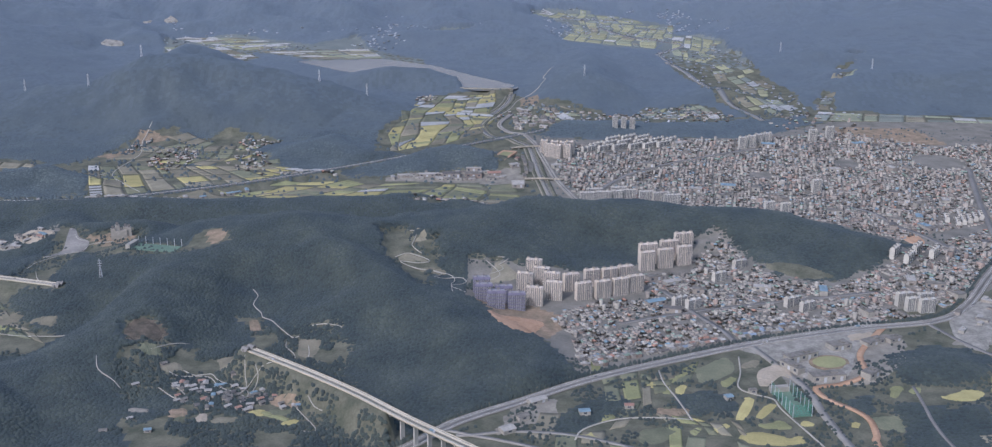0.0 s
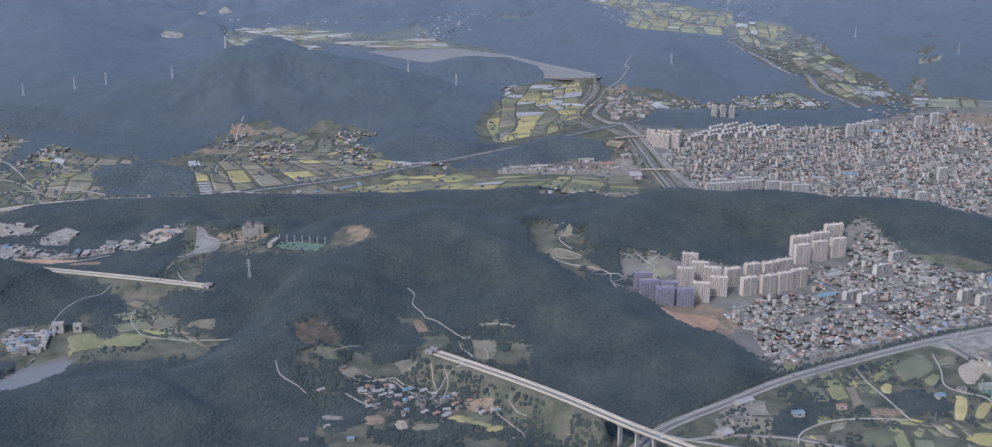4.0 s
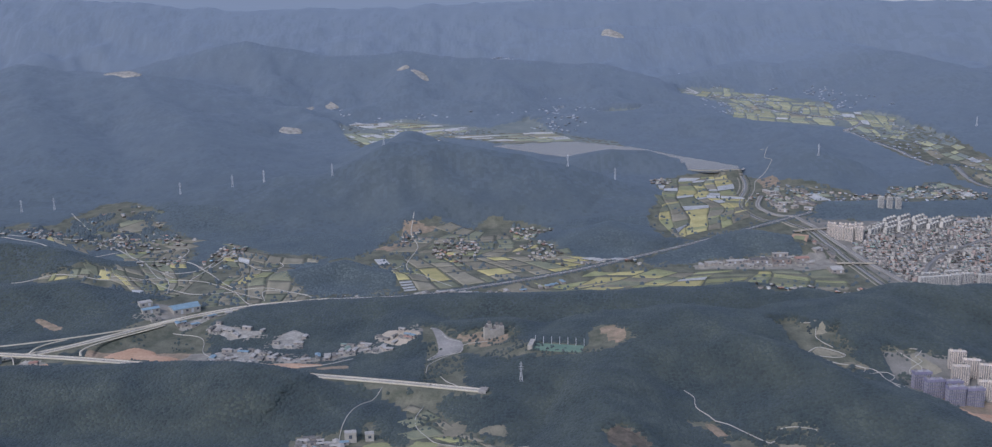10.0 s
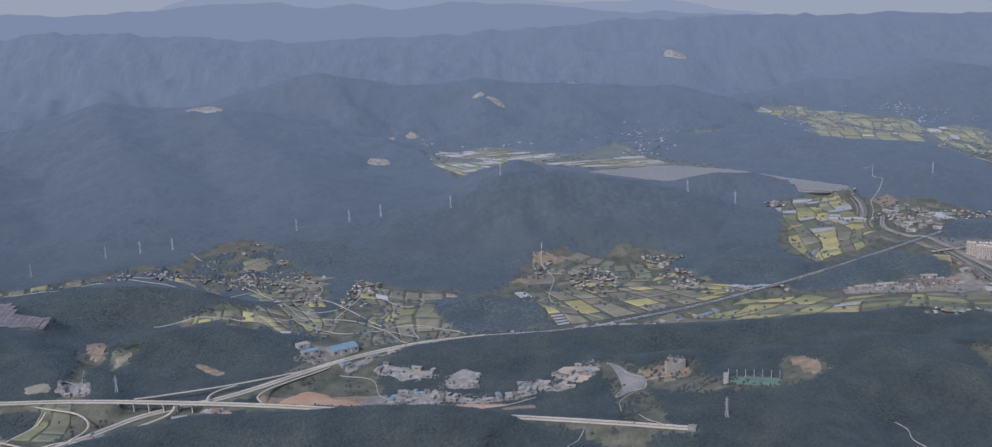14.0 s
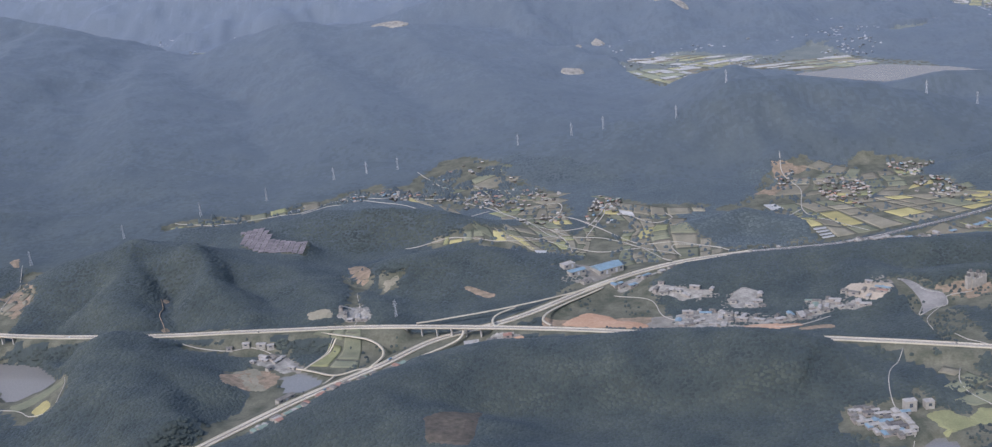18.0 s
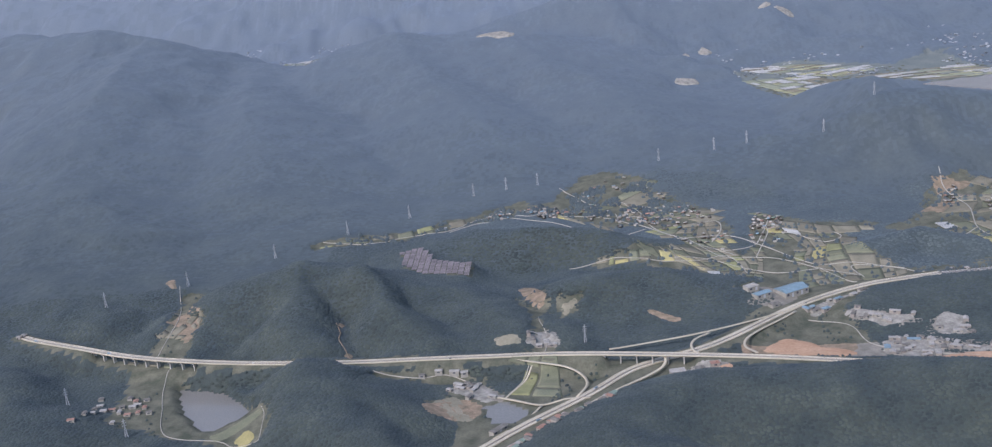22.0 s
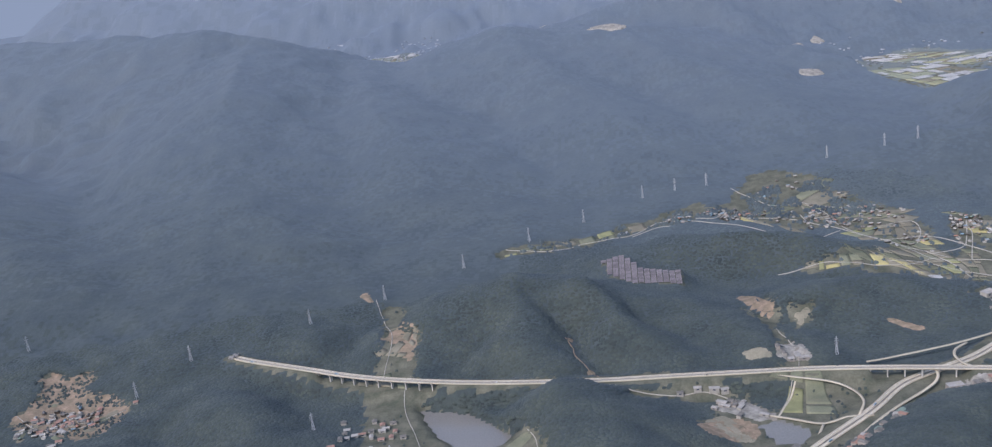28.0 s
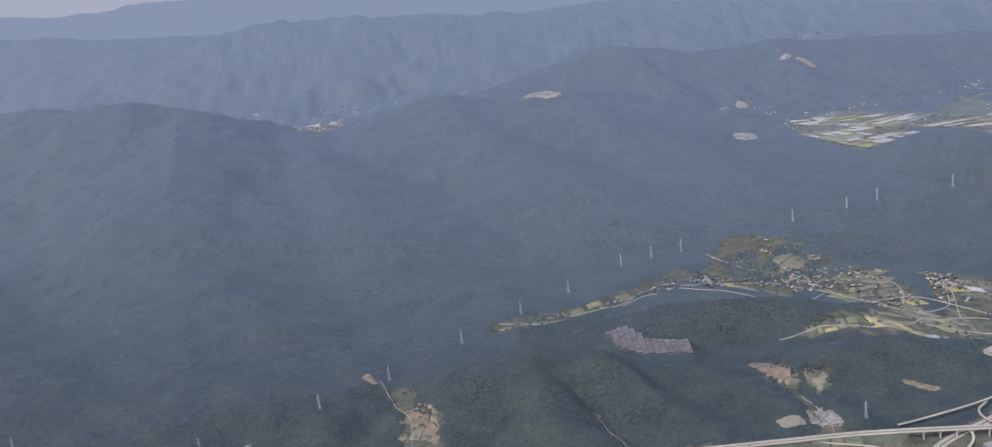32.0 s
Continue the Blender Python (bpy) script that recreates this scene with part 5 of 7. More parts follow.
patch([(-160, 660), (-148, 662), (-147, 650), (-157, 653)], RICE, hill_plots)
patch([(-137, 644), (-125, 650), (-122, 642), (-133, 637)], RICE, hill_plots)
patch([(-146, 662), (-130, 662), (-130, 652), (-144, 650)], VEG, hill_plots)
patch([(-156, 660), (-144, 659), (-127, 648), (-119, 645), (-131, 643), (-151, 652)], RICE_GREEN, hill_plots)
patch([(-194, 651), (-185, 656), (-180, 643), (-188, 640)], SAND, hill_plots)
patch([(-151, 680), (-132, 673), (-126, 663), (-144, 664)], SOIL, hill_plots)
patch([(-199, 739), (-186, 744), (-178, 714), (-190, 718)], FALLOW, hill_plots)
patch([(-236, 722), (-222, 728), (-216, 716), (-230, 712)], FALLOW, hill_plots)
patch([(-252, 736), (-240, 742), (-234, 730), (-248, 727)], VEG, hill_plots)
patch([(-180, 738), (-166, 734), (-168, 716), (-179, 720)], VEG, hill_plots)
patch([(-178, 652), (-162, 650), (-165, 640), (-180, 641)], FALLOW, hill_plots)
patch([(-206, 650), (-197, 653), (-196, 640), (-204, 641)], VEG, hill_plots)
patch([(-146, 777), (-126, 768), (-129, 743), (-142, 746)], FALLOW, hill_plots)
patch([(-192, 812), (-182, 812), (-174, 788), (-185, 787)], SOIL, hill_plots)
patch([(-269, 759), (-252, 771), (-236, 757), (-240, 744), (-261, 738)], SCRUB, hill_plots)
patch([(-437, 774), (-433, 780), (-420, 784), (-409, 777), (-398, 787), (-384, 786), (-379, 776), (-384, 766), (-406, 764), (-418, 758), (-427, 755)], RICE_GREEN, hill_plots)
patch([(-1108, 866), (-1076, 890), (-1067, 878), (-1096, 856)], VEG, hill_plots)
patch([(-1084, 854), (-1074, 864), (-1063, 850), (-1070, 838)], RICE, hill_plots)
patch([(-1261, 1184), (-1257, 1194), (-1249, 1191), (-1240, 1169), (-1248, 1169)], SOIL, hill_plots)
patch([(-1047, 1044), (-1041, 1053), (-1036, 1046), (-1041, 1040)], SOIL, hill_plots)
patch([(-1028, 994), (-1020, 996), (-1018, 986), (-1025, 985)], SOIL, hill_plots)
patch([(-890, 1132), (-880, 1140), (-860, 1112), (-856, 1090), (-866, 1080), (-878, 1098)], SOIL, hill_plots)
patch([(-770, 1060), (-760, 1064), (-736, 1050), (-743, 1042), (-755, 1048)], SOIL, hill_plots)
patch([(-764, 764), (-753, 781), (-738, 797), (-728, 810), (-726, 745), (-729, 722), (-745, 722), (-757, 727)], SCRUB, hill_plots)
patch([(-845, 1076), (-830, 1081), (-830, 1070), (-841, 1062)], FALLOW, hill_plots)
patch([(-900, 1000), (-879, 1003), (-872, 989), (-892, 987)], FALLOW, hill_plots)
patch([(-938, 902), (-920, 912), (-902, 880), (-906, 868), (-926, 874)], FALLOW, hill_plots)
patch([(-389, 793), (-371, 812), (-361, 804), (-371, 789)], FALLOW, hill_plots)
patch([(-356, 793), (-351, 803), (-334, 804), (-334, 790)], FALLOW, hill_plots)
patch([(-212, 660), (-200, 662), (-196, 650), (-208, 648)], SOIL, hill_plots)
patch([(-237, 664), (-219, 660), (-220, 655), (-238, 655)], YARD, hill_plots)
patch([(-85, 914), (-73, 922), (-55, 914), (-60, 908), (-80, 906)], FALLOW, hill_plots)
patch([(-66, 900), (-48, 904), (-36, 896), (-60, 893)], FALLOW, hill_plots)
patch([(-72, 960), (-60, 955), (-62, 944), (-72, 946)], FALLOW, hill_plots)
patch([(2, 926), (17, 914), (20, 899), (-5, 887), (-6, 900)], FALLOW, hill_plots)
for q in ([(-692, 1984), (-676, 1978), (-652, 1984), (-658, 2002), (-686, 2006)], [(-1140, 2580), (-1110, 2568), (-1076, 2580), (-1080, 2612), (-1126, 2618)], [(-486, 2334), (-466, 2322), (-448, 2326), (-454, 2342), (-476, 2346)], [(-516, 2348), (-500, 2342), (-486, 2354), (-496, 2364)], [(-676, 2184), (-664, 2158), (-654, 2160), (-660, 2192)], [(-640, 2196), (-626, 2186), (-612, 2200), (-628, 2212)], [(-1030, 2134), (-1000, 2122), (-966, 2120), (-962, 2142), (-1010, 2156)], [(-52, 2852), (-20, 2842), (6, 2852), (-4, 2870), (-40, 2874)]):
    tagged(patch(q, PALE_YARD, None, 2.0, "ground_clearing"), "pale bare cleared slope on a distant hill", "clearing", kind="structure")
for x, y, w in SPOTS:
    r = np.random.default_rng(int(abs(x)))
    ring = [(x + w * q * math.cos(a), y + 1.6 * w * q * math.sin(a)) for a, q in zip(np.linspace(0, 5.4, 7), r.uniform(0.6, 1.3, 7))]
    tagged(patch(ring, SOIL, None, 0.5, "ground_clearing"), "small bare clearing in the woods", "clearing", kind="structure")
tagged(patch([(384, 1029), (401, 1041), (408, 1019), (399, 1003), (388, 1012)], EARTH, None, 0.5, "ground_cutting"), "bare orange earth at a hill's end", "bare earth", kind="structure")
tagged(patch([(233, 939), (266, 933), (294, 913), (264, 908), (241, 923)], GRASS, None, 0.5, "ground_meadow"), "rough green slope above the town", "meadow", kind="structure")
tagged(patch([(-10, 822), (0, 812), (28, 814), (40, 806), (34, 786), (27, 772), (13, 771), (0, 790)], EARTH, None, 0.5, "ground_cutting"), "raw orange earth slope below unfinished blocks", "bare earth", kind="structure")
tagged(patch([(-686, 950), (-668, 968), (-640, 975), (-612, 966), (-606, 952), (-640, 944)], EARTH, None, 0.5, "ground_cutting"), "raw orange earthworks beside the highway junction", "bare earth", kind="structure")
tagged(patch([(-560, 942), (-520, 950), (-480, 945), (-500, 936), (-540, 934)], EARTH, None, 0.5, "ground_cutting"), "raw brown earth behind factories", "bare earth", kind="structure")
farmland("dark mixed plots and scrub", [(105, 560), (205, 560), (160, 650), (100, 660)], 6, 8, (0.6, 2, 6, 4, 0), 0.9, 0.1, 0.6, seed=19)
farmland("dark mixed plots and scrub", [(70, 640), (120, 660), (160, 740), (75, 708)], 5, 6, (0.5, 2, 6, 4, 0), 0.7, 0.1, 0.6, seed=20)
farmland("scattered rough plots", [(-10, 560), (100, 555), (110, 650), (30, 655)], 5, 5, (1, 2, 5, 4, 0.2), 0.6, 0.1, 0.6, seed=21)
farmland("green and yellow plots between woods", [(250, 560), (420, 560), (420, 660), (255, 640)], 6, 5, (3, 3, 4, 2, 0), 0.5, 0.08, 0.8, seed=22)
farmland("ripe rice strip between woods", [(335, 690), (415, 702), (415, 722), (345, 715)], 4, 1, (5, 3, 1, 0, 0), 0.3, seed=23)
farmland("rough plots in a side valley", [(-440, 790), (-385, 775), (-330, 765), (-400, 850)], 5, 4, (1, 2, 4, 4, 0.2), 0.5, 0.1, 0.7, seed=25)
farmland("plots inside the interchange", [(-905, 915), (-835, 905), (-840, 960), (-870, 970)], 3, 3, (0, 2, 4, 3, 0), 0.2, seed=27)
farmland("brown terraces in a narrow valley", [(-1215, 1000), (-1180, 995), (-1195, 1110), (-1225, 1120)], 3, 14, (0, 0.4, 2, 8, 0), 0.9, 0.1, 0.8, seed=28)
hill_village = tagged(empty("farmland"), "small brown plots round a hill village", "farmland", kind="structure")
r = np.random.default_rng(29)
for k in range(26):
    a, q, w = r.uniform(0, 6.28), math.sqrt(r.random()), r.uniform(4, 8)
    cx, cy = -1484 + 44 * q * math.cos(a), 975 + 48 * q * math.sin(a)
    patch([(cx + w * u * math.cos(v), cy + w * u * math.sin(v)) for v, u in zip(np.linspace(0, 5.3, 6), r.uniform(0.6, 1.3, 6))], [FALLOW, SOIL, FALLOW, VEG][k % 4], hill_village, 0.45 + 0.05 * (k % 3))
farmland("pale plots of a far mountain village", [(-1520, 2470), (-1330, 2462), (-1340, 2540), (-1500, 2548)], 10, 6, (2, 3, 3, 3, 2), 0.1, 0.06, 0.85, seed=36)
farmland("narrow plots along a wooded stream", [(-1120, 1278), (-960, 1340), (-965, 1362), (-1120, 1290)], 8, 2, (1, 2, 3, 3, 0.5), 0.1, 0.1, 0.8, seed=30)
farmland("plots below a solar farm", [(-815, 1192), (-735, 1180), (-735, 1204), (-812, 1204)], 7, 2, (5, 2, 3, 3, 0), 0.3, 0.08, 0.8, seed=31)


# houses
HOUSE_WALLS, HOUSE_ROOFS = [WALL_A, WALL_B, WALL_C], [ROOF_GREY, ROOF_WHITE, ROOF_BLUE, ROOF_RED, ROOF_GREEN, ROOF_DARK]
ROOF_ODDS = np.array([0.52, 0.12, 0.055, 0.045, 0.09, 0.17])


def blocks(x, y, z, w, d, h, turn, gable, wall, roof):
    """Many simple houses as one mesh: walls, flat roofs with a parapet edge, or ridged roofs."""
    n = len(x)
    c, s = np.cos(turn), np.sin(turn)

    def put(u, v, q):
        return np.stack([x + c * u - s * v, y + s * u + c * v, z + q], -1)

    corner = [(-0.5, -0.5), (0.5, -0.5), (0.5, 0.5), (-0.5, 0.5)]
    V = [put(a * w, b * d, np.full(n, -1.5)) for a, b in corner] + [put(a * w, b * d, h) for a, b in corner]
    e = np.where(gable, 1.1, 0.86)
    top = np.where(gable, h * 1.01, h)
    V += [put(a * w * e, b * d * e, top) for a, b in corner]
    dip = np.where(gable, h + 0.32 * d, h - 0.25)
    V += [put(a * w * e, np.where(gable, 0, b * d * e * 0.98), dip) for a, b in corner]
    V = np.stack(V, 1).reshape(-1, 3)
    F, M = [], []
    for k in range(4):
        F.append([k, (k + 1) % 4, 4 + (k + 1) % 4, 4 + k])
        M.append(wall)
    for k in range(4):
        F.append([4 + k, 4 + (k + 1) % 4, 8 + (k + 1) % 4, 8 + k])
        M.append(roof)
    for k in range(4):
        F.append([8 + k, 8 + (k + 1) % 4, 12 + (k + 1) % 4, 12 + k])
        M.append(roof)
    F.append([12, 13, 14, 15])
    M.append(roof)
    F = (np.array(F)[None] + 16 * np.arange(n)[:, None, None]).reshape(-1, 4)
    return V, F, np.stack(M, 1).ravel()


def layout(poly, turn, pitch, seed, keep=0.86, street=5):
    """Places for houses on a street grid within a polygon."""
    r = np.random.default_rng(seed)
    p = np.array(poly, float)
    c, s = math.cos(turn), math.sin(turn)
    mid, reach = p.mean(0), np.ptp(p, axis=0).max()
    k = int(reach / pitch)
    i, j = np.meshgrid(np.arange(-k, k), np.arange(-k, k))
    i, j = i.ravel(), j.ravel()
    u = (i + 0.5 * (i // street)) * pitch + r.uniform(-0.7, 0.7, len(i))
    v = (j + 0.45 * (j // 3)) * pitch + r.uniform(-0.7, 0.7, len(i))
    x, y = mid[0] + c * u - s * v + 10 * (vnoise(u / 60, v / 60, seed) - 0.5), mid[1] + s * u + c * v + 10 * (vnoise(u / 60, v / 60, seed + 3) - 0.5)
    ok = inside(x, y, poly) & (r.random(len(x)) < keep)
    return x[ok], y[ok], r


TAKEN = []  # x, y, radius where no house may stand


def free(x, y):
    ok = np.ones(len(x), bool)
    for a, b, q in TAKEN:
        ok &= (x - a) ** 2 + (y - b) ** 2 > q * q
    for nodes, half in ((STREET_A, 4.2), (STREET_B, 3.6), (STREET_C, 4.2), (STREET_D, 4.6), (STREET_E, 5.2), (MAIN, 9), (EAST, 6), (CITY_ROAD, 8), ([(*p, 0) for p in RIVER], 9), ([(*p, 0) for p in TRUNK], 6), (WEST, 8), (SOUTH, 8)):
        ok &= along(x, y, nodes)[0] > half
    return ok


def town(label, poly, turn, pitch, seed, tall=0.06, keep=0.86, gables=0.3):
    x, y, r = layout(poly, turn, pitch, seed, keep)
    ok = free(x, y)
    x, y = x[ok], y[ok]
    n = len(x)
    w, d = r.uniform(0.55, 0.95, n) * pitch, r.uniform(0.5, 0.9, n) * pitch
    big = r.random(n) < 0.06
    w[big], d[big] = w[big] * 1.9, d[big] * 1.5
    h = r.uniform(0.8, 1.8, n)
    up = r.random(n) < tall
    h[up] = r.uniform(3, 6, up.sum())
    V, F, M = blocks(x, y, ground(x, y), w, d, h, turn + r.choice([0, math.pi / 2], n) + r.normal(0, 0.06, n), (r.random(n) < gables) & ~up, r.choice(3, n, p=[0.45, 0.38, 0.17]), 3 + r.choice(6, n, p=ROOF_ODDS))
    ob = new("houses", mesh_of("houses", V, F, HOUSE_WALLS + HOUSE_ROOFS, M))
    return tagged(ob, label, "houses", kind="stuff")


# apartment blocks: units side by side, each with its window columns and a lift house on the roof
def apartment(units, floors, deep, paint, label, group, unit=3.4, storey=0.86, net=False):
    h = floors * storey
    thing = tagged(empty("apartment_block"), label, "apartment block", group)
    wide = units * unit
    bm = bmesh.new()
    rim = []
    for k in range(units):
        x, face = -wide / 2 + k * unit, -deep / 2 + (0.35 if k % 2 else 0)
        rim += [(x + 0.12, -deep / 2 + 1.0), (x + 0.12, face), (x + unit - 0.12, face), (x + unit - 0.12, -deep / 2 + 1.0)]
    rim += [(wide / 2 - 0.12, deep / 2), (-wide / 2 + 0.12, deep / 2)]
    low, top = [[bm.verts.new((*p, z)) for p in rim] for z in (-2, h)]
    bm.faces.new(top)
    for k in range(len(rim)):
        j = (k + 1) % len(rim)
        bm.faces.new((low[k], low[j], top[j], top[k]))
    part("body", bm, paint, thing)
    for k in range(units):
        x = -wide / 2 + (k + 0.5) * unit
        face = -deep / 2 + (0.35 if k % 2 else 0)
        for a, b, at, way in ((-1.35, -0.2, face, -1), (0.2, 1.35, face, -1), (-0.9, 0.9, deep / 2, 1)):
            bm = bmesh.new()
            outline = [q for f in range(floors) for q in ((0.05, f + 0.25), (-0.05, f + 0.3), (-0.05, f + 0.85), (0.05, f + 0.9))]
            l, r = [[bm.verts.new((x + s, at - way * q, z * storey)) for q, z in outline] for s in (a, b)]
            for k2 in range(len(outline) - 1):
                bm.faces.new((l[k2], r[k2], r[k2 + 1], l[k2 + 1]))
            part("window_column", bm, GLASS, thing, "dark glazed balcony windows")
        if k % 2 == 0:
            bm = bmesh.new()
            box(bm, x - 1.0, x + 1.0, -1.1, 1.1, h - 0.2, h + 1.7)
            lift = part("lift_house", bm, paint, thing)
            bm = bmesh.new()
            box(bm, x - 1.2, x + 1.2, -1.3, 1.3, h + 1.7, h + 1.95)
            part("cap", bm, ROOF_GREY, lift)
    if net:
        for z, tall in [(f * storey, 0.5) for f in range(0, floors, 3)] + [(h - 1.2, 1.8)]:
            bm = bmesh.new()
            rim = [(-wide / 2 - 0.3, deep / 2 + 0.3), (-wide / 2 - 0.3, -deep / 2 - 0.3), (wide / 2 + 0.3, -deep / 2 - 0.3), (wide / 2 + 0.3, -deep / 2 - 0.15), (-wide / 2 - 0.15, -deep / 2 - 0.15), (-wide / 2 - 0.15, deep / 2 + 0.3)]
            low, top = [[bm.verts.new((*p, q)) for p in rim] for q in (z, z + tall)]
            bm.faces.new(top)
            bm.faces.new(low[::-1])
            for k in range(6):
                bm.faces.new((low[k], low[(k + 1) % 6], top[(k + 1) % 6], top[k]))
            part("scaffold_band", bm, BAND, thing, "dark purple scaffold band")
    return thing


def settle(proto, spots, turn):
    """Puts a block at the first spot and copies of it at the others."""
    for k, (x, y, *more) in enumerate(spots):
        m = pose(x, y, float(ground(x, y)), 0, 0, turn + (more[0] if more else 0))
        TAKEN.append((x, y, 10))
        if k:
            copy_thing(proto, m)
        else:
            proto.matrix_world = m


BEIGE = "tall pinkish-beige apartment block in a dense row"
settle(apartment(4, 18, 5.5, BLOCK_WALL, BEIGE, "new apartment rows"), [(33, 847), (49, 859), (26, 879), (40, 892), (34, 906), (48, 880)], -12)
settle(apartment(4, 17, 5.5, BLOCK_WALL, BEIGE, "new apartment rows"), [(73, 860), (89, 864), (104, 870), (117, 877)], 20)
settle(apartment(4, 17, 5.5, BLOCK_WALL, BEIGE, "new apartment rows"), [(64, 880), (82, 890), (97, 893), (111, 900)], 20)
settle(apartment(4, 17, 5.5, BLOCK_NET, "unfinished apartment block wrapped in purple netting", "unfinished apartment blocks", net=True), [(2, 830), (18, 834), (-8, 846), (8, 850), (-10, 866)], 4)
settle(apartment(4, 20, 5.5, BLOCK_WALL, "tall beige apartment block at the foot of a wooded hill", "hillside apartment blocks"), [(133, 930), (150, 938), (168, 946)], 14)
settle(apartment(5, 21, 5.5, BLOCK_WALL, "tall beige apartment block at the foot of a wooded hill", "hillside apartment blocks"), [(136, 948), (156, 958), (170, 968)], 14)
WHITE = "pale older apartment slab among low houses"
settle(apartment(6, 10, 4.5, BLOCK_PALE, WHITE, "older apartment slabs"), [(358, 957), (366, 943), (383, 972), (395, 962)], 55)
settle(apartment(4, 13, 5, BLOCK_PALE, WHITE, "older apartment slabs"), [(331, 851), (335, 840), (345, 838), (348, 850)], 15)
settle(apartment(4, 9, 4.5, BLOCK_PALE, WHITE, "older apartment slabs"), [(250, 838), (240, 848), (150, 848), (160, 843), (192, 905), (215, 935)], 30)
settle(apartment(3, 18, 6, BLOCK_WALL, "pinkish apartment tower by the river", "riverside apartment towers"), [(58, 1326), (63, 1312), (70, 1322), (72, 1306), (80, 1318), (84, 1308), (88, 1322)], -25)
settle(apartment(2, 16, 5, BLOCK_PALE, "pale apartment tower on a low hill", "hilltop towers"), [(152, 1433), (163, 1434), (174, 1433)], 0)
settle(apartment(7, 7, 4.5, BLOCK_PALE, WHITE, "city apartment slabs"), [(112, 1335), (122, 1350), (132, 1340), (140, 1360), (150, 1346), (158, 1366), (170, 1350), (178, 1368), (188, 1354), (198, 1374), (206, 1360), (145, 1380), (165, 1388), (182, 1386), (214, 1376)], 40)
settle(apartment(5, 15, 5, BLOCK_PALE, "pale apartment block behind a wooded ridge", "ridge-side apartment blocks"), [(96, 1132), (112, 1134), (104, 1146), (124, 1138), (138, 1142), (130, 1152), (158, 1136), (172, 1132), (182, 1124)], 5)
settle(apartment(3, 16, 5.5, BLOCK_PALE, "pale apartment tower in the city", "city towers"), [(277, 1098), (292, 1092), (300, 1352), (312, 1358), (322, 1366), (334, 1372), (346, 1180), (420, 1405), (395, 1390)], 10)
settle(apartment(6, 5, 4.5, BLOCK_PALE, "low pale apartment slab", "low apartment slabs"), [(458, 1072), (466, 1078), (474, 1084), (482, 1090), (490, 1096), (452, 1086), (470, 1100)], 75)

NEAR_TOWN = [(60, 780), (100, 804), (180, 826), (250, 842), (266, 808), (330, 824), (380, 860), (430, 940), (520, 1040), (479, 1050), (385, 990), (345, 935), (292, 896), (245, 908), (206, 985), (185, 960), (130, 915), (60, 845), (45, 815)]
CITY = [(90, 1120), (208, 1112), (300, 1085), (385, 1020), (470, 1065), (560, 1120), (700, 1220), (720, 1400), (540, 1360), (438, 1430), (311, 1390), (215, 1392), (150, 1395), (70, 1330), (68, 1260)]
TAKEN.extend([(105, 882, 26), (40, 870, 40), (5, 850, 30), (152, 945, 26)])
town("dense low town houses with grey, white and coloured roofs", NEAR_TOWN, 0.42, 3.8, 51, 0.05)
TAKEN.extend([(520, 1300, 30), (300, 1240, 14), (410, 1290, 16)])
town("dense city of low buildings with pale and coloured roofs", CITY, -0.2, 3.5, 52, 0.06, 0.9)


def hamlet(label, cx, cy, rx, ry, seed, count, size=4.4, valley=False, far=False):
    r = np.random.default_rng(seed)
    a, q = r.uniform(0, 2 * math.pi, count), np.sqrt(r.random(count))
    x, y = cx + rx * q * np.cos(a), cy + ry * q * np.sin(a)
    ok = free(x, y)
    if valley:
        ok &= wooded(x, y) < 0.5
    x, y, n = x[ok], y[ok], int(ok.sum())
    V, F, M = blocks(x, y, ground(x, y), r.uniform(0.6, 1.1, n) * size, r.uniform(0.5, 0.8, n) * size, r.uniform(1.1, 1.9, n) * (0.6 if far else 1), r.choice([0.3, 1.87], n) + r.normal(0, 0.3, n), r.random(n) < 0.6, r.choice(3, n, p=[0.4, 0.45, 0.15]), 3 + r.choice(6, n, p=[0.36, 0.36, 0.08, 0.08, 0.04, 0.08]))
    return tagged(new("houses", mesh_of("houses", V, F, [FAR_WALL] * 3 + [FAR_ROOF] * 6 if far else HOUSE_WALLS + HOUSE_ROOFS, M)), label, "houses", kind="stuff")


VILLAGE = "scattered village houses with coloured roofs"
hamlet("village houses among brown fields on a hillside", -1484, 968, 36, 34, 59, 60)
hamlet(VILLAGE, -378, 1290, 26, 50, 60, 100, valley=True)
hamlet(VILLAGE, -285, 1270, 24, 40, 59, 50, valley=True)
hamlet(VILLAGE, -284, 1350, 34, 36, 61, 90, valley=True)
hamlet(VILLAGE, -770, 1385, 80, 80, 62, 60, valley=True)
hamlet(VILLAGE, -735, 1330, 60, 40, 63, 80, valley=True)
hamlet(VILLAGE, -632, 1300, 16, 26, 64, 40, valley=True)
hamlet(VILLAGE, -690, 1250, 40, 30, 65, 30, valley=True)
hamlet(VILLAGE, -890, 1362, 50, 18, 66, 90, valley=True)
hamlet(VILLAGE, -640, 1265, 25, 40, 67, 24, valley=True)
hamlet(VILLAGE, -430, 1340, 20, 30, 68, 14, valley=True)
hamlet(VILLAGE, -410, 1125, 90, 6, 69, 30)
hamlet(VILLAGE, -220, 1228, 50, 8, 70, 26, valley=True)
hamlet(VILLAGE, -100, 1590, 16, 24, 71, 30)
hamlet(VILLAGE, 40, 1495, 40, 25, 72, 45)
hamlet(VILLAGE, 140, 1500, 60, 20, 73, 40)
hamlet(VILLAGE, 250, 1520, 60, 30, 74, 50)
hamlet(VILLAGE, 20, 1122, 40, 12, 75, 26)
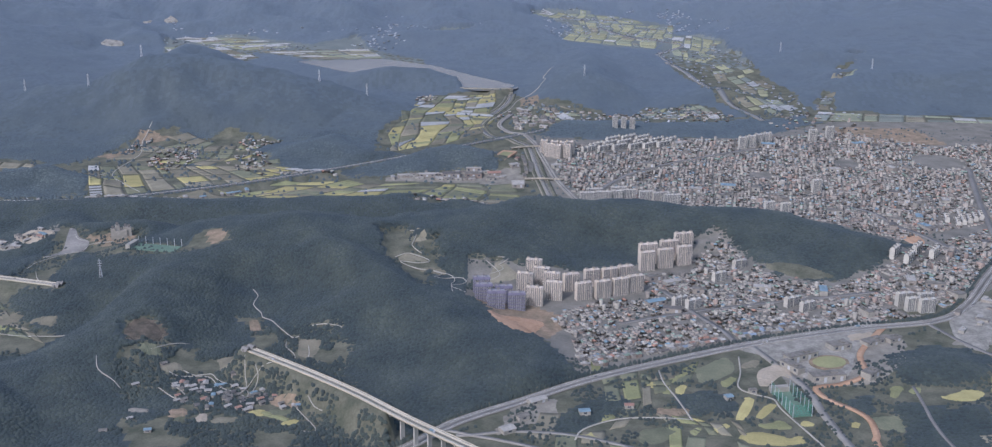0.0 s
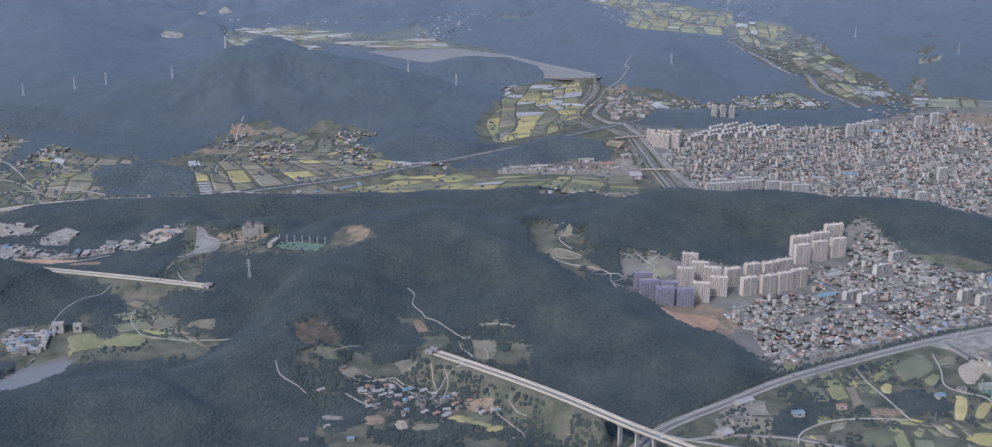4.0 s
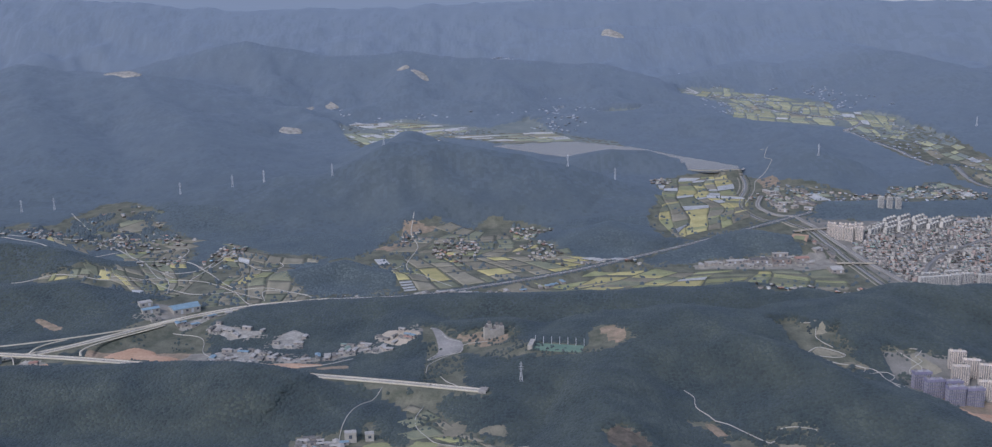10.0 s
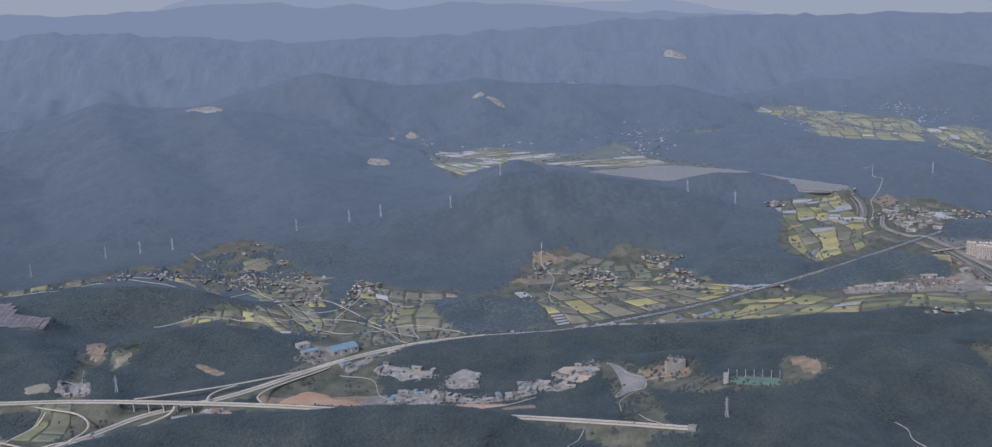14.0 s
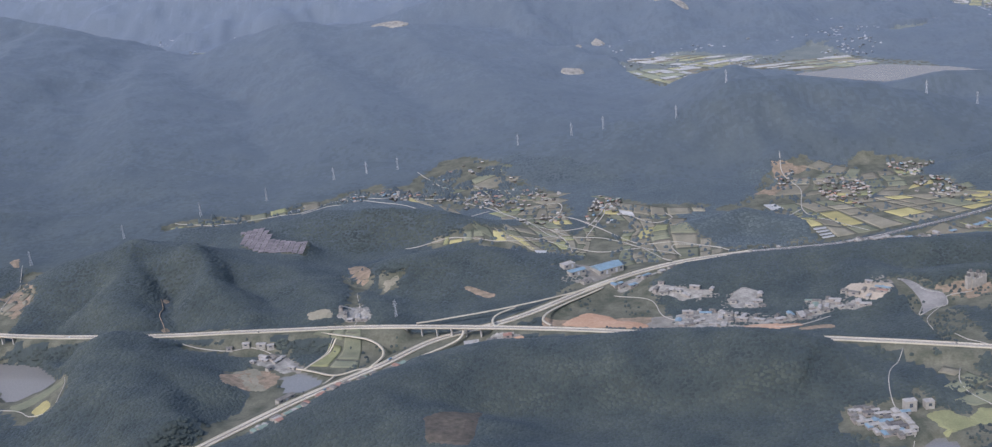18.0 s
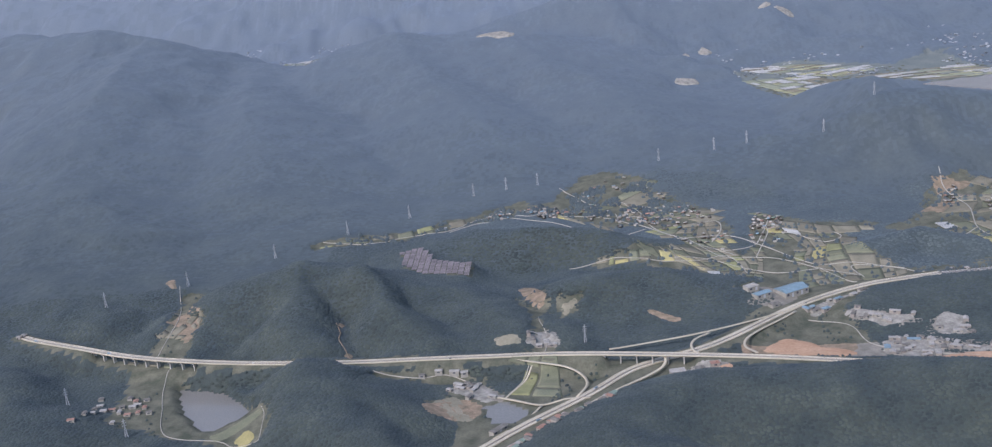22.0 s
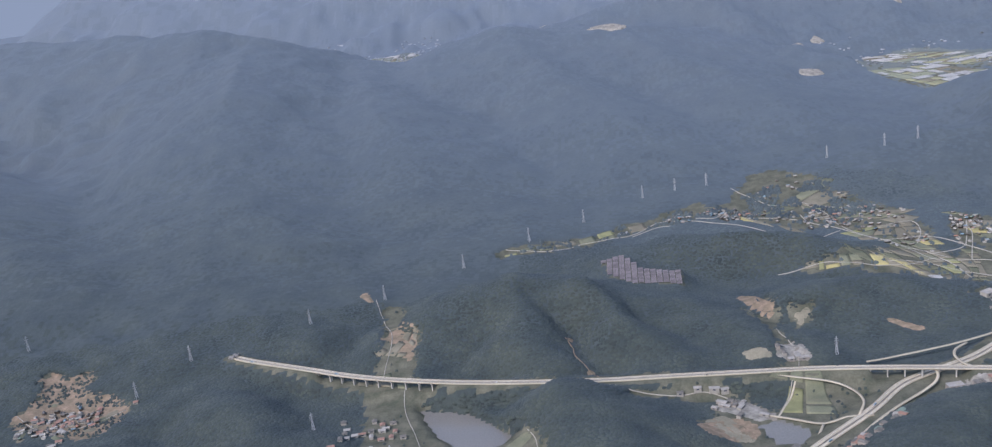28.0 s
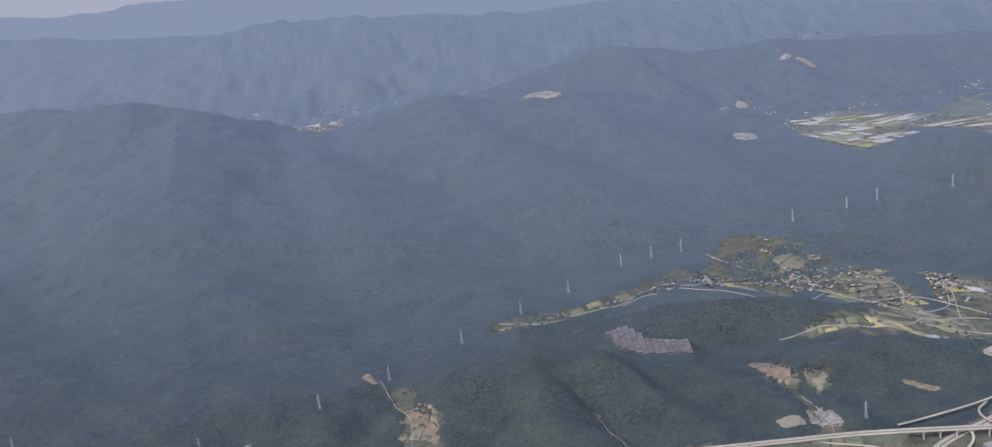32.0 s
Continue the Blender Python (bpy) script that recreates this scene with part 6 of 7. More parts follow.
hamlet(VILLAGE, -52, 1112, 34, 22, 86, 60)
hamlet(VILLAGE, 280, 1500, 40, 30, 76, 40)
hamlet(VILLAGE, -400, 2000, 60, 30, 77, 40, far=True)
hamlet(VILLAGE, 200, 2400, 90, 30, 78, 60, far=True)
hamlet(VILLAGE, 300, 2150, 40, 40, 79, 30, far=True)
hamlet(VILLAGE, -1430, 2510, 95, 36, 81, 110, far=True)
hamlet(VILLAGE, -210, 2020, 50, 40, 82, 40, far=True)
hamlet(VILLAGE, 420, 1480, 60, 60, 83, 50)
hamlet(VILLAGE, -300, 2782, 50, 26, 84, 50, far=True)
FAR = "scattered pale houses of distant valley villages"
for k, (cx, cy, rx, ry, n) in enumerate(((150, 2260, 130, 140, 60), (360, 1850, 90, 250, 120), (230, 2470, 170, 80, 30), (500, 1690, 70, 160, 90), (-60, 1990, 160, 50, 40), (-560, 2040, 120, 50, 40), (440, 1560, 70, 70, 70), (150, 1510, 150, 50, 90), (-150, 2110, 150, 50, 36), (150, 2750, 200, 80, 40))):
    hamlet(FAR, cx, cy, rx, ry, 140 + k, n, valley=True, far=True)


# specks of far villages on the valley floors
r7 = np.random.default_rng(170)
sx, sy = r7.uniform(-1700, 700, 16000), r7.uniform(1900, 3150, 16000)
low = ground(sx, sy) - floor_of(sx, sy)
ok = (low < 16) & (fbm(sx / 60, sy / 60, 97, 3) > 0.56) & (sy > 1980 + 0.1 * (sx + 1700)) & ~inside(sx, sy, grown(LAKE, 14))
sx, sy = sx[ok][:1100], sy[ok][:1100]
n = len(sx)
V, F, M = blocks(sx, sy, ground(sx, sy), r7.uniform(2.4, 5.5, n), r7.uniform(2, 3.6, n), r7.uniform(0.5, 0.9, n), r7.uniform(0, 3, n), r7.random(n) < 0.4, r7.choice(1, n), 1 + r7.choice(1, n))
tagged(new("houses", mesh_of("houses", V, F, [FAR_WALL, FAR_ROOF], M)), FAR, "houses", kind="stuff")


# power pylons
def pylon(label):
    thing = tagged(empty("pylon"), label, "pylon", "power line")
    for a, b in ((1, 1), (-1, 1), (-1, -1), (1, -1)):
        bm = bmesh.new()
        beam(bm, (1.2 * a, 1.2 * b, -1), (0.4 * a, 0.4 * b, 9), 0.1)
        beam(bm, (0.4 * a, 0.4 * b, 9), (0.18 * a, 0.18 * b, 16), 0.09)
        part("leg", bm, STEEL, thing)
    bm = bmesh.new()
    for k in range(9):
        w0, w1 = 1.2 - 0.8 * k / 9, 1.2 - 0.8 * (k + 1) / 9
        for a, b, c, d in ((1, 1, -1, 1), (-1, 1, -1, -1), (-1, -1, 1, -1), (1, -1, 1, 1)):
            beam(bm, (w0 * a, w0 * b, k), (w1 * c, w1 * d, k + 1), 0.06)
    part("bracing", bm, STEEL, thing)
    for z, w in ((10, 1.7), (12, 1.9), (14, 1.5)):
        bm = bmesh.new()
        beam(bm, (-w, 0, z), (w, 0, z), 0.1)
        beam(bm, (-w, 0, z), (0, 0.2, z + 0.9), 0.06)
        beam(bm, (w, 0, z), (0, -0.2, z + 0.9), 0.06)
        arm = part("crossarm", bm, STEEL, thing)
        for u in (-w, w):
            bm = bmesh.new()
            beam(bm, (u, 0, z - 1.0), (u, 0, z), 0.09)
            part("insulator", bm, ROOF_DARK, arm, "dark insulator string")
    return thing


first = pylon("tall pale steel lattice pylon on a wooded slope")
for k, (x, y, turn) in enumerate(((-1158, 1246, 45), (-1092, 1311, 45), (-1033, 1377, 45), (-963, 1436, 30), (-924, 1448, 15), (-886, 1456, 10), (-737, 1495, 10), (-669, 1494, 0), (-629, 1498, 0), (-539, 1485, 0), (-474, 1512, 0), (-236, 1498, -10), (-174, 1503, -10), (124, 1614, -20), (471, 1906, 0), (-1231, 1176, 50), (-1293, 1116, 50), (-1392, 1054, 50), (-1425, 1000, 50), (-1573, 1100, 50), (-1247, 926, 40), (-1173, 869, 40), (-321, 864, 10), (-820, 1000, 10), (560, 1700, 0))):
    m = pose(x, y, float(ground(x, y)), 0, 0, turn)
    if k:
        copy_thing(first, m)
    else:
        first.matrix_world = m


# solar farm on its hillside
solar = tagged(empty("solar_farm"), "grey solar panel rows on a cleared hillside", "solar farm")
panel_bm = bmesh.new()
box(panel_bm, -2.7, 2.7, -0.9, 0.9, 0, 0.12)
panel_me = bpy.data.meshes.new("panel")
panel_bm.to_mesh(panel_me)
panel_bm.free()
panel_me.materials.append(PANEL)
for y in np.arange(1143, 1225, 3.0):
    for x in np.arange(-1010, -926, 6.0):
        if inside(np.array([x]), np.array([y]), FARM)[0]:
            ob = new("panel", panel_me)
            ob.parent = solar
            ob.matrix_local = pose(x, y, float(ground(x, y)) + 1.3, 24, 0, 0)
legs = bmesh.new()
for y in np.arange(1143, 1225, 3.0):
    for x in np.arange(-1010, -926, 6.0):
        if inside(np.array([x]), np.array([y]), FARM)[0]:
            z = float(ground(x, y))
            for dx in (-2, 2):
                box(legs, x + dx - 0.08, x + dx + 0.08, y - 0.08, y + 0.08, z - 0.3, z + 1.35)
tagged(part("posts", legs, STEEL, solar), "thin steel posts under the panels", kind="stuff")


# works, sheds and schools: a body, a roof and doors or window bands
def shed(x, y, w, d, h, turn, roof, label, ridged=True, wall=WALL_B, category="industrial shed"):
    thing = tagged(empty(category.replace(" ", "_"), x, y, float(ground(x, y)), turn), label, category)
    bm = bmesh.new()
    box(bm, -w / 2, w / 2, -d / 2, d / 2, -1.5, h)
    part("wall", bm, wall, thing)
    bm = bmesh.new()
    if ridged:
        prism(bm, -w / 2 - 0.25, w / 2 + 0.25, -d / 2 - 0.25, d / 2 + 0.25, h + 0.01, h + 0.16 * d)
    else:
        box(bm, -w / 2 - 0.15, w / 2 + 0.15, -d / 2 - 0.15, d / 2 + 0.15, h + 0.01, h + 0.35)
        box(bm, w * 0.1, w * 0.3, -d * 0.2, d * 0.2, h + 0.34, h + 1.2)
    part("roof", bm, roof, thing)
    for k in range(max(1, int(w / 5))):
        bm = bmesh.new()
        u = -w / 2 + (k + 0.5) * w / max(1, int(w / 5))
        box(bm, u - 1.1, u + 1.1, -d / 2 - 0.05, -d / 2 + 0.1, 0.2 if k % 2 else h * 0.4, h * 0.8)
        part("door" if k % 2 else "window", bm, GLASS if k % 2 == 0 else STEEL, thing)
    TAKEN.append((x, y, max(w, d) / 2))
    return thing


shed(-636, 1074 + 20, 26, 17, 5, 32, ROOF_BLUE, "large shed with a pale blue roof beside the highway")
shed(-664, 1078, 16, 8, 4, 32, ROOF_BLUE, "blue-roofed works by a valley road")
shed(-672, 1090, 12, 8, 4, 32, ROOF_WHITE, "pale works building by a valley road", False)
shed(-655, 1062, 9, 6, 3, 32, ROOF_GREY, "small grey works shed")
r5 = np.random.default_rng(91)


def works(label, corners, count, roofs, turns=(-10, 80, 20), yard=PALE_YARD, words="pale concrete works yard strewn with goods", category="industrial shed"):
    """A yard and the sheds standing on it."""
    if yard:
        tagged(patch(list(corners), yard, None, 0.4, "ground_yard"), words, "works yard", kind="structure")
    p, made = np.array(corners), 0
    for _ in range(60 * count):
        x, y = r5.uniform(p[:, 0].min(), p[:, 0].max()), r5.uniform(p[:, 1].min(), p[:, 1].max())
        if made < count and inside(np.array([x]), np.array([y]), list(corners))[0] and all((x - a) ** 2 + (y - b) ** 2 > (0.7 * q + 2) ** 2 for a, b, q in TAKEN[-40:]):
            shed(x, y, r5.uniform(4, 10), r5.uniform(2.6, 4.6), r5.uniform(1.5, 2.8), r5.choice(turns), roofs[made % len(roofs)], label, made % 3 > 0, [WALL_A, WALL_B][made % 2], category)
            made += 1


PALE_ROOFS = [ROOF_WHITE, ROOF_GREY, ROOF_WHITE, ROOF_WHITE, ROOF_GREY]
ESTATE = "pale factory building in an industrial estate"
works(ESTATE, ((-582, 980), (-563, 984), (-550, 971), (-537, 958), (-546, 944), (-566, 938), (-576, 946), (-585, 958)), 15, PALE_ROOFS + [ROOF_BLUE])
works(ESTATE, ((-583, 994), (-553, 984), (-535, 973), (-512, 960), (-498, 962), (-510, 947), (-532, 956), (-559, 973)), 11, PALE_ROOFS, (-28, 62))
works("pale factory building between wooded slopes", ((-505, 960), (-476, 968), (-462, 971), (-460, 962), (-476, 955), (-506, 948)), 9, PALE_ROOFS + [ROOF_BLUE], (12, 102))
works("pale gravel works building on a terraced pit", ((-537, 998), (-531, 1014), (-521, 1024), (-512, 1020), (-503, 1012), (-512, 1001), (-509, 984), (-532, 986)), 5, PALE_ROOFS)
works("long pale storage shed along a works yard", ((-603, 1032), (-594, 1038), (-584, 1032), (-569, 1023), (-546, 1019), (-549, 1011), (-573, 1004), (-582, 1010), (-597, 1021)), 10, PALE_ROOFS, (-22, -22, 68))
works("plant with pale green and white roofs", ((-470, 994), (-446, 987), (-449, 968), (-473, 973)), 9, [ROOF_WHITE, ROOF_GREEN, ROOF_WHITE, ROOF_GREY], (-14, 76))
works("mixed works shed on bare ground above a wood", ((-444, 997), (-432, 1006), (-405, 989), (-405, 977), (-421, 969), (-432, 975), (-441, 986)), 9, [ROOF_GREY, ROOF_BLUE, ROOF_WHITE, ROOF_GREY, ROOF_RED], (-30, 60), SAND, "sandy yard between sheds")
works("small works shed beside a lane", ((-454, 966), (-436, 978), (-430, 963), (-441, 958)), 4, PALE_ROOFS)
works("workshop in a row beside the valley highway", ((-632, 1048), (-600, 1070), (-570, 1082), (-566, 1074), (-598, 1056), (-624, 1036)), 8, [ROOF_BLUE, ROOF_WHITE, ROOF_BLUE, ROOF_GREY], (34, 34, 124))
works("pale works shed near the interchange", ((-931, 925), (-913, 941), (-898, 932), (-884, 911), (-894, 900), (-908, 908)), 9, PALE_ROOFS, (-30, 60))
works("pale works shed near the interchange", ((-872, 990), (-866, 1014), (-846, 1012), (-840, 993), (-857, 987)), 5, PALE_ROOFS, (8, 98))
tagged(patch([(-945, 889), (-929, 907), (-908, 896), (-900, 876), (-914, 868), (-935, 871)], SOIL, None, 0.45, "ground_pit"), "brown dug-over pit at a wood's edge", "bare earth", kind="structure")
tagged(patch([(-754, 930), (-740, 936), (-721, 934), (-706, 926), (-716, 915), (-746, 914)], PALE_YARD, None, 0.5, "ground_yard"), "pale yard round a toll office", "yard", kind="structure")
tagged(patch([(-726, 925), (-708, 928), (-704, 920), (-718, 912)], EARTH, None, 0.75, "ground_cutting"), "orange earth heap beside the toll yard", "bare earth", kind="structure")
tagged(patch([(-679, 970), (-668, 986), (-654, 994), (-637, 986), (-631, 970), (-654, 964)], EARTH, None, 0.6, "ground_cutting"), "orange earth cut beside the highway junction", "bare earth", kind="structure")
tagged(patch([(-495, 936), (-477, 941), (-463, 940), (-461, 929), (-483, 930)], SOIL, None, 0.5, "ground_cutting"), "brown bare slope above the highway", "bare earth", kind="structure")
for x, y, w, d, roof in ((-747, 924, 12, 7, ROOF_WHITE), (-730, 922, 8, 6, ROOF_GREY), (-718, 927, 7, 5, ROOF_RED)):
    shed(x, y, w, d, 3, 10, roof, "toll office beside the highway junction", False, WALL_A)
for x, y, w, d, turn in ((-952, 945, 5, 3.5, 5), (-938, 947, 6, 4, 0), (-925, 946, 8, 4, -5), (-917, 945, 6, 4, 10), (-880, 845, 15, 5, 52)):
    shed(x, y, w, d, 3, turn, [ROOF_WHITE, ROOF_GREY][int(w) % 2], "pale works shed near the interchange")
works("long pale storage shed on a concrete yard", ((356, 824), (385, 855), (411, 871), (370, 770), (351, 766), (348, 789)), 8, PALE_ROOFS, (55, 55, 145))
STRIP = "factory building in a strip below a wooded knoll"
works(STRIP, ((-122, 1216), (-112, 1226), (-79, 1234), (-55, 1240), (-10, 1240), (10, 1232), (18, 1216), (-31, 1214), (-85, 1216)), 34, [ROOF_WHITE, ROOF_GREY, ROOF_WHITE, ROOF_WHITE, ROOF_GREY], (4, 4, 94), None)
for x, y, w, d, h, turn, roof, wall in ((-50, 1229, 20, 10, 4.6, 4, ROOF_DARK, WALL_A), (-25, 1229, 18, 11, 4.2, 2, ROOF_GREY, WALL_C), (-25, 1237, 17, 4, 6, 2, ROOF_WHITE, WALL_A), (-2, 1234, 15, 9, 2.6, 6, ROOF_RED, WALL_A), (-77, 1226, 18, 7, 3, 6, ROOF_WHITE, WALL_A), (-103, 1222, 13, 6, 2.8, 8, ROOF_WHITE, WALL_A), (24, 1198, 13, 16, 3.6, 4, ROOF_WHITE, WALL_A), (21, 1254, 11, 7, 3, 30, ROOF_WHITE, WALL_A)):
    shed(x, y, w, d, h, turn, roof, STRIP, roof in (ROOF_RED, ROOF_WHITE) and w > 12, wall)
for x, y, w in ((41, 1296, 22), (42, 1272, 18), (43, 1250, 20), (41, 1232, 14)):
    shed(x - 9, y, w, 3.6, 1.8, 94, ROOF_GREY, "long low roof along the river bank", False, WALL_A)
school = tagged(empty("sports_field", 9, 1286, float(ground(9, 1286)) + 0.6, 70), "grass sports field with an orange earth border", "sports field")
tray("running_track", 0, 0, 0, 0, lambda bm: box(bm, -22, 22, -9, 9, -2, 0.2), EARTH, school)
tray("lawn", 0, 0, 0, 0, lambda bm: box(bm, -15, 15, -6, 6, -1.5, 0.35), RICE_GREEN, school)
for x, y, w, d, turn in ((12, 1318, 12, 6, 10), (-2, 1312, 7, 4, 80), (24, 1276, 6, 4, 70)):
    shed(x, y, w, d, 2.6, turn, ROOF_RED, "orange-roofed hall beside the river", True, WALL_A)
works("low house in a row along the valley road", ((-423, 1112), (-387, 1108), (-352, 1128), (-314, 1148), (-261, 1176), (-256, 1166), (-320, 1136), (-356, 1116), (-390, 1096), (-420, 1100)), 22, [ROOF_WHITE, ROOF_GREY, ROOF_BLUE, ROOF_WHITE], (20, 20, 110), None)
for x, y, w, d, turn, roof in ((30, 672, 13, 6, 32, ROOF_WHITE), (10, 632, 9, 7, 30, ROOF_WHITE), (20, 648, 8, 5, 30, ROOF_GREY), (60, 655, 7, 5, 10, ROOF_BLUE), (90, 665, 6, 4, 0, ROOF_RED), (158, 680, 5, 5, 20, ROOF_BLUE), (176, 690, 5, 4, 10, ROOF_GREY)):
    shed(x, y, w, d, 2.6, turn, roof, "isolated pale shed among rice plots")
for k in range(22):
    x, y = 48 + r5.uniform(-24, 30), 1478 + r5.uniform(-48, 50)
    shed(x, y, r5.uniform(6, 13), r5.uniform(4, 7), r5.uniform(2, 3.2), r5.choice([20, 110, -30]), [ROOF_WHITE, ROOF_GREY, ROOF_WHITE, ROOF_GREY, ROOF_DARK][k % 5], "grey factory building below a reservoir dam", k % 2 > 0, WALL_A)
for poly, count in ((CITY, 34), (NEAR_TOWN, 12)):
    p = np.array(poly)
    while count:
        x, y = r5.uniform(p[:, 0].min(), p[:, 0].max()), r5.uniform(p[:, 1].min(), p[:, 1].max())
        if inside(np.array([x]), np.array([y]), poly)[0] and free(np.array([x]), np.array([y]))[0]:
            shed(x, y, r5.uniform(9, 17), r5.uniform(6, 9), r5.uniform(3, 5.5), r5.choice([-11, 79, 24, 114]), [ROOF_GREY, ROOF_WHITE, ROOF_GREY, ROOF_DARK, ROOF_BLUE][count % 5], "flat-roofed hall or market among town houses", count % 4 == 0, [WALL_A, WALL_B][count % 2], "town building")
            count -= 1
# school and stadium grounds
for x, y, w, d, h, turn in ((222, 745, 26, 7, 5, 26), (212, 728, 18, 7, 4.5, -60), (232, 712, 24, 9, 5, 10), (262, 712, 12, 8, 4, 40), (255, 766, 16, 10, 4, 22), (283, 775, 18, 8, 3, 30), (300, 780, 12, 6, 3, 30)):
    shed(x, y, w, d, h, turn, ROOF_GREY, "flat-roofed school building round a sports field", False, WALL_B, "school building")
track = tagged(empty("sports_field", 241, 739, float(ground(241, 739)) + 0.8, 20), "oval grass sports field with pale track", "sports field")


def oval(bm, a, b, z0, z1):
    ring = [(a * math.cos(t), b * math.sin(t)) for t in np.linspace(0, 2 * math.pi, 40, endpoint=False)]
    top, low = [bm.verts.new((x, y, z1)) for x, y in ring], [bm.verts.new((x, y, z0)) for x, y in ring]
    bm.faces.new(top)
    for k in range(40):
        bm.faces.new((low[k], low[(k + 1) % 40], top[(k + 1) % 40], top[k]))


tray("running_track", 0, 0, 0, 0, lambda bm: oval(bm, 15, 12, -2, 0.2), SOIL, track)
tray("lawn", 0, 0, 0, 0, lambda bm: oval(bm, 12.5, 9.5, -1.5, 0.35), RICE_GREEN, track)

# golf driving ranges: posts with green nets
def driving_range(x, y, turn, w, d, h, label, netted=True):
    thing = tagged(empty("driving_range", x, y, float(ground(x, y)), turn), label, "driving range")
    tray("lawn", 0, 0, 0, 0, lambda bm: box(bm, -w / 2, w / 2, -d / 2, d / 2, -2, 0.5), TURF, thing)
    spots = [(u, s * d / 2) for u in np.linspace(-w / 2, w / 2, 7) for s in ((-1, 1) if netted else (1,))]
    for u, v in spots:
        bm = bmesh.new()
        beam(bm, (u, v, -1), (u, v, h), 0.16)
        part("post", bm, STEEL, thing)
    for a, b, c, e in () if not netted else ((-w / 2, w / 2, d / 2, d / 2), (-w / 2, w / 2, -d / 2, -d / 2), (w / 2, w / 2, -d / 2, d / 2)):
        bm = bmesh.new()
        n = 16
        for k in range(n + 1):
            p, q = a + (b - a) * k / n, c + (e - c) * k / n
            beam(bm, (p, q, 0.5), (p, q, h - 0.3), 0.035)
        for k in range(7):
            z = 0.7 + (h - 1.2) * k / 6
            beam(bm, (a, c, z), (b, e, z), 0.03)
        part("net", bm, NET_GREEN, thing, "see-through green netting")
    tray("tee_building", -w / 2 - 2, 0, 0, 0, lambda bm: box(bm, -2, 2, -d / 2, d / 2, -1, 4), WALL_B, thing)


driving_range(198, 673, -80, 36, 13, 9, "green netted golf driving range among rice plots")
driving_range(-289, 912, -12, 40, 16, 7, "pale green golf driving range with tall posts", False)
# small hilltop hotel with spires, quarry face and road cut
hotel = tagged(empty("hilltop_hotel", -340, 978, float(ground(-340, 978)), 20), "pale hotel with pointed turrets on bare ground", "hotel")
for k, (u, v, w, h) in enumerate(((0, 0, 10, 7), (-7, 1, 4, 9), (7, 1, 4, 9), (-3, 4, 4, 11), (4, 4, 4, 9))):
    tray("wing", u, v, 0, 0, lambda bm, w=w, h=h: box(bm, -w / 2, w / 2, -1.8, 1.8, -3, h), WALL_B, hotel)
    tray("turret", u, v, h, 0, lambda bm: prism(bm, -1.2, 1.2, -1.2, 1.2, 0.01, 2.6), ROOF_DARK, hotel)
for poly, words in (([(-396, 1004), (-388, 996), (-380, 980), (-368, 972), (-368, 957), (-380, 952), (-394, 936), (-388, 958), (-390, 976)], "bare grey rock slope cut into the woods"),):
    bm = bmesh.new()
    line = curve([(*p, 0) for p in poly + poly[:1]], 4)[:-1]
    vs = [bm.verts.new((x, y, float(ground(x, y)) + 0.5)) for x, y, _ in line]
    bm.faces.new(vs)
    bmesh.ops.triangulate(bm, faces=bm.faces[:])
    ob = part("rock_face", bm, ROCK, None)
    tagged(ob, words, "rock", kind="structure")

# village houses and flats
works("small house with a ridged roof in a hillside village", ((-481, 773), (-483, 791), (-474, 790), (-457, 781), (-448, 781), (-445, 765), (-450, 753), (-462, 752), (-475, 763)), 36, [ROOF_GREY, ROOF_WHITE, ROOF_DARK, ROOF_WHITE, ROOF_BLUE, ROOF_WHITE], (10, 100), None, category="house")
shed(-444, 783, 8, 5, 7, 10, ROOF_WHITE, "white five-storey flats at a village edge", False, WALL_B, "flats")
shed(-431, 786, 6, 5, 5, 10, ROOF_WHITE, "white low flats at a village edge", False, WALL_B, "flats")
hill_houses = [(-219, 698), (-205, 702), (-187, 698), (-170, 692), (-149, 684), (-130, 675), (-124, 662), (-144, 657), (-167, 657), (-192, 662), (-211, 671)]
made = []
while len(made) < 62:
    x, y = r5.uniform(-222, -122), r5.uniform(655, 704)
    if len(made) > 54:
        x, y = r5.uniform(-250, -125), r5.uniform(620, 745)
    elif not inside(np.array([x]), np.array([y]), hill_houses)[0]:
        continue
    if any((x - a) ** 2 + (y - b) ** 2 < 12 for a, b in made):
        continue
    made.append((x, y))
    k = len(made)
    shed(x, y, r5.uniform(2.8, 5.2), r5.uniform(2.4, 3.6), r5.uniform(1.2, 2.0), r5.choice([10, 100, 40]), [ROOF_GREY, ROOF_WHITE, ROOF_DARK, ROOF_WHITE, ROOF_GREY, ROOF_WHITE, ROOF_RED, ROOF_GREY, ROOF_BLUE][k % 9], "small house with a ridged roof in a hillside village", True, [WALL_A, WALL_B][k % 2], "house")
for k in range(40):
    x, y = -1485 + r5.normal(0, 22), 965 + r5.normal(0, 20)
    shed(x, y, r5.uniform(4, 6), r5.uniform(3, 4.5), r5.uniform(1.5, 2.2), r5.choice([10, 100, 40]), [ROOF_RED, ROOF_RED, ROOF_GREY, ROOF_WHITE][k % 4], "small house with an orange or grey roof in a hill village", True, WALL_B, "house")
for k in range(20):
    x, y = -1200 + r5.normal(0, 14), 925 + r5.normal(0, 18)
    shed(x, y, r5.uniform(3.5, 6), r5.uniform(3, 4.5), r5.uniform(1.5, 2.2), r5.choice([10, 100]), [ROOF_GREY, ROOF_WHITE, ROOF_RED][k % 3], "small house beside a farm reservoir", True, WALL_B, "house")
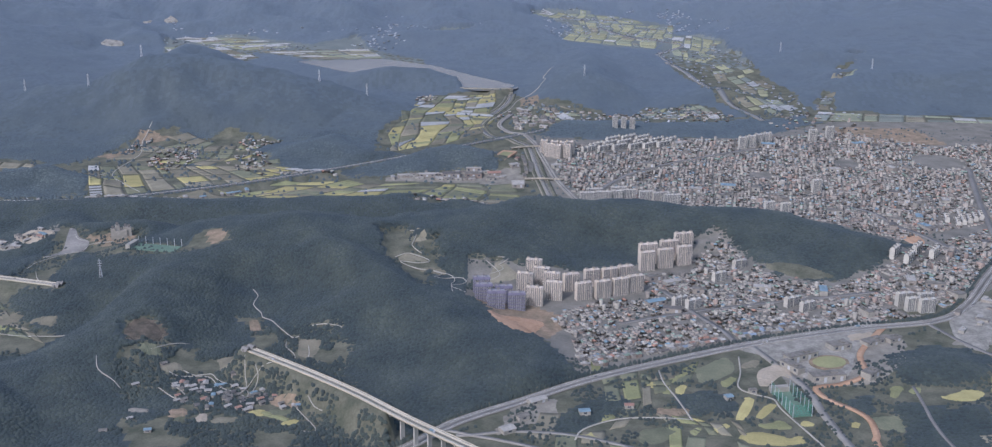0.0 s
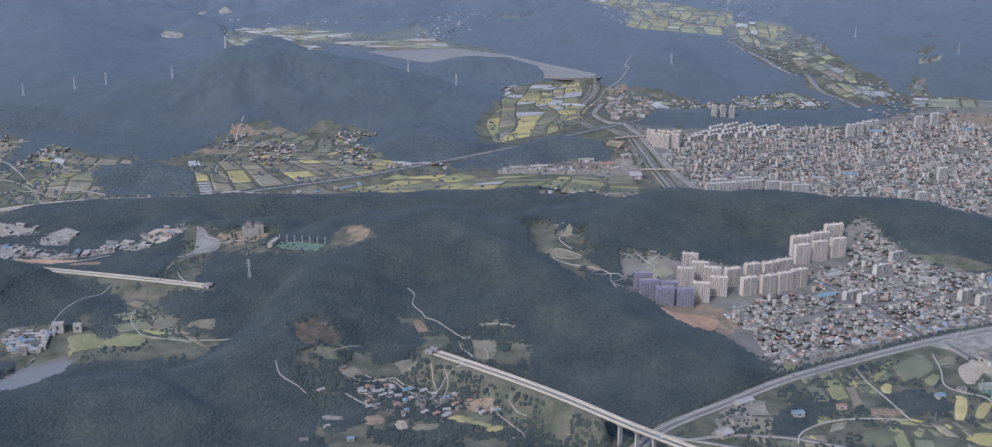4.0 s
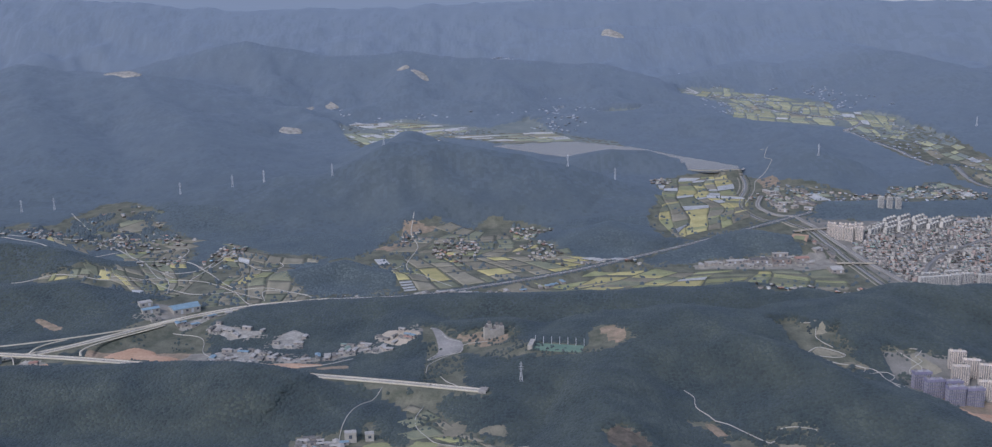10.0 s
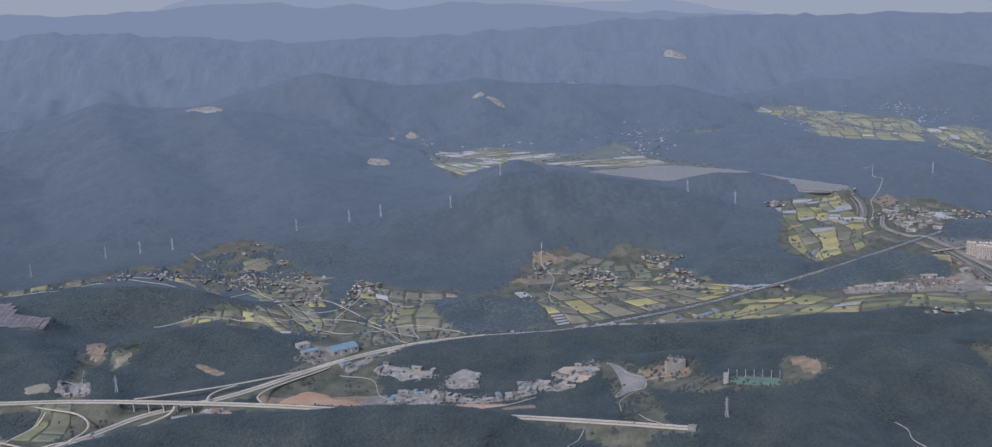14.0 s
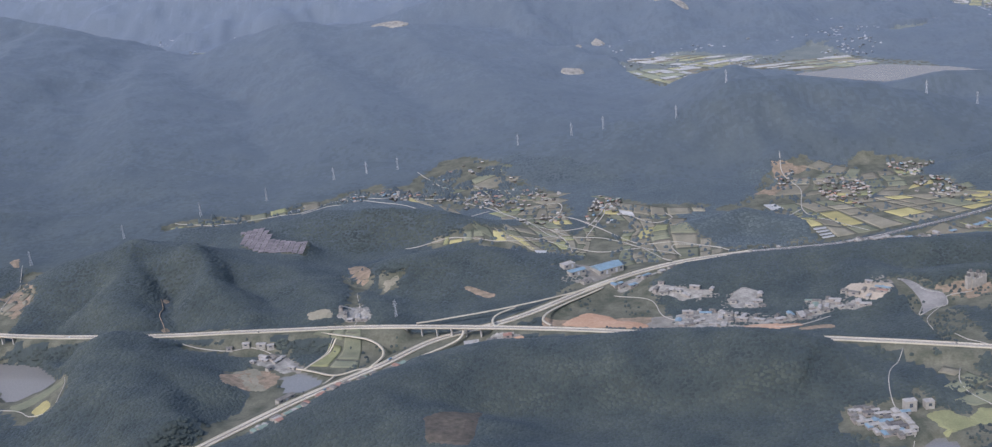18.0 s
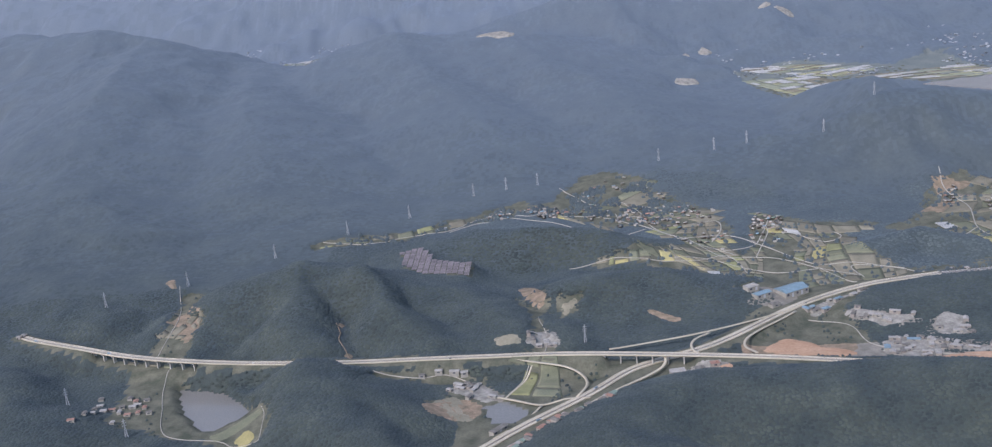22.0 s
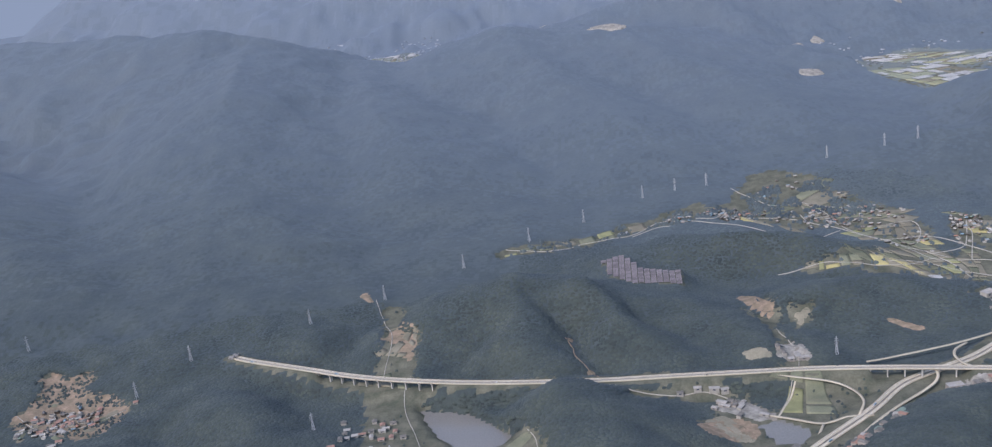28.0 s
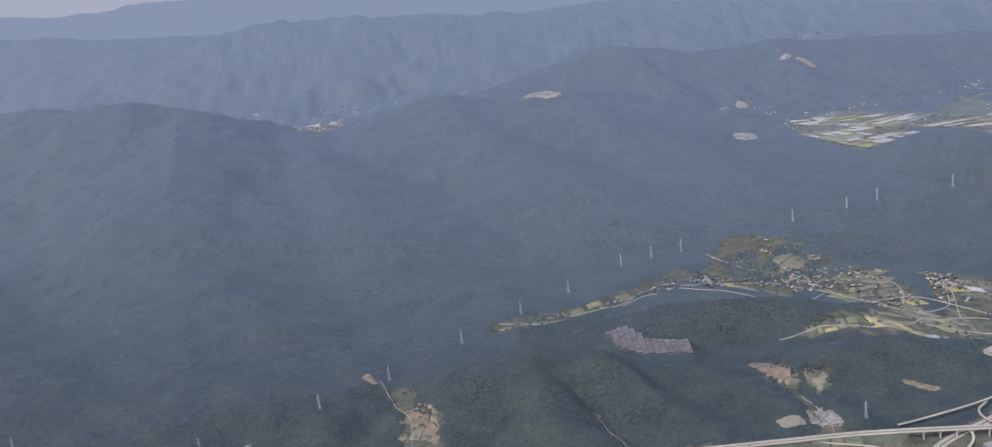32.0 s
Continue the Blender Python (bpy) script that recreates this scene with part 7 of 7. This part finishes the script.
for k in range(34):
    t = r5.random()
    x, y = -905 + 95 * t + 14 + abs(r5.normal(0, 5)), 790 + 110 * t - 14 - abs(r5.normal(0, 5))
    shed(x, y, r5.uniform(4, 7), r5.uniform(3, 5), r5.uniform(1.5, 2.4), 50 + r5.choice([0, 90]), [ROOF_GREY, ROOF_WHITE, ROOF_RED, ROOF_GREEN][k % 4], "roadside house or workshop by the valley highway", True, WALL_A, "house")


# traffic on the highways
def car(length, wide, high, paint, label, truck=False):
    thing = tagged(empty("truck" if truck else "car"), label, "truck" if truck else "car", "highway traffic")
    bm = bmesh.new()
    if truck:
        box(bm, -length / 2, length * 0.22, -wide / 2, wide / 2, 0.35, high)
    else:
        box(bm, -length / 2, length / 2, -wide / 2, wide / 2, 0.15, high * 0.6)
    part("body", bm, paint, thing)
    bm = bmesh.new()
    if truck:
        box(bm, length * 0.25, length / 2, -wide / 2, wide / 2, 0.3, high * 0.8)
    else:
        box(bm, -length * 0.3, length * 0.2, -wide * 0.45, wide * 0.45, high * 0.6, high)
    part("cab", bm, STEEL if truck else GLASS, thing)
    for u in (-0.33, 0.33):
        for v in (-0.45, 0.45):
            bm = bmesh.new()
            bmesh.ops.create_cone(bm, cap_ends=True, segments=8, radius1=0.16, radius2=0.16, depth=0.12, matrix=pose(u * length, v * wide, 0.16, 90))
            part("wheel", bm, ASPHALT, thing)
    return thing


kinds = [car(1.8, 0.75, 0.62, ROOF_WHITE, "white car on the highway"), car(1.8, 0.75, 0.62, ROOF_DARK, "dark car on the highway"), car(4.0, 1.0, 1.5, ROOF_BLUE, "blue lorry on the highway", True), car(4.4, 1.0, 1.5, ROOF_WHITE, "white lorry on the highway", True)]
used = set()
for line, half in ((line_main, 3.9), (line_east, 2.3), (line_west, 3.3), (line_south, 3.3), (line_city, 4.2)):
    n = sides(line)
    k = 6
    while k < len(line) - 6:
        s = r5.choice([-0.76, -0.38, 0.38, 0.76])
        x, y = line[k, :2] + n[k] * s * half
        m = pose(x, y, line[k, 2] + 0.03, 0, 0, math.degrees(math.atan2(-n[k, 0], n[k, 1])) + (0 if s < 0 else 180))
        q = int(r5.choice(4, p=[0.38, 0.27, 0.17, 0.18]))
        if q in used:
            copy_thing(kinds[q], m)
        else:
            kinds[q].matrix_world = m
            used.add(q)
        k += int(r5.integers(14, 42))


# separate houses at the town's near edge
def house(w, d, h, wall, roof, ridged, label):
    thing = tagged(empty("house"), label, "house", "town houses")
    bm = bmesh.new()
    box(bm, -w / 2, w / 2, -d / 2, d / 2, -1.2, h)
    part("wall", bm, wall, thing)
    bm = bmesh.new()
    if ridged:
        prism(bm, -w / 2 - 0.2, w / 2 + 0.2, -d / 2 - 0.2, d / 2 + 0.2, h + 0.01, h + 0.3 * d)
    else:
        box(bm, -w / 2 - 0.1, w / 2 + 0.1, -d / 2 - 0.1, d / 2 + 0.1, h + 0.01, h + 0.18)
        box(bm, -w / 2, -w / 8, -d / 3, d / 6, h + 0.17, h + 0.9)
    part("roof", bm, roof, thing)
    for u in (-0.25, 0.25):
        bm = bmesh.new()
        box(bm, u * w - 0.45, u * w + 0.45, -d / 2 - 0.04, -d / 2 + 0.1, 0.5, 1.1)
        part("window", bm, GLASS, thing)
    return thing


OWN_GREY = mat("grey_house_roof", (0.13, 0.125, 0.11), (0.25, 0.235, 0.21), 0.3, 0.85, obrandom=0.5)
OWN_WHITE = mat("pale_house_roof", (0.26, 0.25, 0.225), (0.38, 0.365, 0.33), 0.3, 0.7, obrandom=0.3)
OWN_BLUE = mat("blue_house_roof", (0.15, 0.19, 0.235), (0.21, 0.25, 0.30), 0.3, 0.6, obrandom=0.3)
protos = [house(4.4, 3.4, 1.8, WALL_B, OWN_BLUE, True, "low house with a blue ridged roof"), house(4.0, 3.4, 2.2, WALL_A, OWN_GREY, False, "flat grey-roofed house with a stair head"), house(4.8, 3.4, 1.7, WALL_B, OWN_WHITE, False, "flat white-roofed house with a stair head"), house(4.2, 3.2, 1.7, WALL_A, ROOF_RED, True, "low house with an orange ridged roof"), house(4.4, 3.4, 2.6, WALL_C, ROOF_GREEN, False, "brick house with a green flat roof"), house(4.2, 3.2, 1.5, WALL_B, ROOF_DARK, True, "low house with a dark tiled roof"), house(3.6, 3.2, 3.0, WALL_B, OWN_WHITE, False, "white three-storey house with a stair head"), house(3.8, 3.0, 1.6, WALL_A, OWN_WHITE, True, "small house with a pale ridged roof")]
NEAR_EDGE = [(62, 722), (110, 748), (190, 784), (262, 806), (250, 838), (180, 822), (100, 800), (60, 775)]
hx, hy, hr = layout(NEAR_EDGE, 0.42, 4.3, 77, 0.93)
ok = free(hx, hy)
seen = set()
hx, hy = hx[ok], hy[ok]
near = np.argsort(hy - 0.42 * hx)
for x, y in zip(hx[near[:110]], hy[near[:110]]):
    q = int(hr.choice(8, p=[0.07, 0.27, 0.20, 0.05, 0.07, 0.14, 0.08, 0.12]))
    m = pose(x, y, float(ground(x, y)), 0, 0, 24 + float(hr.choice([0, 90, 180])) + float(hr.normal(0, 4)))
    if q in seen:
        copy_thing(protos[q], m)
    else:
        protos[q].matrix_world = m
        seen.add(q)
hx, hy = hx[near[110:]], hy[near[110:]]
n = len(hx)
V, F, M = blocks(hx, hy, ground(hx, hy), hr.uniform(2.4, 4.2, n), hr.uniform(2.4, 3.6, n), hr.uniform(1.0, 2.4, n), 0.42 + hr.choice([0, math.pi / 2], n) + hr.normal(0, 0.06, n), hr.random(n) < 0.3, hr.choice(3, n, p=[0.45, 0.38, 0.17]), 3 + hr.choice(6, n, p=ROOF_ODDS))
tagged(new("houses", mesh_of("houses", V, F, HOUSE_WALLS + HOUSE_ROOFS, M)), "dense low town houses with grey, white and coloured roofs", "houses", kind="stuff")


# woods: crowns scattered over the wooded ground, one object a hill
def crowns(x, y, z, size, tall, r):
    """Uneven six-sided crowns as arrays of places and triangles."""
    n = len(x)
    a = np.arange(6) * math.pi / 3
    spin = r.uniform(0, 6.28, (n, 1))
    wob = r.uniform(0.75, 1.2, (n, 6))
    rx, ry = np.cos(a + spin) * wob * size[:, None], np.sin(a + spin) * wob * size[:, None]
    low = np.stack([x[:, None] + rx, y[:, None] + ry, np.repeat((z - 0.4)[:, None], 6, 1) + 0 * rx], -1)
    up = r.uniform(0.45, 0.7, (n, 6))
    mid = np.stack([x[:, None] + 0.72 * rx, y[:, None] + 0.72 * ry, z[:, None] + up * tall[:, None]], -1)
    top = np.stack([x + r.normal(0, 0.15, n) * size, y + r.normal(0, 0.15, n) * size, z + tall], -1)[:, None]
    V = np.concatenate([low, mid, top], 1).reshape(-1, 3)
    k = np.arange(6)
    j = (k + 1) % 6
    T = np.concatenate([np.stack([k, j, 6 + j], 1), np.stack([k, 6 + j, 6 + k], 1), np.stack([6 + k, 6 + j, np.full(6, 12)], 1)])
    return V, (T[None] + 13 * np.arange(n)[:, None, None]).reshape(-1, 3)


def canopy(name, V, F, own=0.35, leaves=TREES):
    """A mesh of crowns whose soft shading follows the slope that they stand on."""
    me = mesh_of(name, V, F, leaves, smooth=True)
    c = V.reshape(-1, 13, 3)
    mid = c.mean(1)
    e = 6.0
    gx = (ground(mid[:, 0] + e, mid[:, 1]) - ground(mid[:, 0] - e, mid[:, 1])) / (2 * e)
    gy = (ground(mid[:, 0], mid[:, 1] + e) - ground(mid[:, 0], mid[:, 1] - e)) / (2 * e)
    slope = np.stack([-0.62 * gx, -0.62 * gy, np.ones(len(mid))], -1)
    slope /= np.linalg.norm(slope, axis=1, keepdims=True)
    out = c - (mid - (0, 0, 0.5))[:, None]
    out /= np.linalg.norm(out, axis=2, keepdims=True) + 1e-6
    n = slope[:, None] + own * out
    n /= np.linalg.norm(n, axis=2, keepdims=True)
    me.normals_split_custom_set_from_vertices(n.reshape(-1, 3))
    return me


def off_paths(x, y, gap):
    """Where trees leave roads, plots and clearings free."""
    ok = np.ones(len(x), bool)
    for line in LANES:
        k = np.flatnonzero((x > line[:, 0].min() - gap) & (x < line[:, 0].max() + gap) & (y > line[:, 1].min() - gap) & (y < line[:, 1].max() + gap))
        if len(k):
            ok[k] &= along(x[k], y[k], [tuple(p) for p in line])[0] > gap
    for poly in PATCHES:
        p = np.array(poly)
        k = np.flatnonzero((x > p[:, 0].min()) & (x < p[:, 0].max()) & (y > p[:, 1].min()) & (y < p[:, 1].max()))
        if len(k):
            ok[k] &= ~inside(x[k], y[k], poly)
    return ok


def wood(label, x0, x1, y0, y1, pitch, seed, low=1.0, high=2.0):
    r = np.random.default_rng(seed)
    gx, gy = np.meshgrid(np.arange(x0, x1, pitch), np.arange(y0, y1, pitch))
    x, y = (gx + r.uniform(-0.45, 0.45, gx.shape) * pitch).ravel(), (gy + r.uniform(-0.45, 0.45, gy.shape) * pitch).ravel()
    thin = fbm(x / 30, y / 30, seed, 3)
    ok = (wooded(x, y) > 0.5) & (thin > 0.1) & (woods_end(x, y) < np.where(x < -1100, -90, 0))
    ok[ok] = off_paths(x[ok], y[ok], 2.6)
    x, y = x[ok], y[ok]
    size, tall = pitch * r.uniform(0.6, 0.95, len(x)), r.uniform(low, high, len(x))
    deep = 0.25 + 0.4 * np.clip((y - 800) / 500, 0, 1)
    V, F = crowns(x, y, ground(x, y) - deep * tall, size, tall, r)
    tagged(new("woodland", canopy("woodland", V, F, 0.48 if y1 < 1200 else 0.4, TREES if y0 < 1000 else TREES_HAZED)), label, "woodland", kind="stuff")


WOODY = "dense dark green woodland on a hill slope"
for k, (x0, x1, y0, y1, pitch, tall) in enumerate(((-360, 80, 540, 1120, 2.4, 0.9), (80, 460, 540, 1120, 2.5, 0.9), (-1000, -360, 540, 900, 2.5, 0.85), (-620, -360, 900, 1130, 2.6, 0.85), (-1000, -620, 900, 1260, 2.9, 0.8), (-1330, -1000, 780, 1320, 3.0, 0.8), (-1700, -1330, 780, 1240, 3.3, 0.75), (-600, 60, 1130, 1420, 3.0, 0.8), (-1000, -600, 1260, 1480, 3.4, 0.75), (20, 460, 1400, 1520, 3.6, 0.8))):
    wood(WOODY, x0, x1, y0, y1, pitch, 200 + k, 0.9 * tall, 1.8 * tall)



# trees along roads, rivers and between plots
def copse(label, x, y, seed, low=1.2, high=2.4, wide=1.0):
    r = np.random.default_rng(seed)
    V, F = crowns(x, y, ground(x, y), r.uniform(0.9, 1.9, len(x)) * wide, r.uniform(low, high, len(x)) * wide, r)
    tagged(new("trees", canopy("trees", V, F, 0.9, TREES if y.mean() < 1000 else TREES_HAZED)), label, "trees", kind="stuff")


r6 = np.random.default_rng(300)
line = curve(CITY_ROAD, 3)
n = sides(line)
x, y = line[:, 0] + n[:, 0] * 7.2, line[:, 1] + n[:, 1] * 7.2
copse("dark roadside trees along the town's edge", np.concatenate([x, x + r6.normal(0, 1, len(x))]), np.concatenate([y, y + r6.normal(0, 1, len(y)) + 1.5]), 301, 1.8, 3.0)
line = curve(EAST, 2.4)
n = sides(line)
for off in (4.6, -4.8):
    x, y = line[:, 0] + n[:, 0] * off + r6.normal(0, 0.5, len(line)), line[:, 1] + n[:, 1] * off + r6.normal(0, 0.5, len(line))
    ok = r6.random(len(x)) < 0.8
    copse("dark row of trees along the valley road", x[ok], y[ok], 305, 1.4, 2.4)
for k, (x0, x1, y0, y1, count) in enumerate(((-60, 430, 530, 740, 9000), (-280, -60, 570, 800, 15000), (-500, -310, 700, 900, 2600), (-880, -420, 1110, 1460, 2600), (-480, 60, 1110, 1420, 900), (-150, 60, 1300, 1640, 200), (60, 760, 1080, 1450, 2200), (60, 520, 730, 1050, 900), (-940, -680, 780, 985, 900), (-900, -610, 1345, 1480, 3600), (60, 520, 780, 1045, 900), (90, 720, 1090, 1400, 1100), (-410, -220, 850, 1012, 1500), (-110, 25, 840, 985, 1400), (-690, -400, 930, 1050, 700), (-1230, -1060, 870, 1170, 500), (-1550, -1420, 900, 1100, 1600), (40, 430, 1480, 1640, 600), (-1140, -880, 1265, 1400, 2500))):
    x, y = r6.uniform(x0, x1, count), r6.uniform(y0, y1, count)
    ok = (wooded(x, y) < 0.5) & free(x, y) & (fbm(x / 22, y / 22, 88, 3) > (0.5 if x0 != -280 else 0.44))
    for poly, _ in WATERS:
        ok &= ~inside(x, y, grown(poly, 6))
    ok[ok] = off_paths(x[ok], y[ok], 1.6)
    copse("scattered trees and hedges among plots and houses", x[ok], y[ok], 310 + k, wide=1.5 if y0 > 1100 else 1.0)

# beyond the last range: hazy far ranges and sky, plain, glowing in flat haze colours
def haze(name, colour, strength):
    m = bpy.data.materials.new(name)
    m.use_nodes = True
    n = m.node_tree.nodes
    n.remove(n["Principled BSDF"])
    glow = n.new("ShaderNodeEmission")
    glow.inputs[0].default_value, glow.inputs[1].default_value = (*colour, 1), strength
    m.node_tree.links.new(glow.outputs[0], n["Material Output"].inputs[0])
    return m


def far_range(label, nodes, material, seed):
    """A far skyline: a slope from its foot up to a crest."""
    line = curve(nodes, 25)
    x, y = line[:, 0], line[:, 1]
    top = line[:, 2] + 64 * (fbm(x / 260, y / 260 + seed, seed, 5) - 0.5)
    rows = [np.column_stack([x, y - 520 * (1 - k), -40 + (top + 40) * k**0.8]) for k in np.linspace(0, 1, 7)]
    rows.append(np.column_stack([x, y + 60, top - 60]))
    n = len(line)
    i = np.arange(n - 1)
    f = np.vstack([np.stack([i + n * r, i + 1 + n * r, i + 1 + n * (r + 1), i + n * (r + 1)], 1) for r in range(7)])
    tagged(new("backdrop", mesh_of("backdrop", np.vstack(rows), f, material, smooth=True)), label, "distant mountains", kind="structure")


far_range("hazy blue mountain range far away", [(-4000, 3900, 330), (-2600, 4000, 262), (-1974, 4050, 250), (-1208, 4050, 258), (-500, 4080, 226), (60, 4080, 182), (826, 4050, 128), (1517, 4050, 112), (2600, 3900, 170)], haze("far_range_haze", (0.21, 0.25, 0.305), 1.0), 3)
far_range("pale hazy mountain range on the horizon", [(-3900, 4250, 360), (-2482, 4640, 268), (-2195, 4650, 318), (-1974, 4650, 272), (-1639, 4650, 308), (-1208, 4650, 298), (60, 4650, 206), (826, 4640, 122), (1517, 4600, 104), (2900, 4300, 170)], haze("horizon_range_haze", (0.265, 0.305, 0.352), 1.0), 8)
bm = bmesh.new()
ring = [bm.verts.new((4800 * math.sin(t), 4800 * math.cos(t) + 60, z)) for t in np.linspace(-1.25, 1.25, 40) for z in (-60, 1500)]
for k in range(39):
    bm.faces.new((ring[2 * k], ring[2 * k + 1], ring[2 * k + 3], ring[2 * k + 2]))
tagged(part("backdrop", bm, haze("horizon_haze", (0.33, 0.35, 0.37), 1.0), None), "pale hazy sky above the far ranges", "sky", kind="structure")
